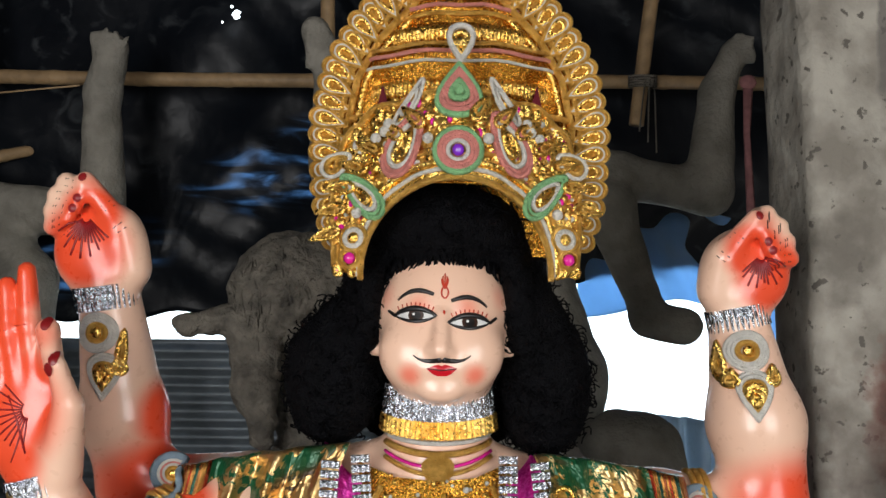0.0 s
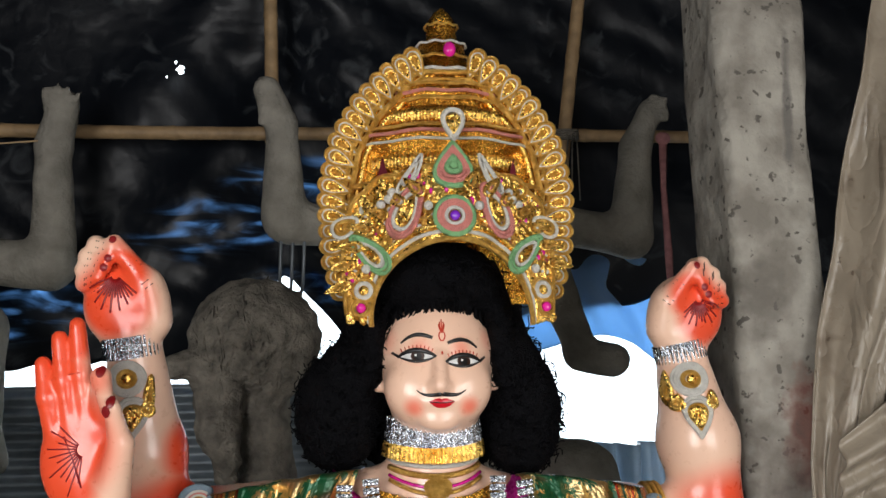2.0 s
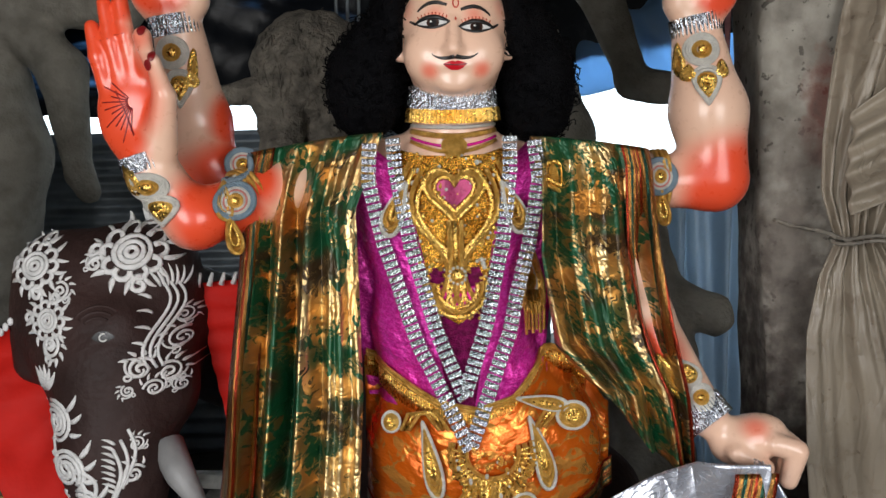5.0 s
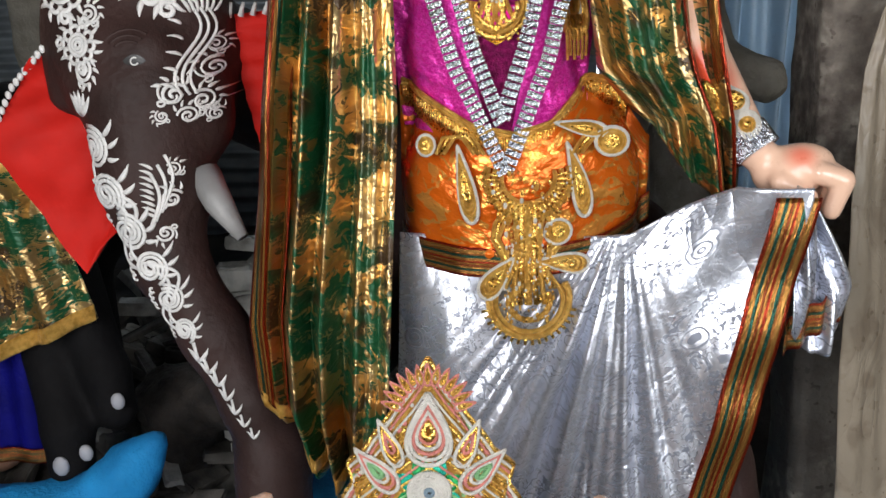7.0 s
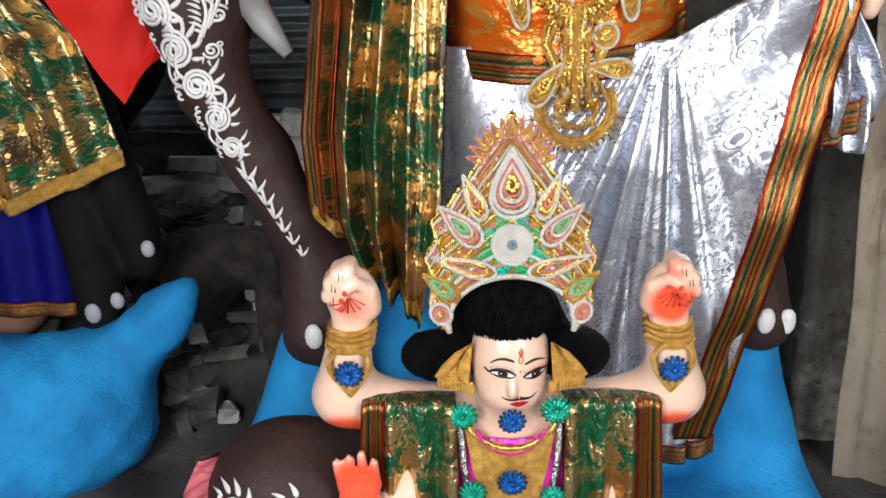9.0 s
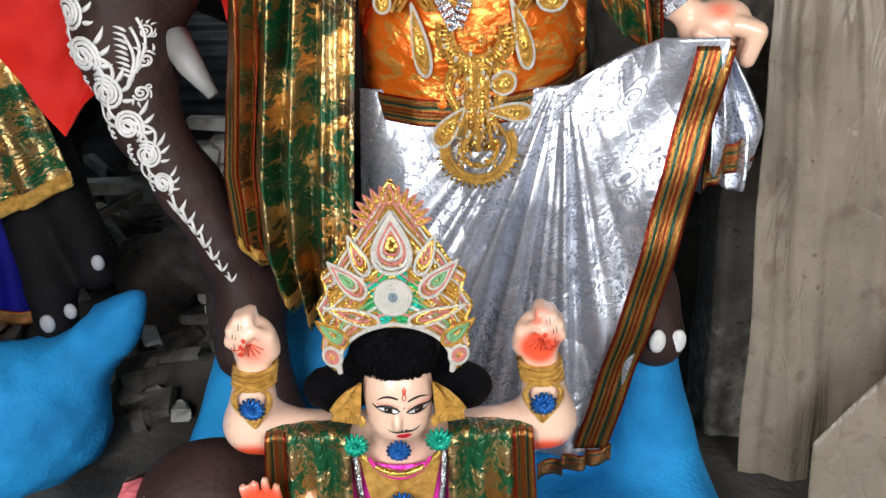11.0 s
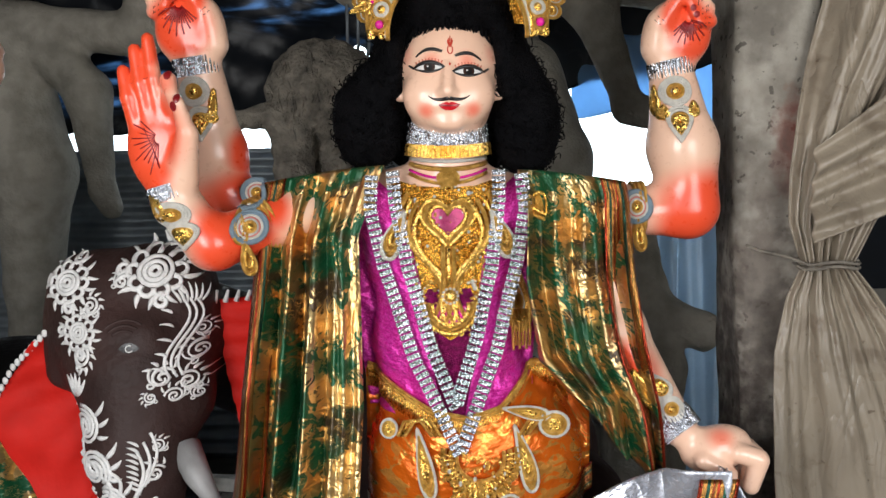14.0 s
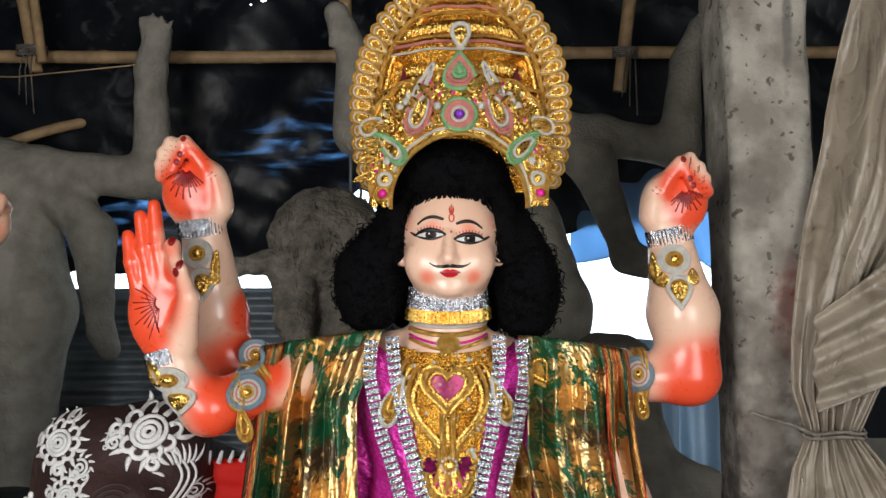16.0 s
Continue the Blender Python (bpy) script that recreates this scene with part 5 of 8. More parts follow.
def crown():
    t = thing("crown", (CX, 1.6, 2.06), "tall gold foil crown with beaded paisleys and gems", "crown")
    # stepped dome
    prof = [(2.22, .20), (2.30, .212), (2.345, .215), (2.352, .178), (2.42, .168), (2.428, .186), (2.442, .190), (2.47, .182), (2.476, .152), (2.515, .142), (2.522, .128), (2.54, .134), (2.57, .126), (2.578, .092), (2.605, .086), (2.612, .058), (2.655, .052), (2.662, .036), (2.70, .030), (2.715, .018), (2.725, .003)]
    prof = [(z + 0.28 * max(0, z - 2.56), r) for z, r in prof]
    P = np.array([[(CX + r * math.cos(w), 1.685 + 0.8 * r * math.sin(w), z) for w in np.linspace(0, 2 * math.pi, 48, endpoint=False)] for z, r in prof])
    g = Geo()
    g.grid(P, closed_u=True)
    part("stepped_dome", g, GOLD_SATIN, t)
    for z, r, m, k in ((2.455, .192, PINK_BEAD, .004), (2.437, .194, WHITE_BEAD, .003), (2.468, .190, GOLD_BEAD, .004), (2.552, .136, PINK_BEAD, .004), (2.536, .138, GOLD_BEAD, .004), (2.566, .134, GOLD_BEAD, .004), (2.60, .092, WHITE_BEAD, .004), (2.63, .062, GOLD_BEAD, .004), (2.655, .056, WHITE_BEAD, .003), (2.69, .038, GOLD_BEAD, .003), (2.345, .22, GOLD_BEAD, .006)):
        g = Geo()
        g.tube([(CX + r * math.cos(w), 1.685 + 0.8 * r * math.sin(w), z + 0.28 * max(0, z - 2.56) + 0.002 * math.sin(9 * w)) for w in np.linspace(0, 2 * math.pi, 40, endpoint=False)], k, 6, True)
        part("beaded_band", g, m, t)
    # coil fringe between the tiers
    for z, r in ((2.395, .178), (2.497, .152)):
        g = Geo()
        for i in range(64):
            w = math.pi + math.pi * i / 63
            g.ball((CX + r * math.cos(w), 1.685 + 0.8 * r * math.sin(w), z), (.006, .006, .016), nu=6, nv=5)
        tagged(part("coil_fringe", g, GOLD, t), kind="stuff")
    # maroon velvet windows
    for s in (-1, 1):
        g = Geo()
        sf = Surf(lambda x, z: 1.685 - 0.8 * np.sqrt(np.maximum(0.03 - (x - CX) ** 2, 0.0004)) - 0.012)
        patch(g, sf, [(CX + s * 0.158, 2.325), (CX + s * 0.118, 2.335), (CX + s * 0.138, 2.405)], 0.012, 0)
        part("velvet_window", g, DARK_RED, t)
    # gem at the finial
    g = Geo()
    g.ball((CX + 0.01, 1.612, 2.652), (.014, .01, .017))
    part("gem", g, MAGENTA_GEM, t, "magenta gem")
    # halo plate behind
    path = [(.190, 2.10), (.210, 2.20), (.220, 2.33), (.200, 2.43), (.156, 2.51), (.102, 2.568), (.056, 2.60)]
    out = [(CX - x, z) for x, z in path] + [(CX + x, z) for x, z in path[::-1]]
    pl = Surf(lambda x, z: np.full(np.shape(x), 1.615))
    pb = Surf(lambda x, z: np.full(np.shape(x), 1.635))
    g = Geo()
    patch(g, pl, out, 0, 0, 4)
    patch(g, pb, out[::-1], 0, 0, 4)
    part("halo_plate", g, GOLD_SATIN, t)
    for k, m, r in ((0.93, GOLD_BEAD, .007), (0.86, GOLD, .006), (1.0, GOLD_BEAD, .006)):
        g = Geo()
        c = np.array([CX, 2.33])
        g.tube([(p[0], 1.608, p[1]) for p in (c + (np.array(out) - c) * k)], r, 6)
        part("halo_rim", g, m, t)
    # loops round the halo
    lp = nested(Surf(lambda x, z: np.full(np.shape(x), 0.0)), drop(0, 0.018, .019, .036, 180), [(1.0, 0, .0034), (0.78, 1, .0018), (0.5, 7, .004)], 0.0, fill=0)
    loop_mesh = lp.mesh("loop", JEWEL)
    segs = [Vector((x, 0, z)) for x, z in [(.192, 2.14)] + path[1:]]
    dist = [0]
    for a, b in zip(segs, segs[1:]):
        dist.append(dist[-1] + (b - a).length)
    n = 19
    for s in (-1, 1):
        for i in range(n):
            d = dist[-1] * i / (n - 1)
            k = max(j for j in range(len(segs) - 1) if dist[j] <= d + 1e-9)
            a, b = segs[k], segs[k + 1]
            p = a.lerp(b, (d - dist[k]) / (dist[k + 1] - dist[k]))
            nrm = math.degrees(math.atan2(p.x, p.z - 2.27))
            ob = new("loop", loop_mesh)
            ob.parent = t
            ob.matrix_parent_inverse = t.matrix_world.inverted()
            ob.matrix_basis = pose(CX + s * p.x, 1.605 - 0.004 * (i % 2), p.z, 0, s * (nrm * 0.75 + 18), 0)
    # front plate with its arch
    def fp(u, v):
        a = np.pi * (1.03 - 1.06 * u)
        inner = np.stack([0.158 * np.cos(a), 2.065 + 0.150 * np.sin(a)], 0)
        top = 0.30 + 0.012 * np.abs(np.sin(9 * np.pi * u))
        outer = np.stack([(0.205 + 0.05 * np.sin(a)) * np.sign(np.cos(a)) * np.abs(np.cos(a)) ** 0.55, 2.06 + top * np.abs(np.sin(a)) ** 0.75], 0)
        x = CX - 0.006 + inner[0] * (1 - v) + outer[0] * v
        z = inner[1] * (1 - v) + outer[1] * v
        return x, CROWN.front(x, z) + 0.003 * np.sin(40 * u) * np.sin(9 * v), z
    cloth("front_plate", fp, 80, 22, GOLD, t, thick=0.008)
    for v, r, m in ((0.02, .0055, GOLD_BEAD), (0.12, .004, WHITE_BEAD), (0.20, .0055, GOLD), (0.98, .006, GOLD_BEAD), (0.32, .004, GOLD_BEAD)):
        u = np.linspace(0, 1, 60)
        x, y, z = fp(u, np.full(60, v))
        g = Geo()
        g.tube(np.stack([x, y - 0.007, z], -1), r, 6)
        part("plate_cord", g, m, t)
    big = [(1.0, 2, .0048), (0.86, 2, .004), (0.70, 1, .0045), (0.36, 7, .006), (0.18, 7, .005)]
    specs = [("medallion", oval2(CX - 0.004, 2.262, .037, .037, 22), [(1.0, 3, .006), (0.82, 2, .006), (0.64, 2, .005), (0.45, 1, .004)], 2, 6),
             ("drop_medallion", drop(CX - 0.003, 2.368, .040, .045), [(1.0, 3, .006), (0.80, 2, .006), (0.6, 2, .004), (0.36, 3, .006)], 0, 3),
             ("drop_loop", drop(CX, 2.452, .022, .032, 180), [(1.0, 1, .006), (0.6, 7, .005)], 7, 7)]
    for s in (-1, 1):
        specs += [("paisley", bean(CX - 0.006 + s * 0.094, 2.280, .026, .056, s * 14, -s * 0.016), big, 0, None),
                  ("paisley", bean(CX - 0.010 + s * 0.150, 2.200, .020, .050, -s * 30, s * 0.020), [(1.0, 3, .0045), (0.82, 3, .0035), (0.62, 1, .004), (0.3, 7, .005)], 7, None),
                  ("scroll", bean(CX - 0.006 + s * 0.075, 2.348, .010, .044, s * 44, s * 0.018), [(1.0, 1, .0032), (0.55, 1, .003)], 1, None),
                  ("scroll", bean(CX - 0.010 + s * 0.205, 2.255, .018, .028, s * 60, 0), [(1.0, 1, .004), (0.65, 0, .005)], 7, None),
                  ("rosette", oval2(CX + s * 0.178, 2.122, .022, .022, 16), [(1.0, 0, .004), (0.65, 1, .006), (0.3, 7, .005)], 7, 7),
                  ("gem_mount", oval2(CX + s * 0.184, 2.088, .016, .016, 14), [(1.0, 0, .004)], 0, 5)]
        for q, (x, z) in enumerate(((0.125, 2.305), (0.140, 2.295), (0.118, 2.318), (0.050, 2.284), (0.170, 2.165))):
            g = Geo()
            g.ball((CX - 0.004 + s * x, float(CROWN.front(CX + s * x, z)) - 0.018, z), (.0095, .008, .0095), 0, 8, 6)
            part("pearl", g, WHITE_BEAD, t)
        # stiff gold leaves springing from the plate
        for q in range(7):
            a = radians(96 - s * (14 + 11 * q))
            x, z = CX + 0.235 * math.cos(a) * 0.98, 2.115 + 0.225 * math.sin(a)
            part("gold_leaf", nested(CROWN, drop(x, z, .011, .026, math.degrees(a) - 90 - s * 16, s * 0.006, 14), [(1, 7, .0035), (.55, 0, .003)], 0.020, fill=7), JEWEL, t)
    for name, o, rows, fill, gem in specs:
        g = nested(CROWN, o, rows, 0.014, fill=fill)
        if gem is not None:
            c = np.array(o).mean(0)
            g.ball((c[0], float(CROWN.front(c[0], c[1])) - 0.016, c[1]), (.010, .006, .010), gem)
        part(name, g, JEWEL, t)
    rnd = random.Random(9)
    g = Geo()
    for i in range(900):
        u, v = rnd.random(), rnd.uniform(0.2, 1.0)
        x, y, z = fp(np.array([u]), np.array([v]))
        r = rnd.choice((.004, .005, .006, .010))
        g.ball((x[0], y[0] - 0.006, z[0]), (r, .003, r * rnd.uniform(0.8, 1.6)), rnd.choice((7, 7, 7, 0, 0, 1, 5)) if r < .01 else 7, nu=7, nv=4)
    tagged(part("sequin_sheet", g, JEWEL, t), kind="stuff")


crown()


def garments():
    # magenta vest
    v = thing("vest", (-0.02, 1.6, 1.2), "shiny magenta foil vest on the idol's chest", "vest")

    def fn(u, w):
        z = 1.16 + (0.50 + 0.10 * np.abs(2 * u - 1) ** 2) * w
        x = -0.015 + (u - 0.5) * (0.40 + 0.06 * np.sin(np.pi * w))
        return x, MAIN.front(x, z, 1.3, 1.8) - 0.009 - 0.004 * np.sin(30 * x + 12 * z) * np.sin(17 * z), z
    cloth("front", fn, 50, 60, MAGENTA, v, uv=(1, 1.5))

    def fc(u, w):
        z = 1.17 + 0.30 * w
        x = 0.0 + (u - 0.5) * (0.05 + 0.13 * w)
        return x, MAIN.front(x, z, 1.3, 1.8) - 0.016 - 0.003 * np.sin(40 * z), z
    cloth("centre_panel", fc, 24, 40, mat("maroon_sequin_cloth", (0.34, 0.008, 0.14), 0.35, 0.5, 0.4, 70, 0.9, 260, (0.16, 0.004, 0.06)), v, "dark maroon sequin panel")
    # orange waistcloth
    s = thing("waistcloth", (0.05, 1.5, 0.85), "bright orange foil waistcloth with gold fringe", "waistcloth")
    top = lambda x: np.interp(x, [-0.24, -0.20, -0.055, 0.03, 0.11, 0.20, 0.26, 0.34], [1.265, 1.25, 1.178, 1.165, 1.185, 1.265, 1.25, 1.13])
    bot = lambda x: np.interp(x, [-0.24, -0.20, 0.0, 0.20, 0.30, 0.36], [0.875, 0.87, 0.868, 0.885, 0.91, 0.955])
    bulge = lambda x, z: MAIN.front(x, np.maximum(z, 0.98), 1.25, 1.9)

    def fo(u, w):
        x = -0.225 + 0.57 * u
        z = bot(x) + (top(x) - bot(x)) * w
        return x, bulge(x, z) - 0.016 - 0.006 * np.sin(22 * z + 9 * x) - 0.003 * np.sin(50 * z - 20 * x), z
    cloth("cloth", fo, 60, 50, ORANGE, s, uv=(1.4, 1))

    def fb(u, w):
        x = -0.228 + 0.578 * w
        z = bot(x) - 0.012 + 0.068 * u
        return x, bulge(x, z) - 0.026 - 0.003 * np.sin(60 * x), z
    cloth("striped_border", fb, 8, 60, BORDER, s)
    g = Geo()
    for i in range(92):
        x = -0.215 + 0.50 * i / 91
        zt = float(top(x))
        y = float(bulge(x, zt)) - 0.026
        g.tube([(x, y, zt + 0.006), (x, y - 0.006, zt - 0.02), (x + 0.001, y - 0.002, zt - 0.05)], [.0028, .0034, .002], 4)
    tagged(part("tassel_fringe", g, GOLD, s), kind="stuff")
    g = Geo()
    xs = np.linspace(-0.22, 0.29, 50)
    for dz in (0.008, 0.0):
        g.tube([(x, float(bulge(x, top(x))) - 0.03, float(top(x)) + dz) for x in xs], .005, 6)
    part("beaded_edge", g, GOLD_BEAD, s)
    WS = Surf(lambda x, z: np.minimum(bulge(x, z) - 0.028, 1.47))
    # hanging gold ornament at the waist
    w = thing("waist_ornament", (0.06, 1.44, 0.74), "gold beaded horseshoe and drop ornament on the waistcloth", "ornament")
    for r, k in ((.088, .008), (.070, .006), (.056, .005)):
        g = Geo()
        stroke(g, WS, arc(0.06, 1.085, r, r * 0.95, 165, 375, 30), k, 0.004, 0)
        part("horseshoe", g, JEWEL, w)
    g = Geo()
    for a in np.linspace(175, 365, 24):
        c, q = math.cos(radians(a)), math.sin(radians(a))
        stroke(g, WS, [(0.06 + .060 * c, 1.085 + .057 * q), (0.06 + .098 * c, 1.085 + .093 * q)], .0035, 0.008, 7)
    tagged(part("coin_fringe", g, JEWEL, w), kind="stuff")
    for x, k, mi in ((0.032, .006, 0), (0.045, .006, 7), (0.06, .009, 0), (0.075, .006, 7), (0.09, .006, 0)):
        g = Geo()
        stroke(g, WS, [(x, 1.03), (0.06 + (x - 0.06) * 0.85, 0.95), (0.06 + (x - 0.06) * 0.9, 0.88), (0.063 + (x - 0.06) * 1.2, 0.80)], k, 0.006, mi)
        part("stem_cord", g, JEWEL, w)
    for s in (-1, 1):
        for k in range(3):
            g = Geo()
            q = 0.010 * k
            stroke(g, WS, [(0.06 + s * (0.030 + q), 1.015), (0.06 + s * (0.050 + q), 0.985), (0.06 + s * (0.062 + q * 0.7), 0.950), (0.06 + s * (0.045 + q * 0.6), 0.915), (0.06 + s * (0.030 + q * 0.5), 0.880), (0.062 + s * (0.050 + q), 0.835)], .0045, 0.005, (0, 7, 0)[k])
            part("side_cord", g, JEWEL, w)
    for r, k in ((.088, .008), (.074, .006), (.045, .007)):
        g = Geo()
        stroke(g, WS, arc(0.065, 0.805, r, r * 0.95, 150, 390, 30), k, 0.004, 0)
        part("lower_ring", g, JEWEL, w)
    g = Geo()
    for a in np.linspace(195, 345, 18):
        c, q = math.cos(radians(a)), math.sin(radians(a))
        stroke(g, WS, [(0.065 + .085 * c, 0.805 + .08 * q), (0.065 + .108 * c, 0.805 + .102 * q)], .0035, 0.006, 7)
    tagged(part("coin_fringe", g, JEWEL, w), kind="stuff")
    rq = random.Random(17)
    g = Geo()
    for i in range(340):
        z = rq.uniform(0.76, 1.10)
        x = 0.062 + rq.uniform(-1, 1) * np.interp(z, [0.76, 0.80, 0.86, 0.98, 1.04, 1.10], [0.05, 0.07, 0.045, 0.05, 0.09, 0.10])
        r = rq.choice((.0025, .003, .0045))
        g.ball((x, float(WS.front(x, z)) - 0.010, z), (r, .003, r * rq.uniform(1, 1.8)), rq.choice((7, 7, 0, 0, 1)), 6, 4)
    tagged(part("sequin_sheet", g, JEWEL, w), kind="stuff")
    for s in (-1, 1):
        for k in range(3):
            g = Geo()
            stroke(g, WS, [(0.06 + s * (0.092 + 0.010 * k), 1.13), (0.06 + s * (0.118 + 0.012 * k), 1.17), (0.06 + s * (0.155 + 0.012 * k), 1.165), (0.06 + s * (0.178 + 0.008 * k), 1.13)], .0045, 0.006, (0, 7, 0)[k])
            part("arm_cord", g, JEWEL, w)
    rows = [(1.0, 1, .0042), (0.80, 0, .0045), (0.58, 0, .005), (0.38, 7, .005), (0.2, 7, .004)]
    for name, o in (("paisley", drop(-0.068, 1.065, .021, .085, 6, -0.012)), ("paisley", drop(0.172, 1.075, .021, .082, 8, -0.02)),
                    ("leaf", drop(-0.010, 0.865, .026, .06, -25, 0.02)), ("leaf", drop(0.140, 0.90, .024, .058, 70, -0.02)),
                    ("rosette", oval2(0.125, 0.965, .028, .028)), ("rosette", oval2(-0.155, 1.150, .018, .022)), ("rosette", oval2(0.235, 1.155, .034, .030)), ("scroll", drop(0.17, 1.185, .016, .055, 80))):
        part(name, nested(WS, o, rows, 0.006, fill=0), JEWEL, w)
    # silver draped lower garment
    d = thing("dhoti", (0.1, 1.5, GROUND + 0.3), "pleated silver brocade dhoti gathered into the idol's fist", "dhoti")

    def edge_x(z):
        return np.interp(z, [-0.12, 0.04, 0.34, 0.48, 0.80, 1.06], [0.30, 0.375, 0.455, 0.49, 0.555, 0.612])

    def fd(u, v):
        zt = np.interp(u, [0, .50, .62, .84, 1], [0.93, 0.94, 0.955, 1.075, 1.085])
        zb = np.interp(u, [0, 1], [-0.16, 0.02])
        z = zt + (zb - zt) * v
        xl = -0.225 - 0.05 * v
        x0 = xl + (edge_x(np.clip(z, -0.12, 1.06)) - xl) * u
        x = x0 + 0.0 * v
        fan = np.clip(v * 1.4, 0, 1)
        ang = np.arctan2(x - 0.27, 1.02 - z)
        near_knot = np.hypot(x - 0.27, 0.95 - z)
        pleat = (0.032 * np.abs(np.sin(13 * ang + 1.7 * np.sin(4.3 * ang + 1) + 0.8 * np.sin(4 * near_knot))) ** 0.8 + 0.010 * np.sin(53 * ang + 1) + 0.004 * np.sin(97 * ang)) * np.clip(near_knot * 3.5, 0, 1) * np.exp(-((ang + 0.26) / 0.40) ** 2)
        pleat = pleat + 0.016 * np.sin(14 * (x + 0.25) + 9 * z) * np.exp(-((x + 0.12) / 0.12) ** 2) + 0.010 * np.sin(22 * z - 30 * x) * np.exp(-((x - 0.45) / 0.15) ** 2) * np.clip((z - 0.6) * 4, 0, 1)
        hip = np.interp(u, [0, 0.2, 0.5, 0.75, 1], [1.56, 1.495, 1.485, 1.42, 1.34])
        knee = np.interp(u, [0, 0.15, 0.4, 0.6, 1], [1.54, 1.42, 1.42, 1.37, 1.28])
        y = hip + (knee - hip) * v - pleat - 0.016 * np.sin(16 * z + 10 * u) * np.clip((u - 0.6) * 3, 0, 1) * (1 - v)
        return x, y, z
    cloth("drape", fd, 220, 130, SILVER_CLOTH, d, uv=(0.8, 1.1))

    def fe(u, v):
        z = 1.065 - 1.03 * v
        xe = edge_x(z)
        x = xe - 0.070 + 0.088 * u
        y = np.interp(v, [0, 1], [1.335, 1.275]) - 0.010 + 0.008 * np.sin(8 * z) + 0.004 * np.sin(30 * z)
        return x, y, z
    cloth("striped_border", fe, 8, 70, BORDER, d)

    def fh(u, v):
        x = 0.40 - 0.20 * v + 0.012 * np.sin(20 * v)
        z = 0.02 - 0.06 * v + 0.05 * (u - 0.5)
        return x, 1.27 + 0.01 * np.sin(26 * v), z
    cloth("hem_border", fh, 6, 30, BORDER, d)

    def ff(u, v):
        z = 1.075 - (0.30 + 0.06 * np.sin(np.pi * u)) * v - 0.02 * u
        x = 0.60 + (0.035 + 0.10 * np.minimum(v * 1.6, 1)) * u
        return x, 1.36 + 0.06 * u + 0.03 * np.sin(9 * u + 5 * v) + 0.012 * np.sin(25 * u), z
    cloth("loose_end", ff, 50, 50, SILVER_CLOTH, d, uv=(0.25, 0.4))

    def fg(u, v):
        x = 0.595 + 0.13 * v
        z = 0.715 + 0.075 * u + 0.06 * v
        return x, 1.355 + 0.06 * v + 0.012 * np.sin(18 * v), z
    cloth("loose_border", fg, 6, 24, BORDER, d)
    # green and gold shawl over both shoulders
    h = thing("shawl", (-0.35, 1.6, 0.3), "green and gold foil brocade shawl over both shoulders", "shawl")

    def hang_l(u, v):
        z = np.where(v < 0.12, 1.735 + 0.03 * np.sin(v / 0.12 * np.pi / 2), 1.765 - (v - 0.12) / 0.88 * (1.765 - np.interp(u, [0, 0.35, 1], [0.56, 0.40, 0.30])))
        xl = np.interp(z, [0.3, 0.56, 0.76, 1.06, 1.5, 1.70, 1.8], [-0.42, -0.545, -0.555, -0.515, -0.478, -0.465, -0.45])
        xr = np.interp(z, [0.3, 0.61, 1.2, 1.6, 1.8], [-0.30, -0.245, -0.215, -0.225, -0.15])
        x = xl + (xr - xl) * u
        back = np.where(v < 0.12, (1 - v / 0.12) * 0.16, 0)
        fold = (0.040 * np.sin(25 * u + 0.8 * np.sin(3 * z)) * np.interp(u, [0, 0.62, 0.8, 1], [1, 1, 0.35, 0.35]) + 0.022 * (1 - 2 * np.abs(np.sin(15 * u + 1 + 0.5 * np.sin(2.3 * z)))) * np.interp(u, [0, 0.62, 0.8, 1], [1, 1, 0.3, 0.3]) + 0.007 * np.sin(58 * u + 2 * z) + 0.010 * np.sin(11 * u - 4 * z)) * np.clip(v * 2.5, 0.15, 1)
        y = 1.575 - 0.11 * np.clip((1.75 - z) / 0.5, 0, 1) + 0.05 * (u - 0.5) ** 2 + back - fold - 0.12 * np.clip((1.25 - z) / 0.8, 0, 1) * (0.3 + 0.7 * u)
        return x, y, z - 0.055 * (1 - u) ** 1.5 * np.exp(-3 * v)
    cloth("hanging_end", hang_l, 150, 130, GREEN_GOLD, h, uv=(0.9, 3.2))

    def bl(u, v):
        U, V = 0.0 + 0.21 * u, 0.11 + 0.86 * v
        x, y, z = hang_l(U, V)
        return x - 0.004, y - 0.012, z
    cloth("striped_border", bl, 14, 90, BORDER, h)

    def hemfn(u, v):
        x, y, z = hang_l(np.clip(v, 0, 1), np.full_like(u, 0.985))
        return x, y - 0.010, z - 0.008 + 0.035 * u
    cloth("hem", hemfn, 4, 40, GOLD_BEAD, h)

    def hang_r(u, v):
        z = np.where(v < 0.12, 1.72 + 0.03 * np.sin(v / 0.12 * np.pi / 2), 1.75 - (v - 0.12) / 0.88 * (1.75 - np.interp(u, [0, 0.5, 1], [1.22, 1.06, 1.01])))
        xl = np.interp(z, [1.0, 1.19, 1.3, 1.5, 1.7, 1.8], [0.34, 0.30, 0.205, 0.175, 0.185, 0.14])
        xr = np.interp(z, [1.0, 1.2, 1.35, 1.5, 1.7, 1.8], [0.50, 0.475, 0.445, 0.43, 0.425, 0.41])
        x = xl + (xr - xl) * u
        back = np.where(v < 0.12, (1 - v / 0.12) * 0.14, 0)
        fold = (0.034 * np.sin(20 * u + 5 * z) + 0.014 * (1 - 2 * np.abs(np.sin(13 * u + 2 * z))) + 0.006 * np.sin(47 * u - 3 * z) + 0.008 * np.sin(9 * u - 6 * z)) * np.clip(v * 2.5, 0.12, 1)
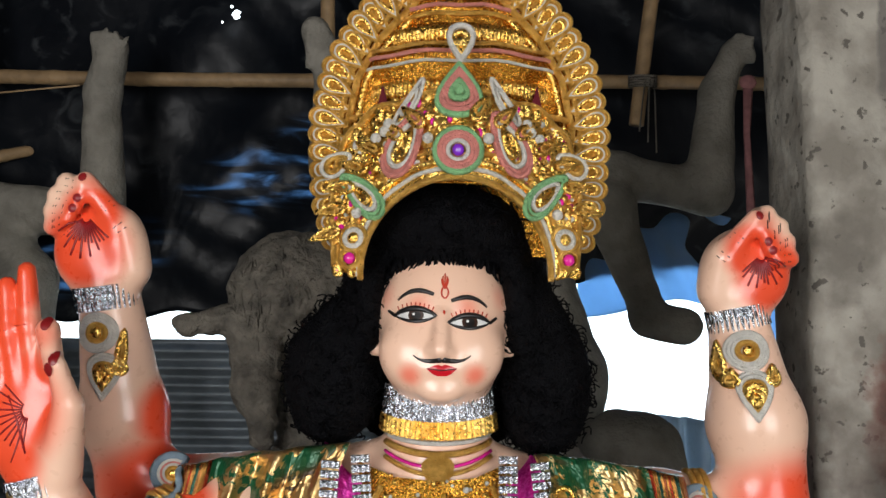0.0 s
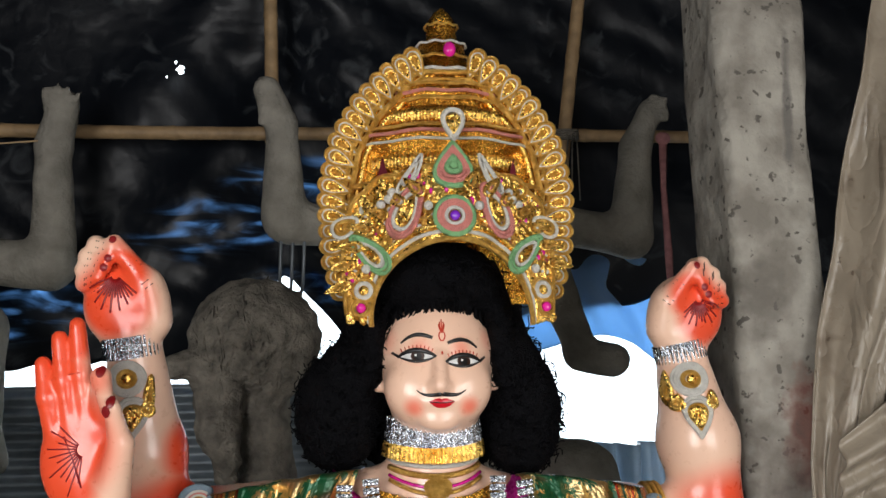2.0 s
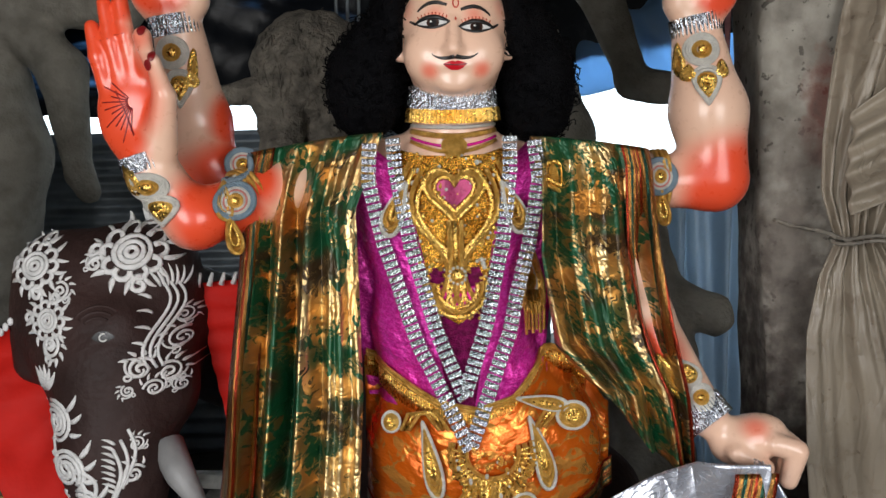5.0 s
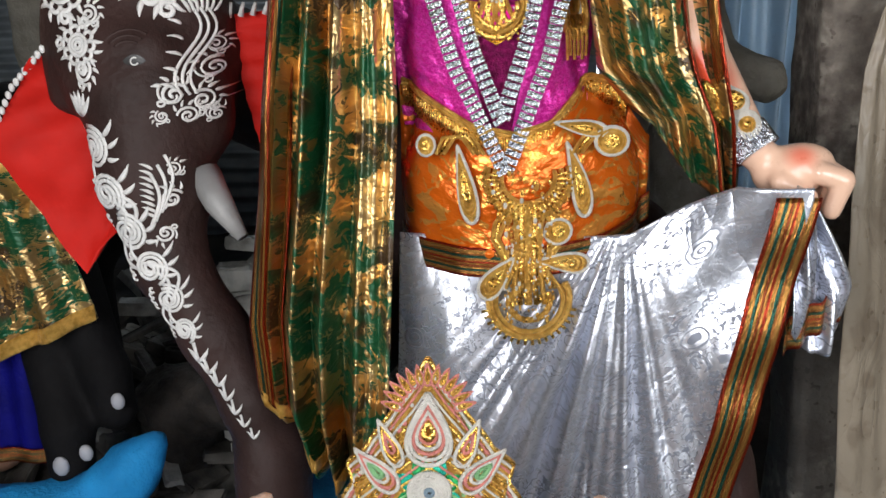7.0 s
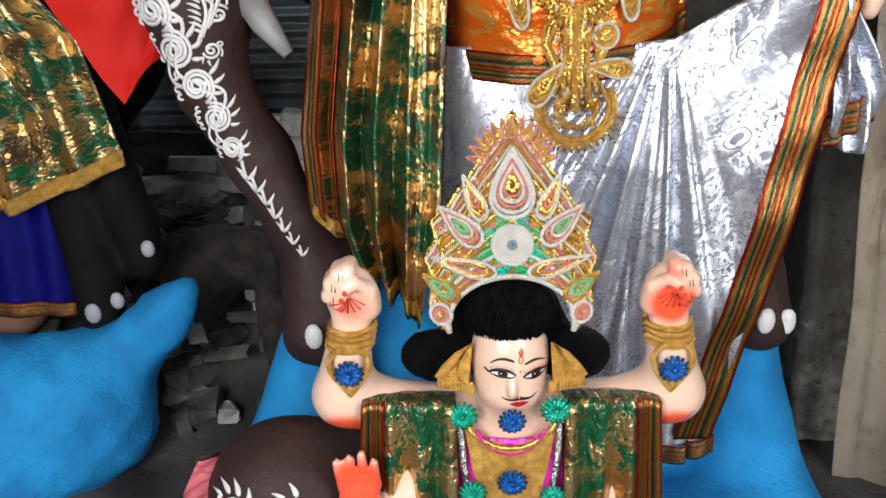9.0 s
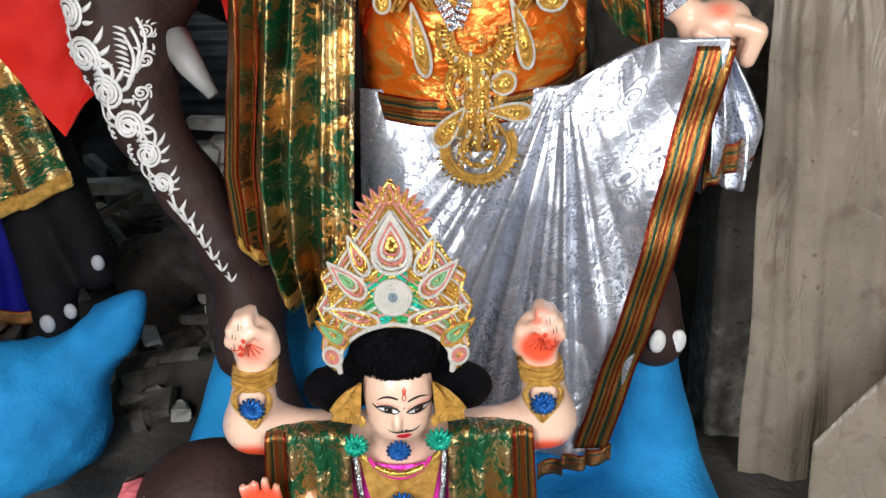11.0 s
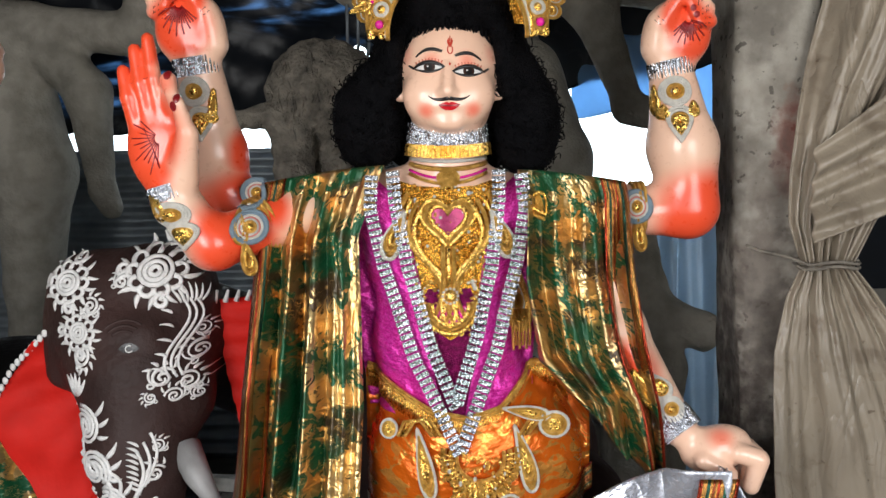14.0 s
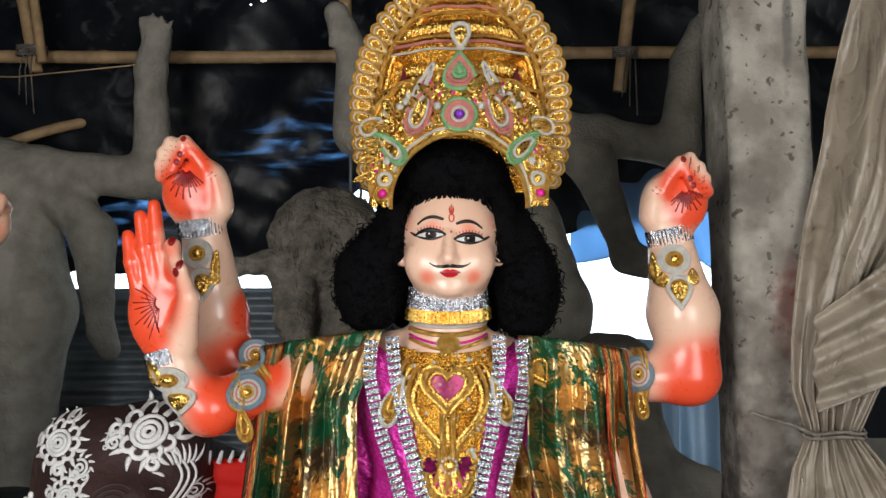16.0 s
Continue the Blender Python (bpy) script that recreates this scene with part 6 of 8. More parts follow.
        y = 1.585 - 0.10 * np.clip((1.75 - z) / 0.6, 0, 1) + back - fold
        return x, y, z - 0.045 * u ** 1.5 * np.exp(-3 * v)
    cloth("hanging_end", hang_r, 110, 90, GREEN_GOLD, h, uv=(0.9, 2.4))

    def br(u, v):
        U, V = 0.76 + 0.24 * u, 0.11 + 0.87 * v
        x, y, z = hang_r(U, V)
        return x + 0.004, y - 0.012, z
    cloth("striped_border", br, 14, 70, BORDER, h)


garments()


def jewellery():
    chest = Surf(lambda x, z: MAIN.front(x, z, 1.3, 1.8) - 0.014)
    b = thing("breast_ornament", (0, 1.53, 1.36), "gold beaded breastplate with maroon heart window", "ornament")
    o = [(-0.15, 1.735), (-0.08, 1.715), (0.0, 1.712), (0.06, 1.715), (0.125, 1.735), (0.115, 1.66), (0.085, 1.585), (0.07, 1.50), (0.055, 1.42), (0.03, 1.37), (-0.005, 1.35), (-0.04, 1.37), (-0.065, 1.42), (-0.08, 1.50), (-0.10, 1.585), (-0.135, 1.66)]
    g = Geo()
    patch(g, chest, o, 0.004, 0, 8)
    part("plate", g, GOLD_SATIN, b)
    heart = [(-0.008 + 0.0026 * 16 * math.sin(t) ** 3, 1.635 + 0.0026 * (13 * math.cos(t) - 5 * math.cos(2 * t) - 2 * math.cos(3 * t) - math.cos(4 * t))) for t in np.linspace(0, 2 * math.pi, 26, endpoint=False)]
    g = Geo()
    patch(g, chest, heart, 0.012, 0)
    part("heart_window", g, mat("maroon_foil", (0.30, 0.005, 0.08), 0.3, 0.3, 0.3, 30), b, "maroon foil heart")
    for k, mi, r in ((1.05, 7, .005), (1.35, 0, .007), (1.6, 7, .005)):
        g = Geo()
        a = np.array(heart)
        c = a.mean(0)
        stroke(g, chest, c + (a - c) * k, r, 0.014, mi, True)
        part("heart_cord", g, JEWEL, b)
    for s in (-1, 1):
        for k in range(4):
            g = Geo()
            p = [(-0.008 + s * (0.095 - 0.012 * k - 0.055 * t + 0.035 * math.sin(2 * math.pi * t)), 1.70 - 0.30 * t - 0.01 * k) for t in np.linspace(0, 1, 20)]
            stroke(g, chest, p, .0055, 0.014, (0, 7, 0, 7)[k])
            part("scroll_cord", g, JEWEL, b)
        part("paisley", nested(chest, drop(-0.008 + s * 0.135, 1.60, .024, .06, s * 12, -s * 0.02), [(1, 1, .005), (.7, 0, .006), (.4, 7, .006)], 0.02, fill=0), JEWEL, b)
        part("shoulder_leaf", nested(chest, drop(-0.008 + s * 0.225, 1.665, .04, .05, 180 + s * 30), [(1, 0, .005), (.6, 7, .005)], 0.02, fill=0), JEWEL, b)
    for k in range(3):
        g = Geo()
        stroke(g, chest, [(-0.02 + 0.012 * k, 1.575), (-0.02 + 0.012 * k, 1.46)], .0065, 0.016, (0, 7, 0)[k])
        part("centre_cord", g, JEWEL, b)
    g = Geo()
    patch(g, chest, arc(-0.005, 1.43, .04, .04, 180, 360, 16), 0.013, 0)
    part("crescent_window", g, MAGENTA_GEM, b, "maroon foil crescent")
    for r, mi in ((.043, 7), (.053, 0), (.063, 7)):
        g = Geo()
        stroke(g, chest, arc(-0.005, 1.43, r, r, 170, 370, 24), .005, 0.015, mi)
        part("crescent_cord", g, JEWEL, b)
    g = Geo()
    y = float(chest.front(-0.005, 1.455)) - 0.02
    g.ball((-0.005, y, 1.455), (.016, .012, .016), 7)
    for a in range(0, 360, 30):
        g.ball((-0.005 + .018 * math.cos(radians(a)), y, 1.455 + .018 * math.sin(radians(a))), .004, 1, 6, 4)
    part("boss", g, JEWEL, b)
    rnd = random.Random(5)
    g = Geo()
    for i in range(260):
        t = rnd.random()
        z = 1.36 + 0.36 * t
        x = -0.008 + rnd.uniform(-1, 1) * (0.05 + 0.09 * t)
        r = rnd.choice((.003, .004, .006))
        g.ball((x, float(chest.front(x, z)) - 0.010, z), (r, .003, r), rnd.choice((7, 7, 0, 1)), 6, 4)
    tagged(part("sequin_sheet", g, JEWEL, b), kind="stuff")
    # silver link necklaces
    lm = Geo()
    for dx in (-0.0125, -0.0045, 0.0045, 0.0125):
        lm.box((dx, 0, 0), (0.0076, 0.006, 0.0138), 0, None, 0.4)
    lm.box((0, 0.003, 0), (0.033, 0.002, 0.0125), 0)
    link = lm.mesh("link", [SILVER], smooth=False)
    sil = Surf(lambda x, z: np.minimum(MAIN.front(x, np.maximum(z, 1.0), 1.3, 1.8) - 0.036, 1.56))
    for nm, pts, lab in (("outer", [(-0.19, 1.745), (-0.195, 1.66), (-0.165, 1.52), (-0.09, 1.30), (0.012, 1.095), (0.105, 1.32), (0.155, 1.52), (0.178, 1.66), (0.168, 1.745)], "long silver link necklace hanging to the waist"),
                         ("inner", [(-0.140, 1.755), (-0.135, 1.68), (-0.105, 1.52), (-0.05, 1.33), (0.004, 1.195), (0.055, 1.35), (0.095, 1.52), (0.115, 1.68), (0.115, 1.755)], "shorter silver link necklace hanging in a V")):
        t = thing("necklace", (0, 1.5, pts[4][1]), lab, "necklace", "silver necklaces")
        P = laid(sil, [np.array(pts[i]) + (np.array(pts[i + 1]) - np.array(pts[i])) * k / 12 for i in range(8) for k in range(12)] + [pts[-1]], 0.0)
        L = np.concatenate([[0], np.cumsum(np.linalg.norm(np.diff(P, axis=0), axis=1))])
        n = int(L[-1] / 0.0165)
        for i in range(n):
            s = L[-1] * (i + 0.5) / n
            p = Vector([np.interp(s, L, P[:, k]) for k in range(3)])
            q = Vector([np.interp(s + 0.006, L, P[:, k]) for k in range(3)]) - Vector([np.interp(s - 0.006, L, P[:, k]) for k in range(3)])
            zz = q.normalized()
            if zz.z < 0:
                zz = -zz
            xx = Vector((0, 1, 0)).cross(zz).normalized()
            yy = zz.cross(xx)
            ob = new("link", link)
            ob.parent = t
            ob.matrix_parent_inverse = t.matrix_world.inverted()
            ob.matrix_basis = Matrix.Translation(p) @ Matrix((xx, yy, zz)).transposed().to_4x4()
    # choker
    c = thing("choker", (-0.005, 1.64, 1.77), "wide pleated silver and gold foil choker with beads", "choker")
    for z0, z1, r0, r1, m, nm in ((1.805, 1.865, .100, .093, SILVER, "silver_band"), (1.785, 1.815, .104, .101, GOLD, "gold_band")):
        P = np.array([[(-0.006 + (r0 + (r1 - r0) * v + 0.0035 * math.sin(61 * w) + 0.002 * math.sin(97 * w)) * math.cos(w), 1.647 + (r0 + (r1 - r0) * v + 0.0035 * math.sin(61 * w)) * math.sin(w), z0 + (z1 - z0) * v + 0.004 * math.cos(2 * w)) for w in np.linspace(0, 2 * math.pi, 300, endpoint=False)] for v in np.linspace(0, 1, 6)])
        g = Geo()
        g.grid(P, closed_u=True)
        part(nm, g, m, c)
    neck = Surf(lambda x, z: MAIN.front(x, z, 1.4, 1.8) - 0.006)
    for dz, mi, k in ((0.0, 1, .004), (0.012, 0, .006), (0.026, 5, .003), (0.034, 0, .004)):
        g = Geo()
        stroke(g, neck, [(-0.006 + x, 1.782 - dz - 0.028 * (1 - (x / 0.1) ** 2) * (0.3 + dz * 20)) for x in np.linspace(-0.095, 0.095, 30)], k, 0.004, mi)
        part("bead_string", g, JEWEL, c)
    g = Geo()
    patch(g, neck, drop(-0.006, 1.722, .032, .032, 180), 0.008, 0)
    part("pendant", g, JEWEL, c, "gold drop pendant")
    # pleated cuffs with beaded discs
    def cuff(a, bb, r, label, discs):
        a, bb = Vector(a), Vector(bb)
        ax = (bb - a).normalized()
        e = ax.orthogonal().normalized()
        e2 = ax.cross(e)
        t = thing("bracelet", a, label, "bracelet", "bracelets")
        P = np.array([[tuple(a.lerp(bb, v) + (e * math.cos(w) + e2 * math.sin(w)) * (r + 0.0025 * math.sin(37 * w) + 0.001 * math.sin(71 * w))) for w in np.linspace(0, 2 * math.pi, 150, endpoint=False)] for v in np.linspace(0, 1, 4)])
        g = Geo()
        g.grid(P, closed_u=True)
        part("foil_cuff", g, SILVER, t)
        for (x, z, w, h, turn, near, far, kind) in discs:
            sf = Surf(lambda xx, zz, n=near, f=far: MAIN.front(xx, zz, n, f))
            if kind == "disc":
                g = nested(sf, oval2(x, z, w, h, 22), [(1, 1, .004), (.84, 1, .004), (.68, 1, .004), (.45, 0, .006)], 0.006, near, far, fill=1)
                g.ball((x, float(sf.front(x, z)) - 0.008, z), (w * .3, .005, h * .3), 7)
            elif kind == "leaf":
                g = nested(sf, drop(x, z, w, h, turn), [(1, 1, .0045), (.82, 1, .004), (.6, 0, .005), (.42, 7, .009), (.2, 7, .006)], 0.006, near, far, fill=1)
            elif kind == "blue":
                g = nested(sf, oval2(x, z, w, h, 22), [(1, 4, .006), (.8, 4, .005), (.62, 1, .004), (.42, 0, .006)], 0.008, near, far, fill=0)
                g.ball((x, float(sf.front(x, z)) - 0.010, z), (w * .25, .005, h * .25), 7)
            else:
                g = nested(sf, drop(x, z, w, h, turn), [(1, 7, .006), (.6, 0, .006)], 0.006, near, far, fill=7)
            part({"disc": "beaded_disc", "leaf": "beaded_leaf", "blue": "corded_rosette"}.get(kind, "gold_wing"), g, JEWEL, t)
    cuff((0.560, 1.70, 1.975), (0.552, 1.70, 2.015), 0.056, "pleated silver cuff with beaded discs on a raised wrist",
         [(0.553, 1.935, .036, .034, 0, 1.5, 1.8, "disc"), (0.562, 1.855, .032, .042, 180, 1.5, 1.8, "leaf"), (0.510, 1.915, .007, .034, 4, 1.5, 1.85, "wing"), (0.525, 1.885, .013, .014, 0, 1.5, 1.85, "wing"), (0.596, 1.892, .012, .016, 0, 1.5, 1.85, "wing")])
    cuff((-0.632, 1.70, 2.000), (-0.638, 1.695, 2.045), 0.057, "pleated silver cuff with beaded discs on a raised wrist",
         [(-0.632, 1.955, .036, .034, 0, 1.55, 1.8, "disc"), (-0.588, 1.925, .007, .034, -4, 1.55, 1.85, "wing"), (-0.592, 1.895, .013, .014, 0, 1.55, 1.85, "wing"), (-0.618, 1.875, .032, .04, 180, 1.55, 1.8, "leaf")])
    cuff((-0.640, 1.472, 1.70), (-0.650, 1.470, 1.735), 0.053, "pleated silver cuff with beaded discs on a blessing hand",
         [(-0.632, 1.665, .042, .026, 0, 1.3, 1.6, "disc"), (-0.610, 1.615, .042, .03, 180, 1.3, 1.6, "leaf"), (-0.665, 1.68, .014, .03, 30, 1.3, 1.65, "wing")])
    cuff((0.515, 1.515, 1.16), (0.545, 1.492, 1.12), 0.050, "pleated silver cuff with beaded discs on the lowered wrist",
         [(0.488, 1.235, .026, .03, 30, 1.4, 1.8, "leaf"), (0.512, 1.185, .028, .026, 0, 1.4, 1.8, "disc"), (0.455, 1.225, .014, .05, 30, 1.4, 1.8, "wing")])
    for lab, ax, r, discs in (("gold armband with a corded rosette", ((0.455, 1.68, 1.645), (0.47, 1.68, 1.645)), .066, [(0.455, 1.655, .036, .038, "blue")]),
                              ("gold armband with two corded rosettes", ((-0.455, 1.58, 1.63), (-0.468, 1.57, 1.625)), .066, [(-0.485, 1.703, .038, .034, "blue"), (-0.468, 1.630, .036, .036, "blue")])):
        t = thing("armband", ax[0], lab, "armband", "armbands")
        a, bb = Vector(ax[0]), Vector(ax[1])
        d = (bb - a).normalized()
        e = d.orthogonal().normalized()
        e2 = d.cross(e)
        for k in range(3):
            g = Geo()
            g.tube([tuple(a + d * (0.012 * k) + (e * math.cos(w) + e2 * math.sin(w)) * r) for w in np.linspace(0, 2 * math.pi, 40, endpoint=False)], .006, 6, True)
            part("gold_cord", g, GOLD_BEAD, t)
        for x, z, w, h, kind in discs:
            sf = Surf(lambda xx, zz: np.minimum(MAIN.front(xx, np.clip(zz, 1.60, 1.69), 1.35, 1.8), 1.66))
            g = nested(sf, oval2(x, z, w, h, 22), [(1, 4, .006), (.86, 4, .004), (.72, 1, .004), (.6, 2, .003), (.46, 1, .004), (.3, 0, .006)], 0.012, fill=0)
            g.ball((x, float(sf.front(x, z)) - 0.014, z), (w * .25, .006, h * .25), 7)
            part("corded_rosette", g, JEWEL, t)
            g = nested(sf, drop(x + (0.01 if x > 0 else -0.005), z - 0.07, .014, .04, 10), [(1, 0, .005), (.6, 7, .004)], 0.012, fill=0)
            part("tassel_loop", g, JEWEL, t)
    # tassel hanging on the vest
    t = thing("tassel", (0.17, 1.5, 1.33), "gold beaded almond tassel hanging at the side of the vest", "tassel")
    sf = Surf(lambda x, z: MAIN.front(np.minimum(x, 0.155), z, 1.3, 1.8) - 0.03)
    part("almond", nested(sf, drop(0.165, 1.43, .03, .075, 3), [(1, 0, .007), (.78, 7, .006), (.55, 1, .004), (.35, 0, .006)], 0.006, fill=0), JEWEL, t)
    g = Geo()
    for k in range(6):
        stroke(g, sf, [(0.145 + 0.008 * k, 1.40), (0.146 + 0.009 * k, 1.36), (0.148 + 0.008 * k, 1.31 + 0.008 * (k % 2))], .0035, 0.012, 0)
    tagged(part("threads", g, JEWEL, t), kind="stuff")


jewellery()


# ---- elephant beside the idol ----
def spiral(cx, cz, r, turns=1.6, a0=0.0, sign=1, n=26):
    return [(cx + r * (1 - 0.86 * t) * math.cos(a0 + sign * 6.283 * turns * t), cz + r * (1 - 0.86 * t) * math.sin(a0 + sign * 6.283 * turns * t)) for t in np.linspace(0, 1, n)]


def scroll_motif(g, f, cx, cz, r, a0, sign, mi, near, far, leaves=7):
    """A painted double spiral with leaf strokes round it."""
    k = r * 0.175
    stroke(g, f, spiral(cx, cz, r, 1.7, a0, sign), k, 0.001, mi, flat=0.35, near=near, far=far)
    stroke(g, f, spiral(cx, cz, r * 1.28, 0.55, a0 + 2.2 * sign, sign, 14), k * 0.8, 0.001, mi, flat=0.35, near=near, far=far)
    stroke(g, f, spiral(cx + r * 1.15 * math.cos(a0 + 3.4), cz + r * 1.15 * math.sin(a0 + 3.4), r * 0.42, 1.2, a0 + 1, -sign, 14), k * 0.7, 0.001, mi, flat=0.35, near=near, far=far)
    for i in range(leaves):
        a = a0 + sign * (0.4 + 0.55 * i)
        c, s = math.cos(a), math.sin(a)
        p = [(cx + c * r * t + s * sign * -0.25 * r * (t - 1) ** 2 * 4, cz + s * r * t + c * sign * 0.25 * r * (t - 1) ** 2 * 4) for t in np.linspace(1.15, 1.75, 5)]
        P = laid(f, p, 0.001, near, far)
        g.tube(P, [k * 0.5, k * 1.2, k * 1.1, k * 0.7, k * 0.2], 5, mi=mi, flat=0.35)


def leaf(g, f, a, b, w, mi, near, far):
    """A pointed painted leaf stroke, curved a little."""
    ax, az, bx, bz = *a, *b
    p = [(ax + (bx - ax) * t + 0.16 * (bz - az) * t * (1 - t) * 2, az + (bz - az) * t - 0.16 * (bx - ax) * t * (1 - t) * 2) for t in np.linspace(0, 1, 6)]
    g.tube(laid(f, p, 0.001, near, far), [w * q for q in (0.5, 0.95, 1.0, 0.8, 0.5, 0.12)], 5, mi=mi, flat=0.35)


def bloom(g, f, cx, cz, r, mi, near, far):
    """A painted flower: rings, two rows of petals and side curls."""
    k = r * 0.085
    for q in (0.14, 0.30, 0.46):
        stroke(g, f, oval2(cx, cz, r * q, r * q * 0.85, 14), k, 0.001, mi, True, 0.35, near, far)
    for i in range(10):
        a = 2 * math.pi * i / 10
        stroke(g, f, arc(cx + 0.62 * r * math.cos(a), cz + 0.54 * r * math.sin(a), r * 0.20, r * 0.18, math.degrees(a) - 120, math.degrees(a) + 120, 9), k, 0.001, mi, flat=0.35, near=near, far=far)
    for i in range(7):
        a = 2 * math.pi * (i + 0.5) / 7
        c, q = math.cos(a), math.sin(a)
        if i % 2:
            stroke(g, f, spiral(cx + 0.98 * r * c, cz + 0.88 * r * q, r * 0.24, 1.2, a + 2.6, 1, 14), k, 0.001, mi, flat=0.35, near=near, far=far)
        for o in (-0.16, 0.16):
            leaf(g, f, (cx + 0.80 * r * math.cos(a + o), cz + 0.70 * r * math.sin(a + o)), (cx + 1.22 * r * math.cos(a + o * 1.9), cz + 1.08 * r * math.sin(a + o * 1.9)), k * 1.1, mi, near, far)


def vine(g, f, pts, rs, mi, near, far):
    """A running scroll: paired spirals swung left and right of one stem, with flame leaves along it."""
    for i, ((x, z), r) in enumerate(zip(pts, rs)):
        sg = 1 if i % 2 else -1
        a0 = 1.9 if sg < 0 else -1.1
        k = r * 0.105
        for q, ph, turns in ((1.0, 0.0, 1.9), (0.78, 0.25, 1.4)):
            stroke(g, f, spiral(x, z, r * q, turns, a0 + ph, sg, 30), k, 0.001, mi, flat=0.35, near=near, far=far)
        if i + 1 < len(pts):
            (x2, z2), r2 = pts[i + 1], rs[i + 1]
            dx, dz = x2 - x, z2 - z
            for o in (-0.14, 0.16):
                p = [(x + dx * t - dz * (0.42 * math.sin(math.pi * t) * sg + o), z + dz * t + dx * (0.42 * math.sin(math.pi * t) * sg + o)) for t in np.linspace(-0.15, 1.15, 12)]
                stroke(g, f, p, k * 0.95, 0.001, mi, flat=0.35, near=near, far=far)
        for j in range(3):
            a = 0.70 - 0.55 * j
            c, q = math.cos(a), math.sin(a)
            leaf(g, f, (x + r * 0.95 * c, z + r * 0.95 * q), (x + r * (1.62 - 0.12 * (j % 2)) * c, z + r * 1.62 * q + 0.35 * r), k * 1.35, mi, near, far)
        for j in range(4):
            a = 2.7 + 0.34 * j
            stroke(g, f, arc(x + r * 1.22 * math.cos(a), z + r * 1.22 * math.sin(a), r * 0.16, r * 0.16, 60, 330, 8), k * 0.8, 0.001, mi, flat=0.35, near=near, far=far)


def ear_sheet(g, inner, outer, y0, y1, mi, folds=5):
    """A thick ear between two edges, each a list of (x, z)."""
    n, m = 22, 14
    for back in (0, 1):
        P = np.zeros((m, n, 3))
        for i in range(m):
            for j in range(n):
                t, s = i / (m - 1), j / (n - 1)
                a = [np.interp(s, np.linspace(0, 1, len(inner)), [p[k] for p in inner]) for k in (0, 1)]
                b = [np.interp(s, np.linspace(0, 1, len(outer)), [p[k] for p in outer]) for k in (0, 1)]
                P[i, j] = a[0] + (b[0] - a[0]) * t, y0 + (y1 - y0) * t + 0.016 * math.sin(folds * 3.1 * s + 5 * t) * t + 0.006 * math.sin(folds * 8 * s - 4 * t) + 0.018 * back, a[1] + (b[1] - a[1]) * t
        g.grid(P[:, ::-1] if back else P, mi=mi if not back else 0)


ELE = Form()


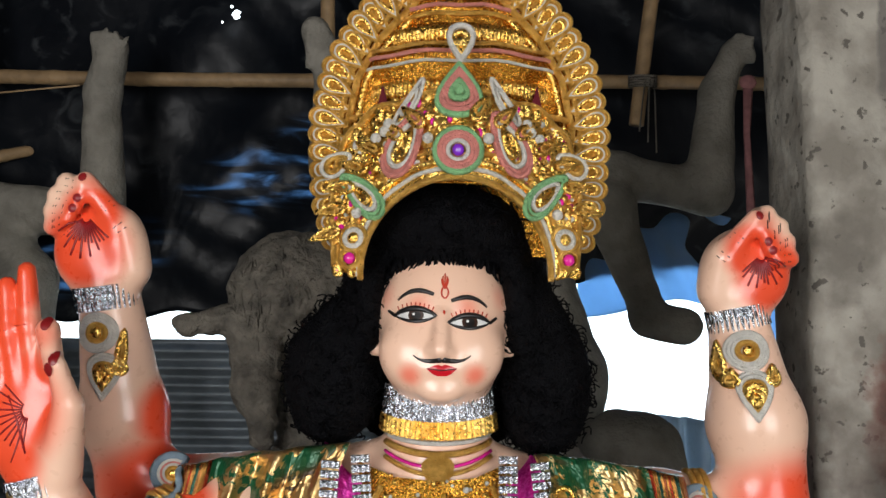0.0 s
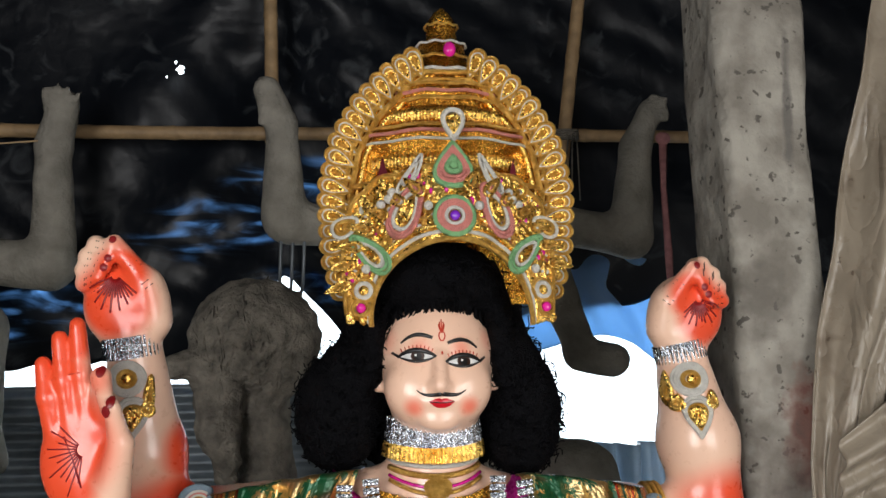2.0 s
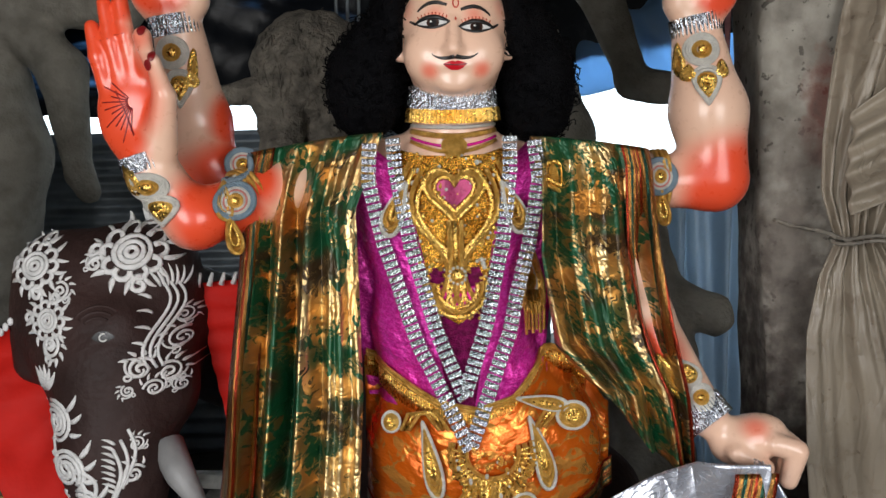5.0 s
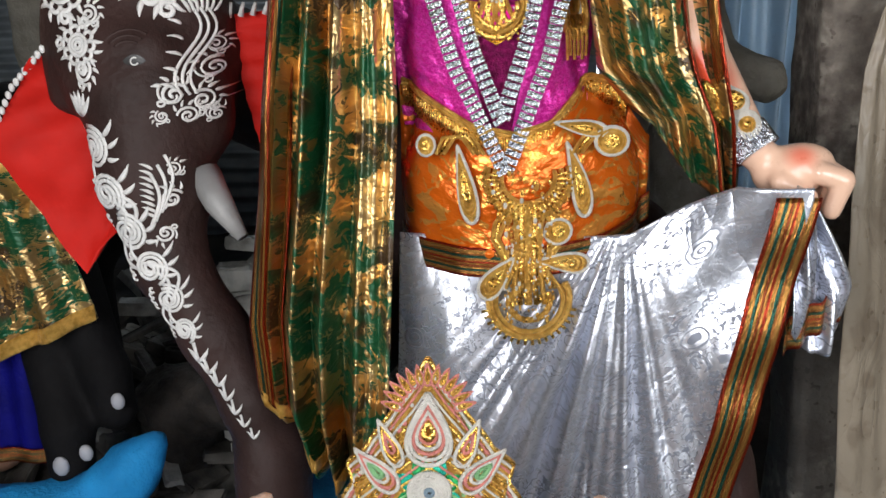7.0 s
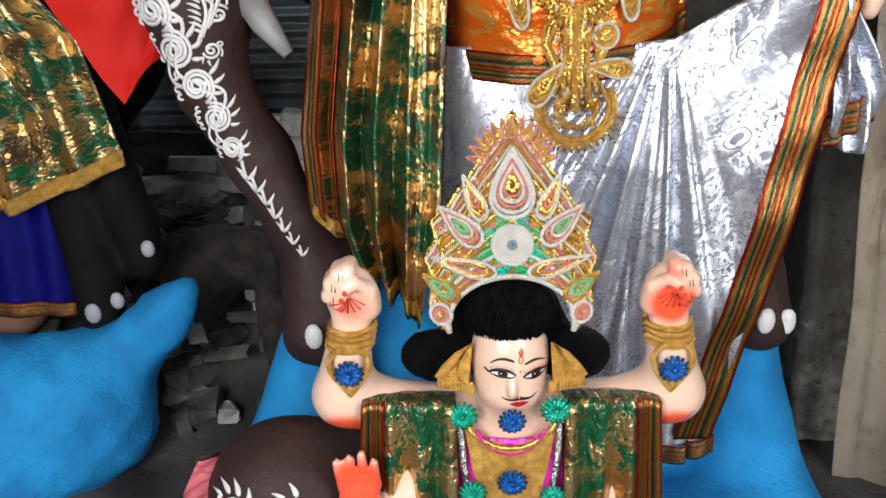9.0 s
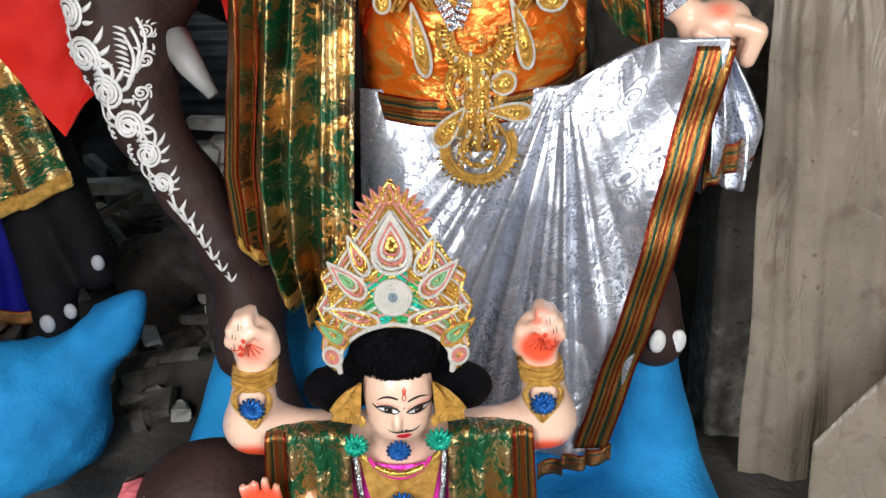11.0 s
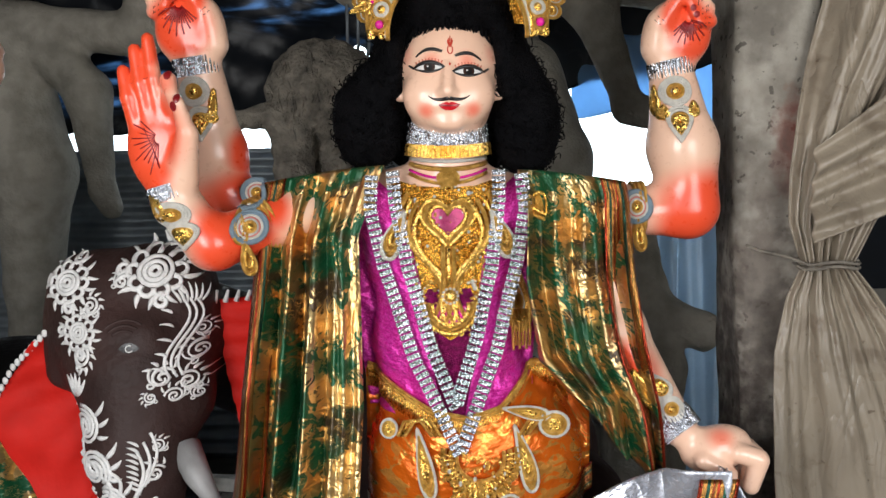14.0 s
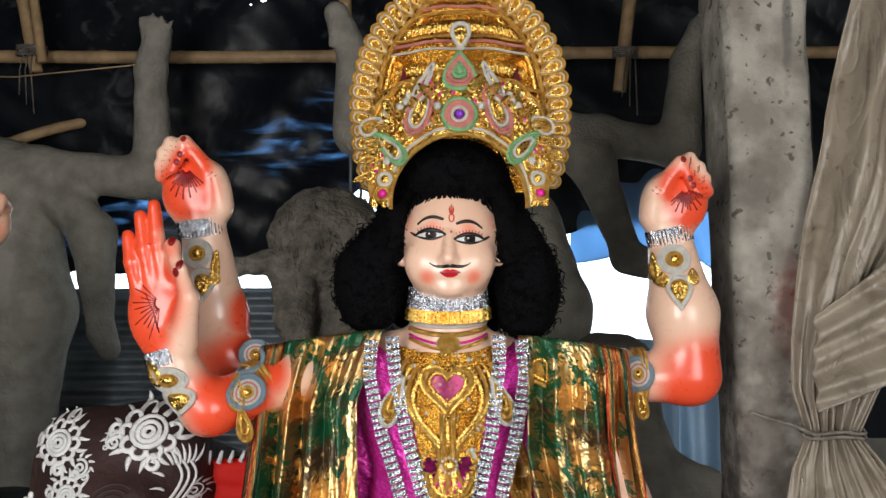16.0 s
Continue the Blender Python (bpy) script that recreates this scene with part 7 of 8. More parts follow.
def elephant():
    f = ELE
    f.oval((-0.885, 1.86, 1.32), (0.240, 0.20, 0.225), 0.05).oval((-1.00, 1.86, 1.435), (0.105, 0.12, 0.10), 0.06).oval((-0.782, 1.84, 1.455), (0.130, 0.13, 0.105), 0.06)
    f.limb((-0.84, 1.74, 1.22), (-0.825, 1.68, 1.02), 0.160, 0.125, 0.08).limb((-0.825, 1.68, 1.02), (-0.795, 1.63, 0.83), 0.120, 0.085, 0.05).limb((-0.795, 1.63, 0.83), (-0.69, 1.585, 0.665), 0.085, 0.080, 0.04)
    f.limb((-0.69, 1.585, 0.665), (-0.60, 1.54, 0.50), 0.080, 0.072, 0.04).limb((-0.60, 1.54, 0.50), (-0.52, 1.47, 0.24), 0.072, 0.055, 0.04).limb((-0.52, 1.47, 0.24), (-0.43, 1.36, 0.02), 0.055, 0.045, 0.04)
    f.oval((-0.715, 1.76, 1.16), (0.07, 0.08, 0.09), 0.06).limb((-0.90, 1.68, 1.345), (-0.79, 1.66, 1.345), 0.03, 0.03, 0.05)
    f.limb((-1.04, 1.80, 1.36), (-1.06, 1.78, 1.22), 0.05, 0.04, 0.04)
    f.oval((0.0, 2.35, 0.78), (0.48, 0.34, 0.40), 0.1).limb((-0.80, 2.02, 1.28), (-0.3, 2.35, 0.98), 0.17, 0.2, 0.1)
    f.limb((0.36, 2.1, 0.7), (0.50, 1.48, 0.38), 0.17, 0.085, 0.08).limb((0.50, 1.48, 0.40), (0.53, 1.42, 0.28), 0.085, 0.08, 0.04)
    f.limb((-0.30, 2.1, 0.55), (-0.55, 1.52, 0.34), 0.13, 0.075, 0.08).limb((-0.56, 1.52, 0.36), (-0.57, 1.45, 0.24), 0.075, 0.075, 0.04)
    f.limb((0.0, 2.3, 0.6), (0.0, 2.3, 0.0), 0.22, 0.2, 0.1)
    g = Geo()
    n, fa = 1.3, 2.1
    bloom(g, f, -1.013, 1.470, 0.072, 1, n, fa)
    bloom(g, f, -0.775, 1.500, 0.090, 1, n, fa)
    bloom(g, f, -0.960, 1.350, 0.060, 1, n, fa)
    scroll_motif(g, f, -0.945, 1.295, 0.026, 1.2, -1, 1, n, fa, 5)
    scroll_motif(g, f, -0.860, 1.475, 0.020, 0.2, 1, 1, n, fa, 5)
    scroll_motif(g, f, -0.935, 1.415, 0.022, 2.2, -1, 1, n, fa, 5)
    for i in range(5):
        leaf(g, f, (-0.968, 1.190), (-1.002 + 0.018 * i, 1.252 - 0.006 * abs(i - 2)), 0.010, 1, n, fa)
    vine(g, f, [(-0.939, 1.120), (-0.905, 1.020), (-0.862, 0.930), (-0.812, 0.850), (-0.772, 0.775), (-0.738, 0.705)], [.052, .054, .050, .044, .038, .031], 1, n, fa)
    for i in range(7):
        t = i / 6
        x, z, w = -0.706 + 0.125 * t, 0.655 - 0.190 * t, 0.024 - 0.010 * t
        leaf(g, f, (x, z - w), (x - w * 1.1, z + w * 0.3), w * 0.28, 1, n, fa)
        leaf(g, f, (x, z - w), (x + w * 1.1, z + w * 0.5), w * 0.28, 1, n, fa)
        stroke(g, f, [(x - w * 0.4, z + w), (x, z - w * 0.9)], w * 0.2, 0.001, 1, flat=0.35, near=n, far=fa)
    # tall scroll beside the eye
    for k in range(3):
        stroke(g, f, [(-0.715 + 0.013 * k + 0.020 * math.sin(5.5 * t + 0.4), 1.425 - 0.19 * t) for t in np.linspace(0, 1, 16)], 0.0050, 0.001, 1, flat=0.35, near=n, far=fa)
    for i in range(7):
        leaf(g, f, (-0.712 + 0.007 * i, 1.415), (-0.738 + 0.014 * i, 1.468 - 0.004 * abs(i - 3)), 0.0055, 1, n, fa)
    for i in range(5):
        leaf(g, f, (-0.730 + 0.006 * math.sin(i), 1.390 - 0.034 * i), (-0.757 + 0.006 * math.sin(i), 1.402 - 0.034 * i), 0.0055, 1, n, fa)
    for x, z, r, a, s in ((-0.738, 1.240, .026, 0.3, 1), (-0.688, 1.220, .024, 2.2, -1), (-0.672, 1.290, .024, 1.0, 1), (-0.715, 1.190, .020, 3.0, -1), (-0.672, 1.340, .018, 1.8, -1), (-0.665, 1.185, .016, 0.4, 1), (-0.762, 1.195, .014, 2.0, 1)):
        scroll_motif(g, f, x, z, r, a, s, 1, n, fa, 4)
    # comb and curl under the cheek
    for k in range(3):
        stroke(g, f, [(-0.790 + 0.014 * k + 0.016 * math.sin(4 * t), 1.070 - 0.13 * t + 0.02 * k) for t in np.linspace(0, 1, 12)], 0.0048, 0.001, 1, flat=0.35, near=n, far=fa)
    for i in range(9):
        leaf(g, f, (-0.785, 1.080 - 0.014 * i), (-0.815, 1.094 - 0.014 * i), 0.0045, 1, n, fa)
    scroll_motif(g, f, -0.750, 1.010, .022, 0.4, 1, 1, n, fa, 3)
    scroll_motif(g, f, -0.745, 1.075, .016, 2.4, -1, 1, n, fa, 3)
    scroll_motif(g, f, -0.772, 0.930, .020, 3.4, 1, 1, n, fa, 2)
    # eye
    patch(g, f, almond(-0.815, 1.318, .026, .014), 0.001, 3, near=n, far=fa)
    stroke(g, f, arc(-0.813, 1.318, .009, .008, 60, 330, 10), 0.002, 0.003, 1, near=n, far=fa)
    for k in range(3):
        stroke(g, f, arc(-0.83, 1.335, .035 + .014 * k, .025 + .012 * k, 50, 150, 10), 0.004, -0.001, 0, near=n, far=fa)
    # ears with a row of white dots
    inn, out = [(-1.06, 1.32), (-1.01, 1.10), (-0.96, 0.88)], [(-1.115, 1.315), (-1.185, 1.22), (-1.255, 1.105), (-1.17, 0.93), (-1.055, 0.765), (-1.0, 0.85)]
    ear_sheet(g, inn, out, 1.80, 1.74, 2)
    for t in np.linspace(0, 1, 15):
        x, z = np.interp(t, [0, .5, 1], [-1.085, -1.175, -1.255]), np.interp(t, [0, .5, 1], [1.335, 1.245, 1.115])
        g.ball((x, 1.738, z), (.0085, .006, .011), 1, 6, 4)
    inn, out = [(-0.655, 1.40), (-0.64, 1.22), (-0.60, 1.02)], [(-0.42, 1.42), (-0.38, 1.25), (-0.45, 0.95)]
    ear_sheet(g, inn, out, 1.86, 1.84, 2)
    for i in range(8):
        g.tube([(-0.655 + 0.03 * i, 1.835, 1.395 + 0.002 * i), (-0.645 + 0.03 * i, 1.832, 1.43)], [.008, .004], 5, mi=1)
    # tusks and toenails
    for x, y in ((-0.700, 1.66), (-0.93, 1.62)):
        if x > -0.8:
            g.tube([(x, y, 1.045), (x + 0.045, y - 0.05, 0.985), (x + 0.105, y - 0.09, 0.915)], [.040, .034, .015], 12, mi=4)
    for x, y, z in ((0.515, 1.335, 0.315), (0.575, 1.36, 0.30), (-0.555, 1.37, 0.275), (-0.50, 1.40, 0.27)):
        g.ball((x, y, z), (.022, .012, .034), 1, 10, 6)
    IVORY = mat("grey_ivory_paint", (0.30, 0.295, 0.29), 0.5, 0, 0.3, 9, 0.2, 60)
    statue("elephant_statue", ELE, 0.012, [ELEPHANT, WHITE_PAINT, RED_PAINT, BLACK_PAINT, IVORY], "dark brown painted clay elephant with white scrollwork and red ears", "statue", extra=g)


elephant()

# ---- blue bases ----
f = Form()
f.oval((-0.05, 1.80, -0.10), (0.70, 0.40, 0.38), 0.1).limb((0.50, 1.55, 0.17), (0.60, 1.50, -0.35), 0.12, 0.16, 0.1).limb((-0.58, 1.55, 0.14), (-0.70, 1.48, -0.35), 0.10, 0.16, 0.1)
f.limb((-0.65, 1.30, -0.32), (0.60, 1.30, -0.32), 0.16, 0.16, 0.15)
statue("statue_base", f, 0.02, [BLUE_PAINT], "rounded clay mound base painted bright sky blue", "base", 0.004, 9)
f = Form()
f.limb((-1.03, 1.92, 0.150), (-1.10, 1.90, 0.08), 0.050, 0.065, 0.05).limb((-1.10, 1.90, 0.06), (-1.40, 1.85, -0.20), 0.075, 0.18, 0.08).limb((-1.40, 1.80, -0.15), (-2.0, 1.75, -0.2), 0.20, 0.3, 0.1).limb((-1.28, 1.80, -0.25), (-1.9, 1.6, -0.40), 0.14, 0.3, 0.1)
statue("statue_base", f, 0.02, [BLUE_PAINT], "sky blue painted clay base under the neighbouring idol", "base", 0.010, 26)

# ---- neighbouring idol ----


def neighbour():
    f = Form()
    f.limb((-1.75, 2.15, 1.65), (-1.75, 2.15, 0.9), 0.17, 0.2, 0.06).limb((-1.65, 2.12, 1.70), (-1.47, 2.05, 1.72), 0.07, 0.06, 0.04).limb((-1.46, 2.05, 1.72), (-1.40, 2.0, 1.96), 0.06, 0.05, 0.03)
    f.oval((-1.345, 2.0, 2.055), (0.07, 0.05, 0.075), 0.03).limb((-1.75, 2.15, 1.7), (-1.75, 2.15, 1.9), 0.08, 0.08, 0.04).oval((-1.75, 2.13, 2.0), (0.12, 0.12, 0.15), 0.03)
    for i in range(4):
        f.limb((-1.37 + 0.028 * i, 2.0, 2.10), (-1.37 + 0.03 * i, 1.955, 2.125), 0.018, 0.018, 0.008).limb((-1.37 + 0.03 * i, 1.955, 2.125), (-1.375 + 0.03 * i, 1.94, 2.08), 0.017, 0.015, 0.005)
    f.limb((-1.75, 2.3, 0.9), (-1.75, 2.3, -0.05), 0.14, 0.12, 0.05)
    statue("deity_idol", f, 0.014, [skin("painted_skin_shaded", (0.72, 0.40, 0.27), (0.80, 0.12, 0.05), [(-1.33, 1.94, 2.03, 0.06)])], "painted clay idol standing next in the row", "statue")
    t = thing("shawl", (-1.5, 2.0, 0.4), "green and gold brocade shawl on the neighbouring idol", "shawl")

    def fn(u, v):
        z0 = np.interp(u, [0, 1], [1.35, 1.04])
        z1 = np.interp(u, [0, 0.6, 1], [0.42, 0.40, 0.53])
        z = z0 + (z1 - z0) * v
        xr = np.interp(z, [0.4, 0.53, 0.9, 1.05, 1.4], [-1.20, -1.175, -1.25, -1.37, -1.5])
        return -1.95 + (xr + 1.95) * u, 2.0 - 0.05 * np.sin(3 * u) + 0.022 * np.sin(26 * u + 3 * z) + 0.01 * np.sin(50 * u), z
    cloth("hanging_end", fn, 80, 60, GREEN_GOLD, t, uv=(1.6, 2))

    def hb(u, v):
        x, y, z = fn(v, np.full_like(u, 0.985))
        return x, y - 0.01, z + 0.05 * u - 0.01
    cloth("hem", hb, 5, 40, GOLD_BEAD, t)
    t = thing("skirt", (-1.6, 2.05, 0.0), "deep navy blue skirt with a gold striped border", "skirt")

    def fs(u, v):
        x = -2.0 + (0.69 - 0.03 * v) * u
        return x, 2.06 + 0.02 * np.sin(30 * u), 0.55 - 0.53 * v
    cloth("cloth", fs, 50, 20, NAVY, t)

    def fb(u, v):
        return -1.355 + 0.055 * u + 0.01 * np.sin(5 * v) - 0.0 * v, 2.03 + 0.006 * np.sin(12 * v), 0.50 - 0.50 * v
    cloth("striped_border", fb, 6, 30, BORDER, t)

    def fc(u, v):
        return -2.0 + 0.69 * v, 2.035 + 0.008 * np.sin(30 * v), 0.02 + 0.05 * u
    cloth("hem_border", fc, 5, 30, BORDER, t)
    f = Form()
    f.limb((-1.42, 2.25, 0.75), (-1.20, 2.05, 0.33), 0.12, 0.07, 0.05).limb((-1.20, 2.05, 0.33), (-1.17, 2.02, 0.22), 0.07, 0.065, 0.03).limb((-1.45, 2.2, 0.6), (-1.31, 1.98, 0.18), 0.10, 0.075, 0.04).limb((-1.31, 1.98, 0.18), (-1.30, 1.95, 0.07), 0.075, 0.07, 0.03)
    f.oval((-1.6, 2.6, 0.8), (0.4, 0.4, 0.35), 0.1).limb((-1.6, 2.6, 0.6), (-1.6, 2.6, -0.1), 0.2, 0.2, 0.1)
    g = Geo()
    for x, y, z, r in ((-1.135, 1.965, 0.275, .022), (-1.30, 1.885, 0.10, .026), (-1.235, 1.92, 0.125, .022), (-1.18, 1.955, 0.20, .0)):
        if r:
            g.ball((x, y, z), (r, .015, r * 1.25), 1, 10, 6)
    statue("elephant_statue", f, 0.016, [mat("black_clay_paint", (0.007, 0.0065, 0.007), 0.75, 0, 0.3, 8, 0.4, 50, spec=0.12), mat("grey_nail_paint", (0.42, 0.42, 0.45), 0.6, 0, 0.2)], "black painted clay elephant feet with pale nails on a blue base", "statue", extra=g)


neighbour()

# ---- small idol in front ----
SM = Form()


def small_idol():
    f, cx = SM, -0.122
    f.oval((cx, 0.875, 0.490), (0.070, 0.070, 0.095), 0.02).oval((cx, 0.845, 0.435), (0.052, 0.042, 0.035), 0.03).limb((cx, 0.806, 0.485), (cx, 0.795, 0.455), 0.006, 0.009, 0.008)
    f.limb((cx, 0.88, 0.43), (cx, 0.90, 0.33), 0.05, 0.06, 0.03).oval((cx, 0.93, 0.20), (0.16, 0.10, 0.20), 0.05).oval((cx, 0.93, -0.05), (0.17, 0.13, 0.2), 0.05)
    f.limb((cx - 0.17, 0.92, 0.34), (cx + 0.17, 0.92, 0.34), 0.055, 0.055, 0.04)
    for s in (-1, 1):
        f.limb((cx + s * 0.17, 0.92, 0.34), (cx + s * 0.30, 0.90, 0.395), 0.052, 0.055, 0.03).limb((cx + s * 0.305, 0.90, 0.40), (cx + s * 0.283, 0.88, 0.55), 0.057, 0.034, 0.03)
        q = cx + s * 0.278
        f.oval((q, 0.875, 0.612), (0.048, 0.032, 0.054), 0.025, -8 * s)
        for i, (dx, dz) in enumerate(((0.002, 0.060), (0.020, 0.052), (0.033, 0.034), (0.037, 0.012))):
            f.limb((q + s * dx, 0.885, 0.608 + dz), (q + s * dx, 0.853, 0.608 + dz), 0.0150, 0.0145, 0.004).limb((q + s * dx, 0.853, 0.608 + dz), (q + s * (dx * 0.5 - 0.004), 0.832, 0.600 + dz * 0.72), 0.0125, 0.0095, 0.003)
        f.limb((q - s * 0.030, 0.87, 0.590), (q - s * 0.032, 0.855, 0.628), 0.022, 0.017, 0.012).limb((q - s * 0.032, 0.855, 0.628), (q - s * 0.012, 0.836, 0.652), 0.014, 0.0105, 0.004)
    f.limb((cx - 0.15, 0.88, 0.25), (cx - 0.27, 0.80, 0.16), 0.045, 0.04, 0.03).oval((cx - 0.275, 0.79, 0.235), (0.04, 0.02, 0.055), 0.02)
    for i in range(4):
        f.limb((cx - 0.305 + 0.02 * i, 0.79, 0.27), (cx - 0.312 + 0.022 * i, 0.785, 0.325 + 0.008 * (i % 3)), 0.011, 0.009, 0.004)
    f.limb((cx + 0.16, 0.90, 0.28), (cx + 0.24, 0.84, 0.08), 0.045, 0.035, 0.03).limb((cx, 0.95, -0.1), (cx, 0.97, GROUND), 0.2, 0.22, 0.08)
    g = Geo()
    face(g, f, cx + 0.012, 0.484, 0.64, 0.72, 0.95)
    for s in (-1, 1):
        for i in range(7):
            a = radians(200 + 22 * i)
            stroke(g, f, [(cx + s * 0.281 + math.cos(a) * r, 0.622 + math.sin(a) * r) for r in np.linspace(0.004, 0.032, 5)], 0.0014, 0.0004, 5, near=0.75, far=0.95)
    for s in (-1, 1):
        q = cx + s * 0.278
        for dx, dz in ((0.020, 0.052), (0.033, 0.034), (0.037, 0.012)):
            patch(g, f, oval2(q + s * (dx * 0.5 - 0.004), 0.600 + dz * 0.72, 0.0045, 0.0055, 8), 0.0015, 5, 1, 0.75, 0.95)
            for k in (0, 0.006):
                stroke(g, f, [(q + s * (dx - 0.004 - k), 0.602 + dz), (q + s * (dx - 0.004 - k), 0.614 + dz)], 0.0008, 0.0003, 2, near=0.75, far=0.95)
    red = [(cx - 0.278, 0.840, 0.600, .046), (cx + 0.278, 0.840, 0.600, .050), (cx + 0.275, 0.835, 0.665, .032), (cx - 0.275, 0.76, 0.28, .075), (cx - 0.30, 0.86, 0.35, .05), (cx + 0.30, 0.86, 0.35, .05)]
    statue("small_deity_idol", f, 0.007, [skin("painted_skin_pale", (0.84, 0.56, 0.42), (0.86, 0.10, 0.04), red), WHITE_PAINT, BLACK_PAINT, BROWN_PAINT, LIP_PAINT, VERMILION], "small pale painted idol with raised fists", "statue", extra=g)
    # wig
    h = Form()
    h.oval((cx, 0.905, 0.572), (0.084, 0.084, 0.070), 0.02).oval((cx - 0.125, 0.93, 0.46), (0.075, 0.05, 0.05), 0.03).oval((cx + 0.122, 0.93, 0.46), (0.07, 0.05, 0.052), 0.03).oval((cx, 0.965, 0.50), (0.11, 0.05, 0.12), 0.03)
    V, F = h.skinned(0.008, 0.003, 120)
    g = Geo()
    g.add(V, F)
    w = thing("wig", (cx, 0.93, 0.42), "black bobbed wig on the small idol", "wig")
    part("hair_mass", g, HAIR, w)
    rnd = random.Random(11)
    g = Geo()
    for i in range(420):
        a, b = rnd.uniform(-1.25, 1.25), rnd.uniform(0.05, 1.2)
        p0 = Vector((cx + 0.083 * math.sin(a) * math.cos(b), 0.905 - 0.083 * math.cos(a) * math.cos(b), 0.572 + 0.07 * math.sin(b)))
        p1 = Vector((cx + 0.086 * math.sin(a) * 1.02, 0.905 - 0.086 * math.cos(a), 0.555 - 0.012 * rnd.random()))
        g.tube([p0, p0.lerp(p1, 0.5) * 1.0 + Vector((0, -0.006, 0.008)), p1], [.002, .0024, .001], 4)
    tagged(part("hair", g, HAIR, w), kind="stuff")
    # crown
    t = thing("crown", (cx, 0.85, 0.56), "white and gold beaded fan crown with a green rosette", "crown")
    right = [(0.122, 0.560), (0.142, 0.60), (0.132, 0.645), (0.150, 0.680), (0.128, 0.715), (0.138, 0.745), (0.105, 0.775), (0.092, 0.80), (0.065, 0.835), (0.05, 0.86), (0.028, 0.89), (0.0, 0.935)]
    outl = [(-x, z) for x, z in right] + [(x, z) for x, z in right[::-1][1:]]
    sf = Surf(lambda x, z: 0.835 + 1.6 * (x - cx) ** 2 + 0.18 * (z - 0.6))

    def fp(u, v):
        a = np.pi * (1.05 - 1.10 * u)
        ix, iz = 0.108 * np.cos(a), 0.565 + 0.085 * np.sin(a)
        k = np.linspace(0, 1, len(outl))
        ox, oz = np.interp(u, k, [p[0] for p in outl]), np.interp(u, k, [p[1] for p in outl])
        x, z = cx + ix + (ox - ix) * v, iz + (oz - iz) * v
        return x, sf.front(x, z), z
    cloth("fan_plate", fp, 90, 16, GOLD_BEAD, t, thick=0.006)
    for v, m, r in ((0.36, GOLD, .003), (0.42, PINK_BEAD, .0025), (0.49, GOLD, .003), (0.55, WHITE_BEAD, .0022), (0.62, GOLD, .003), (0.68, GOLD_BEAD, .003), (0.74, GOLD, .003), (0.80, WHITE_BEAD, .0024), (0.87, PINK_BEAD, .0025), (0.03, WHITE_BEAD, .005), (0.12, PINK_BEAD, .004), (0.2, WHITE_BEAD, .004), (0.27, GREEN_BEAD, .003), (0.985, GOLD, .004), (0.93, WHITE_BEAD, .003)):
        u = np.linspace(0, 1, 90)
        x, y, z = fp(u, np.full(90, v))
        g = Geo()
        g.tube(np.stack([x, y - 0.006, z], -1), r, 5)
        part("plate_cord", g, m, t)
    specs = [("beaded_disc", oval2(cx, 0.712, .033, .033, 22), [(1, 1, .0042), (.84, 1, .004), (.68, 1, .004), (.52, 1, .004), (.36, 1, .0036), (.18, 4, .004)], 4),
             ("drop_medallion", drop(cx, 0.815, .040, .058), [(1, 1, .0042), (.84, 1, .0038), (.68, 2, .0036), (.54, 1, .0036), (.38, 2, .003), (.22, 7, .006)], 0)]
    for s in (-1, 1):
        specs += [("leaf", drop(cx + s * 0.088, 0.742, .022, .045, -s * 50), [(1, 1, .0036), (.78, 2, .003), (.55, 1, .003), (.3, 3, .005)], 0), ("leaf", drop(cx + s * 0.082, 0.672, .016, .055, -s * 80), [(1, 1, .0034), (.72, 7, .003), (.45, 2, .003)], 0),
                  ("leaf", drop(cx + s * 0.065, 0.79, .016, .04, -s * 25), [(1, 1, .0032), (.7, 7, .003), (.42, 2, .003)], 0), ("leaf", drop(cx + s * 0.122, 0.632, .018, .035, -s * 60), [(1, 0, .004), (.6, 3, .005)], 0),
                  ("rosette", oval2(cx + s * 0.122, 0.585, .018, .018, 14), [(1, 1, .004), (.6, 2, .005)], 0)]
    for nm, o, rows, fill in specs:
        part(nm, nested(sf, o, rows, 0.010, fill=fill), JEWEL, t)
    for i in range(8):
        a = 45 * i + 22
        g = Geo()
        patch(g, sf, drop(cx + 0.045 * math.cos(radians(a)), 0.712 + 0.045 * math.sin(radians(a)), .016, .018, a - 90, n=12), 0.007, 0, 2)
        part("petal", g, TEAL_FOIL if i % 2 else mat_green, t)
    for i in range(13):
        a = 90 + (i - 6) * 13
        g = nested(sf, drop(cx + 0.060 * math.cos(radians(a)), 0.838 + 0.066 * math.sin(radians(a)), .007, .018, a - 90, n=12), [(1, 2, .0022), (.6, 0, .0025)], 0.008, fill=7)
        part("flame", g, JEWEL, t)
    rq = random.Random(31)
    g = Geo()
    for i in range(240):
        x, y, z = fp(np.array([rq.random()]), np.array([rq.uniform(0.3, 0.98)]))
        r = rq.choice((.003, .004, .005))
        g.ball((x[0], y[0] - 0.005, z[0]), (r, .003, r), rq.choice((7, 7, 1, 1, 2, 3)), 6, 4)
    tagged(part("sequin_sheet", g, JEWEL, t), kind="stuff")
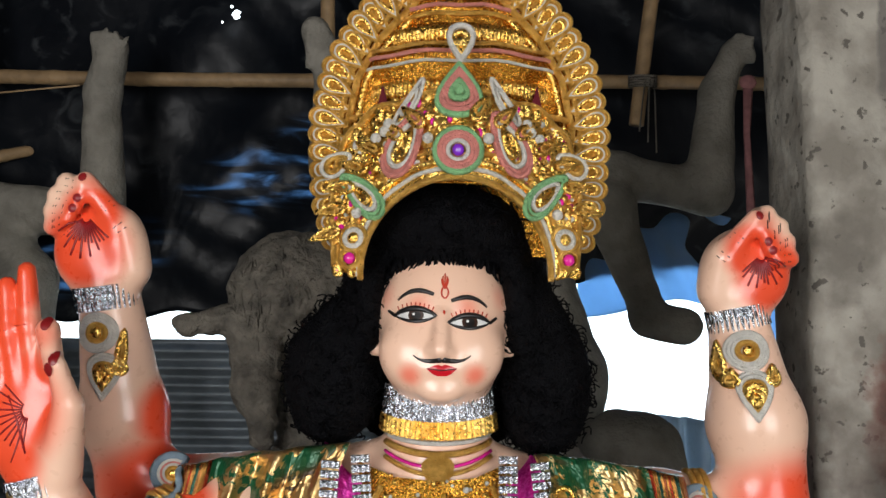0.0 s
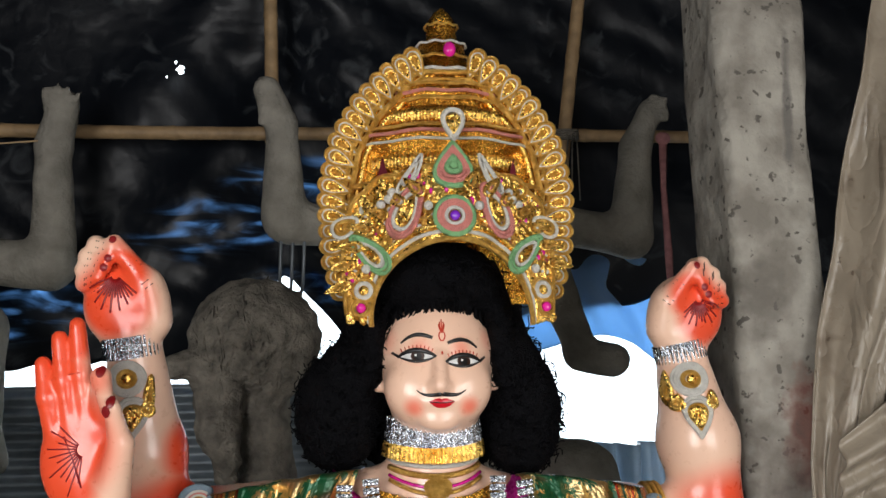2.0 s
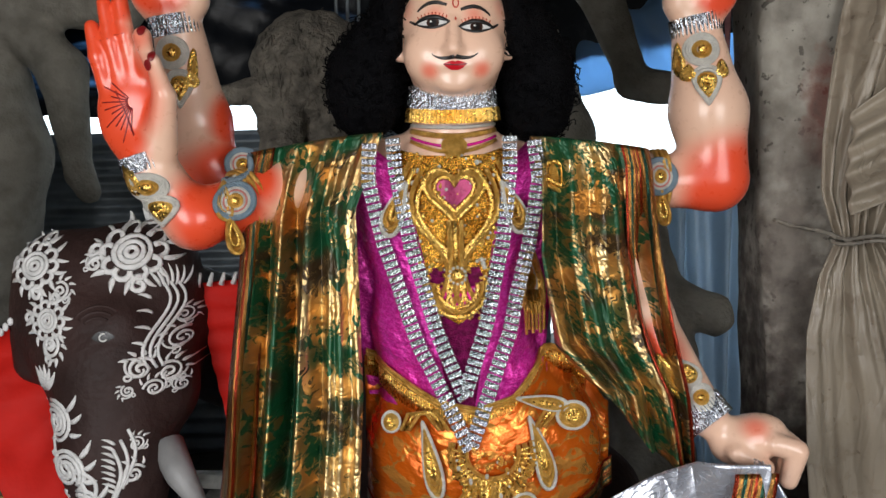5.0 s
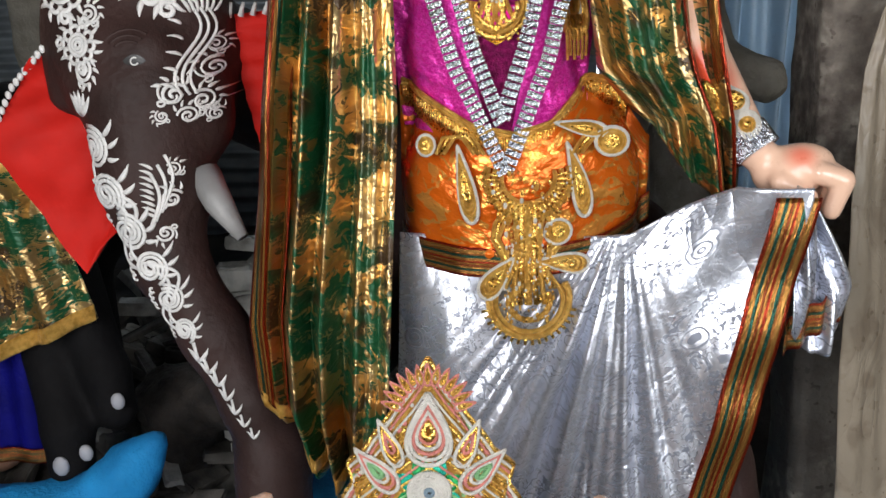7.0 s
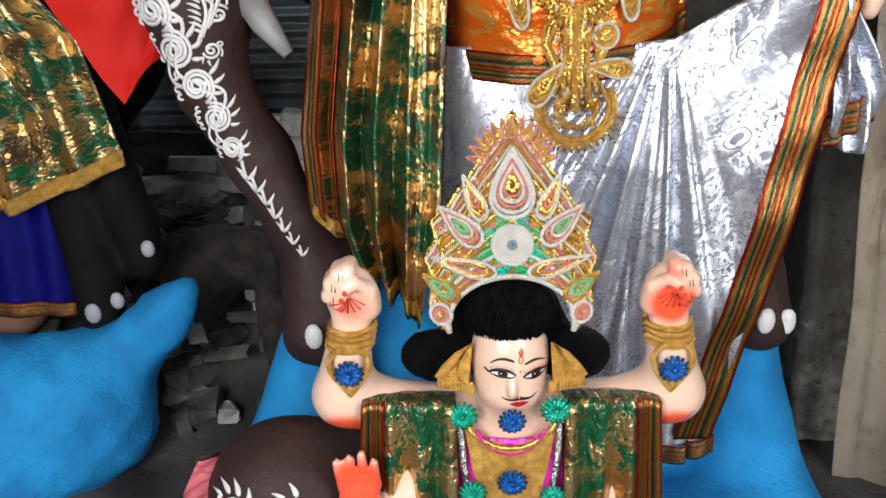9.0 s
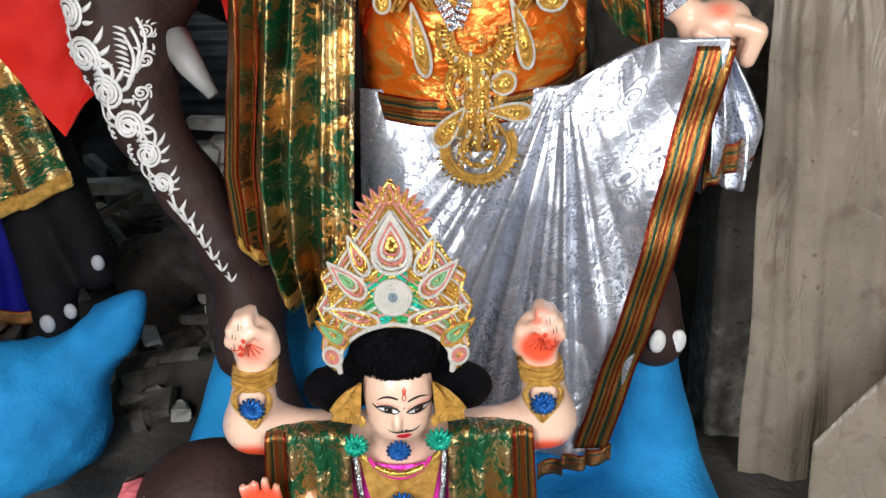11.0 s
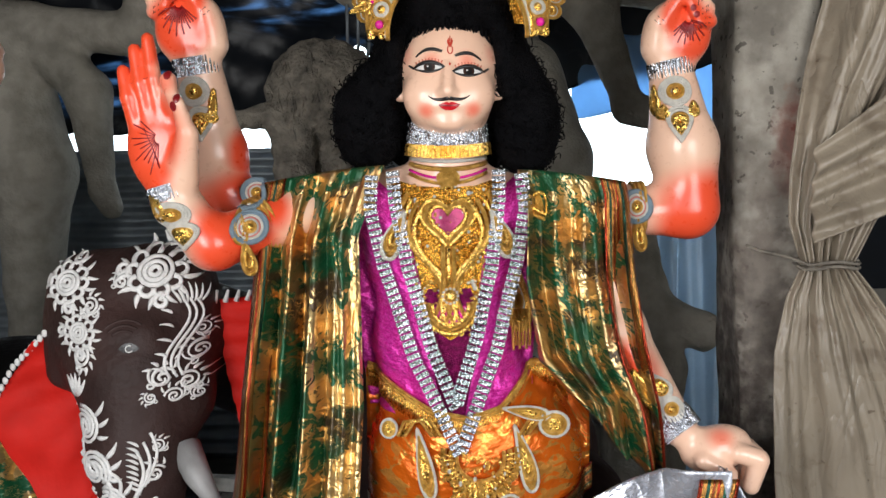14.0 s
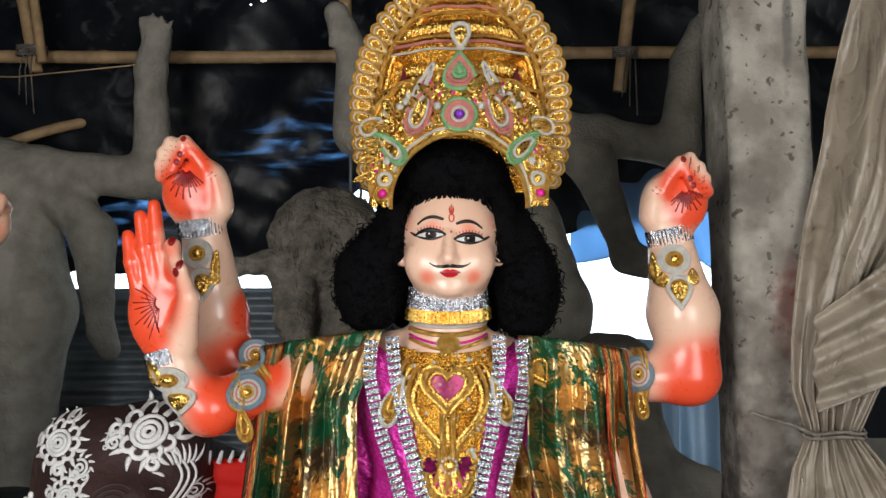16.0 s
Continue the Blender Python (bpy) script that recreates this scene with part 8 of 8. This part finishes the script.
    # gold ear fans
    for s in (-1, 1):
        g = Geo()
        q = Surf(lambda x, z: np.full(np.shape(x), 0.84))
        o = [(cx + s * x, z) for x, z in ((0.072, 0.532), (0.098, 0.512), (0.118, 0.490), (0.132, 0.470), (0.118, 0.455), (0.098, 0.458), (0.078, 0.452))]
        g = nested(q, o, [(1.0, 0, .004), (0.82, 0, .0035), (0.62, 0, .0035), (0.42, 0, .004)], 0.006, fill=0)
        for k in range(9):
            x, z = cx + s * (0.080 + 0.006 * k), 0.453 + 0.0012 * k
            g.tube([(x, 0.834, z), (x + s * 0.001, 0.830, z - 0.014)], [.0025, .0035], 5)
        g.ball((cx + s * 0.072, 0.83, 0.445), (.008, .008, .014))
        tagged(part("ear_ornament", g, GOLD_BEAD), "gold beaded fan earring on the small idol", "earring", "small earrings")
    # clothes
    t = thing("small_shawl", (cx, 0.9, -0.2), "green and gold foil shawl on the small idol", "shawl")
    for s in (-1, 1):
        def fn(u, v, s=s):
            z = np.where(v < 0.12, 0.385 + 0.03 * np.sin(v / 0.12 * np.pi / 2), 0.415 - (v - 0.12) / 0.88 * 0.66)
            x = cx + s * (0.098 + (0.165 + 0.04 * v) * u)
            back = np.where(v < 0.12, (1 - v / 0.12) * 0.10, 0)
            return x, 0.845 - 0.03 * v + back - 0.018 * np.sin(20 * u + 1.5 * v) * np.clip(v * 3, 0.08, 1) - 0.02 * (1 - u), z
        cloth("hanging_end", fn, 60, 50, GREEN_GOLD, t, uv=(0.7, 2))

        def fb(u, v, fn=fn):
            x, y, z = fn(0.76 + 0.24 * u, 0.1 + 0.88 * v)
            return x, y - 0.01, z
        cloth("striped_border", fb, 8, 40, BORDER, t)
    t = thing("small_vest", (cx, 0.85, -0.2), "gold and pink beaded vest with foil rosettes", "vest")

    def fv(u, v):
        z = 0.345 - 0.55 * v
        x = cx + (u - 0.5) * (0.20 + 0.03 * v)
        return x, SM.front(x, np.minimum(z, 0.30), 0.7, 1.0) - 0.012, z
    cloth("front", fv, 30, 40, MAGENTA, t)
    chest = Surf(lambda x, z: SM.front(x, np.minimum(z, 0.30), 0.7, 1.0) - 0.016)
    g = Geo()
    patch(g, chest, [(cx - 0.085, 0.37), (cx - 0.05, 0.345), (cx, 0.335), (cx + 0.05, 0.345), (cx + 0.085, 0.37), (cx + 0.07, 0.28), (cx + 0.045, 0.18), (cx, 0.12), (cx - 0.045, 0.18), (cx - 0.07, 0.28)], 0.003, 0, 5)
    part("breastplate", g, GOLD_BEAD, t)
    for s in (-1, 1):
        g = Geo()
        stroke(g, chest, [(cx + s * 0.092, 0.38), (cx + s * 0.085, 0.28), (cx + s * 0.06, 0.12), (cx + s * 0.02, 0.0)], .007, 0.01, 8)
        part("silver_cord", g, JEWEL, t)
    for k, (r, z) in enumerate(((.075, .375), (.064, .37), (.085, .38))):
        g = Geo()
        stroke(g, chest, arc(cx, z + 0.01, r, .055, 195, 345, 16), .004, 0.012, (0, 5, 7)[k])
        part("bead_string", g, JEWEL, t)

    def rosette(x, y, z, r, m):
        t = thing("foil_rosette", (x, y, z), "shiny blue foil flower rosette" if m is BLUE_FOIL else "shiny teal foil flower rosette", "rosette", "foil rosettes")
        g = Geo()
        g.tube([(0, 0, 0), (0.6 * r, -0.006, 0), (r, 0.002, 0)], [.003, .0055, .003], 5)
        petal = g.mesh("petal", [m])
        for i in range(14):
            ob = new("petal", petal)
            ob.parent = t
            ob.matrix_basis = pose(0, 0, 0, 0, 360 * i / 14, 0)
        g = Geo()
        g.ball((x, y - 0.006, z), (.006, .005, .006))
        part("button", g, m, t)
    rosette(cx, 0.80, 0.395, .024, BLUE_FOIL)
    rosette(cx - 0.088, 0.82, 0.395, .028, TEAL_FOIL)
    rosette(cx + 0.080, 0.82, 0.405, .028, TEAL_FOIL)
    rosette(cx + 0.002, 0.80, 0.265, .027, BLUE_FOIL)
    rosette(cx - 0.07, 0.80, 0.245, .025, TEAL_FOIL)
    rosette(cx + 0.075, 0.80, 0.235, .022, TEAL_FOIL)
    for s in (-1, 1):
        x = cx + s * 0.287
        rosette(x, 0.835, 0.475, .026, BLUE_FOIL)
        t = thing("small_bracelet", (x, 0.88, 0.5), "gold bead bracelet on the small idol's wrist", "bracelet", "small bracelets")
        for k in range(4):
            g = Geo()
            g.tube([(x - s * 0.002 * k + 0.041 * math.cos(w), 0.882 + 0.041 * math.sin(w), 0.515 + 0.012 * k) for w in np.linspace(0, 6.283, 26, endpoint=False)], .0055, 5, True)
            part("bead_ring", g, GOLD_BEAD, t)
        g = Geo()
        sf2 = Surf(lambda xx, zz: np.full(np.shape(xx), 0.842))
        stroke(g, sf2, drop(x, 0.475, .040, .046, 180), .006, 0, 0, True)
        part("mount", g, GOLD_BEAD, t)


mat_green = mat("emerald_foil", (0.01, 0.30, 0.08), 0.25, 0.5, 0.3, 60, 0.5, 200)
small_idol()


def small_elephant():
    f = Form()
    f.oval((-0.555, 0.92, 0.165), (0.155, 0.14, 0.150), 0.05).limb((-0.60, 0.82, 0.10), (-0.62, 0.76, -0.12), 0.08, 0.05, 0.05).limb((-0.62, 0.76, -0.12), (-0.56, 0.72, -0.28), 0.05, 0.035, 0.03).limb((-0.47, 0.98, 0.1), (-0.38, 1.05, 0.0), 0.15, 0.2, 0.08)
    f.limb((-0.45, 1.0, 0.0), (-0.45, 1.0, GROUND), 0.15, 0.15, 0.08)
    g = Geo()
    for x, z, r, a, s in ((-0.63, 0.20, .032, 0.4, 1), (-0.60, 0.13, .030, 2.2, -1), (-0.52, 0.20, .034, 1.0, 1), (-0.49, 0.14, .030, 2.6, -1), (-0.555, 0.16, .022, 0, 1), (-0.61, 0.05, .026, 2.0, 1)):
        scroll_motif(g, f, x, z, r, a, s, 1, 0.6, 1.1)
    ear_sheet(g, [(-0.66, 0.25), (-0.68, 0.18), (-0.68, 0.10)], [(-0.715, 0.26), (-0.76, 0.17), (-0.72, 0.04)], 0.92, 0.90, 2)
    statue("elephant_statue", f, 0.012, [ELEPHANT, WHITE_PAINT, mat("pink_paint", (0.55, 0.12, 0.14), 0.6, 0, 0.2)], "small brown painted elephant with white scrollwork", "statue", extra=g)


small_elephant()

# ---- rubble on the ground behind ----
def ground_z(x, y):
    t = min(1, max(0, (y - 1.9) / 0.8))
    return GROUND + 0.33 * t * t * (3 - 2 * t)


def rubble():
    rnd = random.Random(21)
    shapes = []
    for k in range(7):
        g = Geo()
        sx, sy, sz = ((0.20, 0.10, 0.07), (0.12, 0.10, 0.07), (0.30, 0.06, 0.03), (0.08, 0.07, 0.05), (0.16, 0.12, 0.04), (0.40, 0.05, 0.025), (0.10, 0.06, 0.06))[k]
        g.box((0, 0, 0), (sx, sy, sz), 0, None, 0.35)
        g.v = [tuple(c + rnd.uniform(-0.008, 0.008) for c in p) for p in g.v]
        shapes.append(g.mesh("broken_brick", [PALE_RUBBLE if k in (2, 3, 6) else RUBBLE], False))
    for i in range(190):
        x, y = rnd.uniform(-1.75, -0.25), rnd.uniform(1.95, 3.6)
        k = rnd.randrange(7)
        ob = new("broken_board" if k in (2, 5) else "broken_brick", shapes[k])
        ob.matrix_world = pose(x, y, ground_z(x, y) + 0.04 + 0.09 * rnd.random() * (1 if y > 2.3 else 0.3), rnd.uniform(-25, 25), rnd.uniform(-25, 25), rnd.uniform(0, 360))
        tagged(ob, "grey broken board lying in the rubble" if k in (2, 5) else "grey broken brick lying in the rubble", "board" if k in (2, 5) else "brick", "rubble heap")


rubble()


def pale_heap():
    """Pale broken blocks and boards stacked behind the trunk."""
    rnd = random.Random(44)
    shapes = []
    for sx, sy, sz in ((0.22, 0.12, 0.09), (0.34, 0.10, 0.05), (0.16, 0.14, 0.11)):
        g = Geo()
        g.box((0, 0, 0), (sx, sy, sz), 0, None, 0.3)
        g.v = [tuple(c + rnd.uniform(-0.010, 0.010) for c in p) for p in g.v]
        shapes.append(g.mesh("broken_block", [PALE_RUBBLE], False))
    for col in range(5):
        x, z = -1.42 + 0.15 * col, ground_z(0, 3.2) + 0.04
        for row in range(6 - abs(col - 3)):
            k = rnd.randrange(3)
            ob = new("broken_block", shapes[k])
            ob.matrix_world = pose(x + rnd.uniform(-0.03, 0.03), 3.2 + rnd.uniform(-0.06, 0.06), z, rnd.uniform(-7, 7), rnd.uniform(-10, 10), rnd.uniform(-30, 30))
            tagged(ob, "pale broken plaster block stacked on the rubble", "block", "rubble heap")
            z += (0.085, 0.05, 0.10)[k]


pale_heap()
f = Form()
f.oval((-1.08, 2.42, 0.04), (0.20, 0.15, 0.13), 0.06).oval((-0.92, 2.36, 0.09), (0.13, 0.12, 0.10), 0.05).limb((-0.86, 2.30, 0.05), (-0.80, 2.22, -0.24), 0.06, 0.07, 0.04).limb((-1.10, 2.40, -0.02), (-1.12, 2.40, -0.26), 0.13, 0.15, 0.06)
statue("clay_lump", f, 0.018, [mat("dark_wet_clay", (0.045, 0.036, 0.030), 0.9, 0, 0.4, 14, 1.4, 45, (0.015, 0.012, 0.010))], "dark brown lump of wet clay and straw on the rubble", "clay", 0.012, 30)
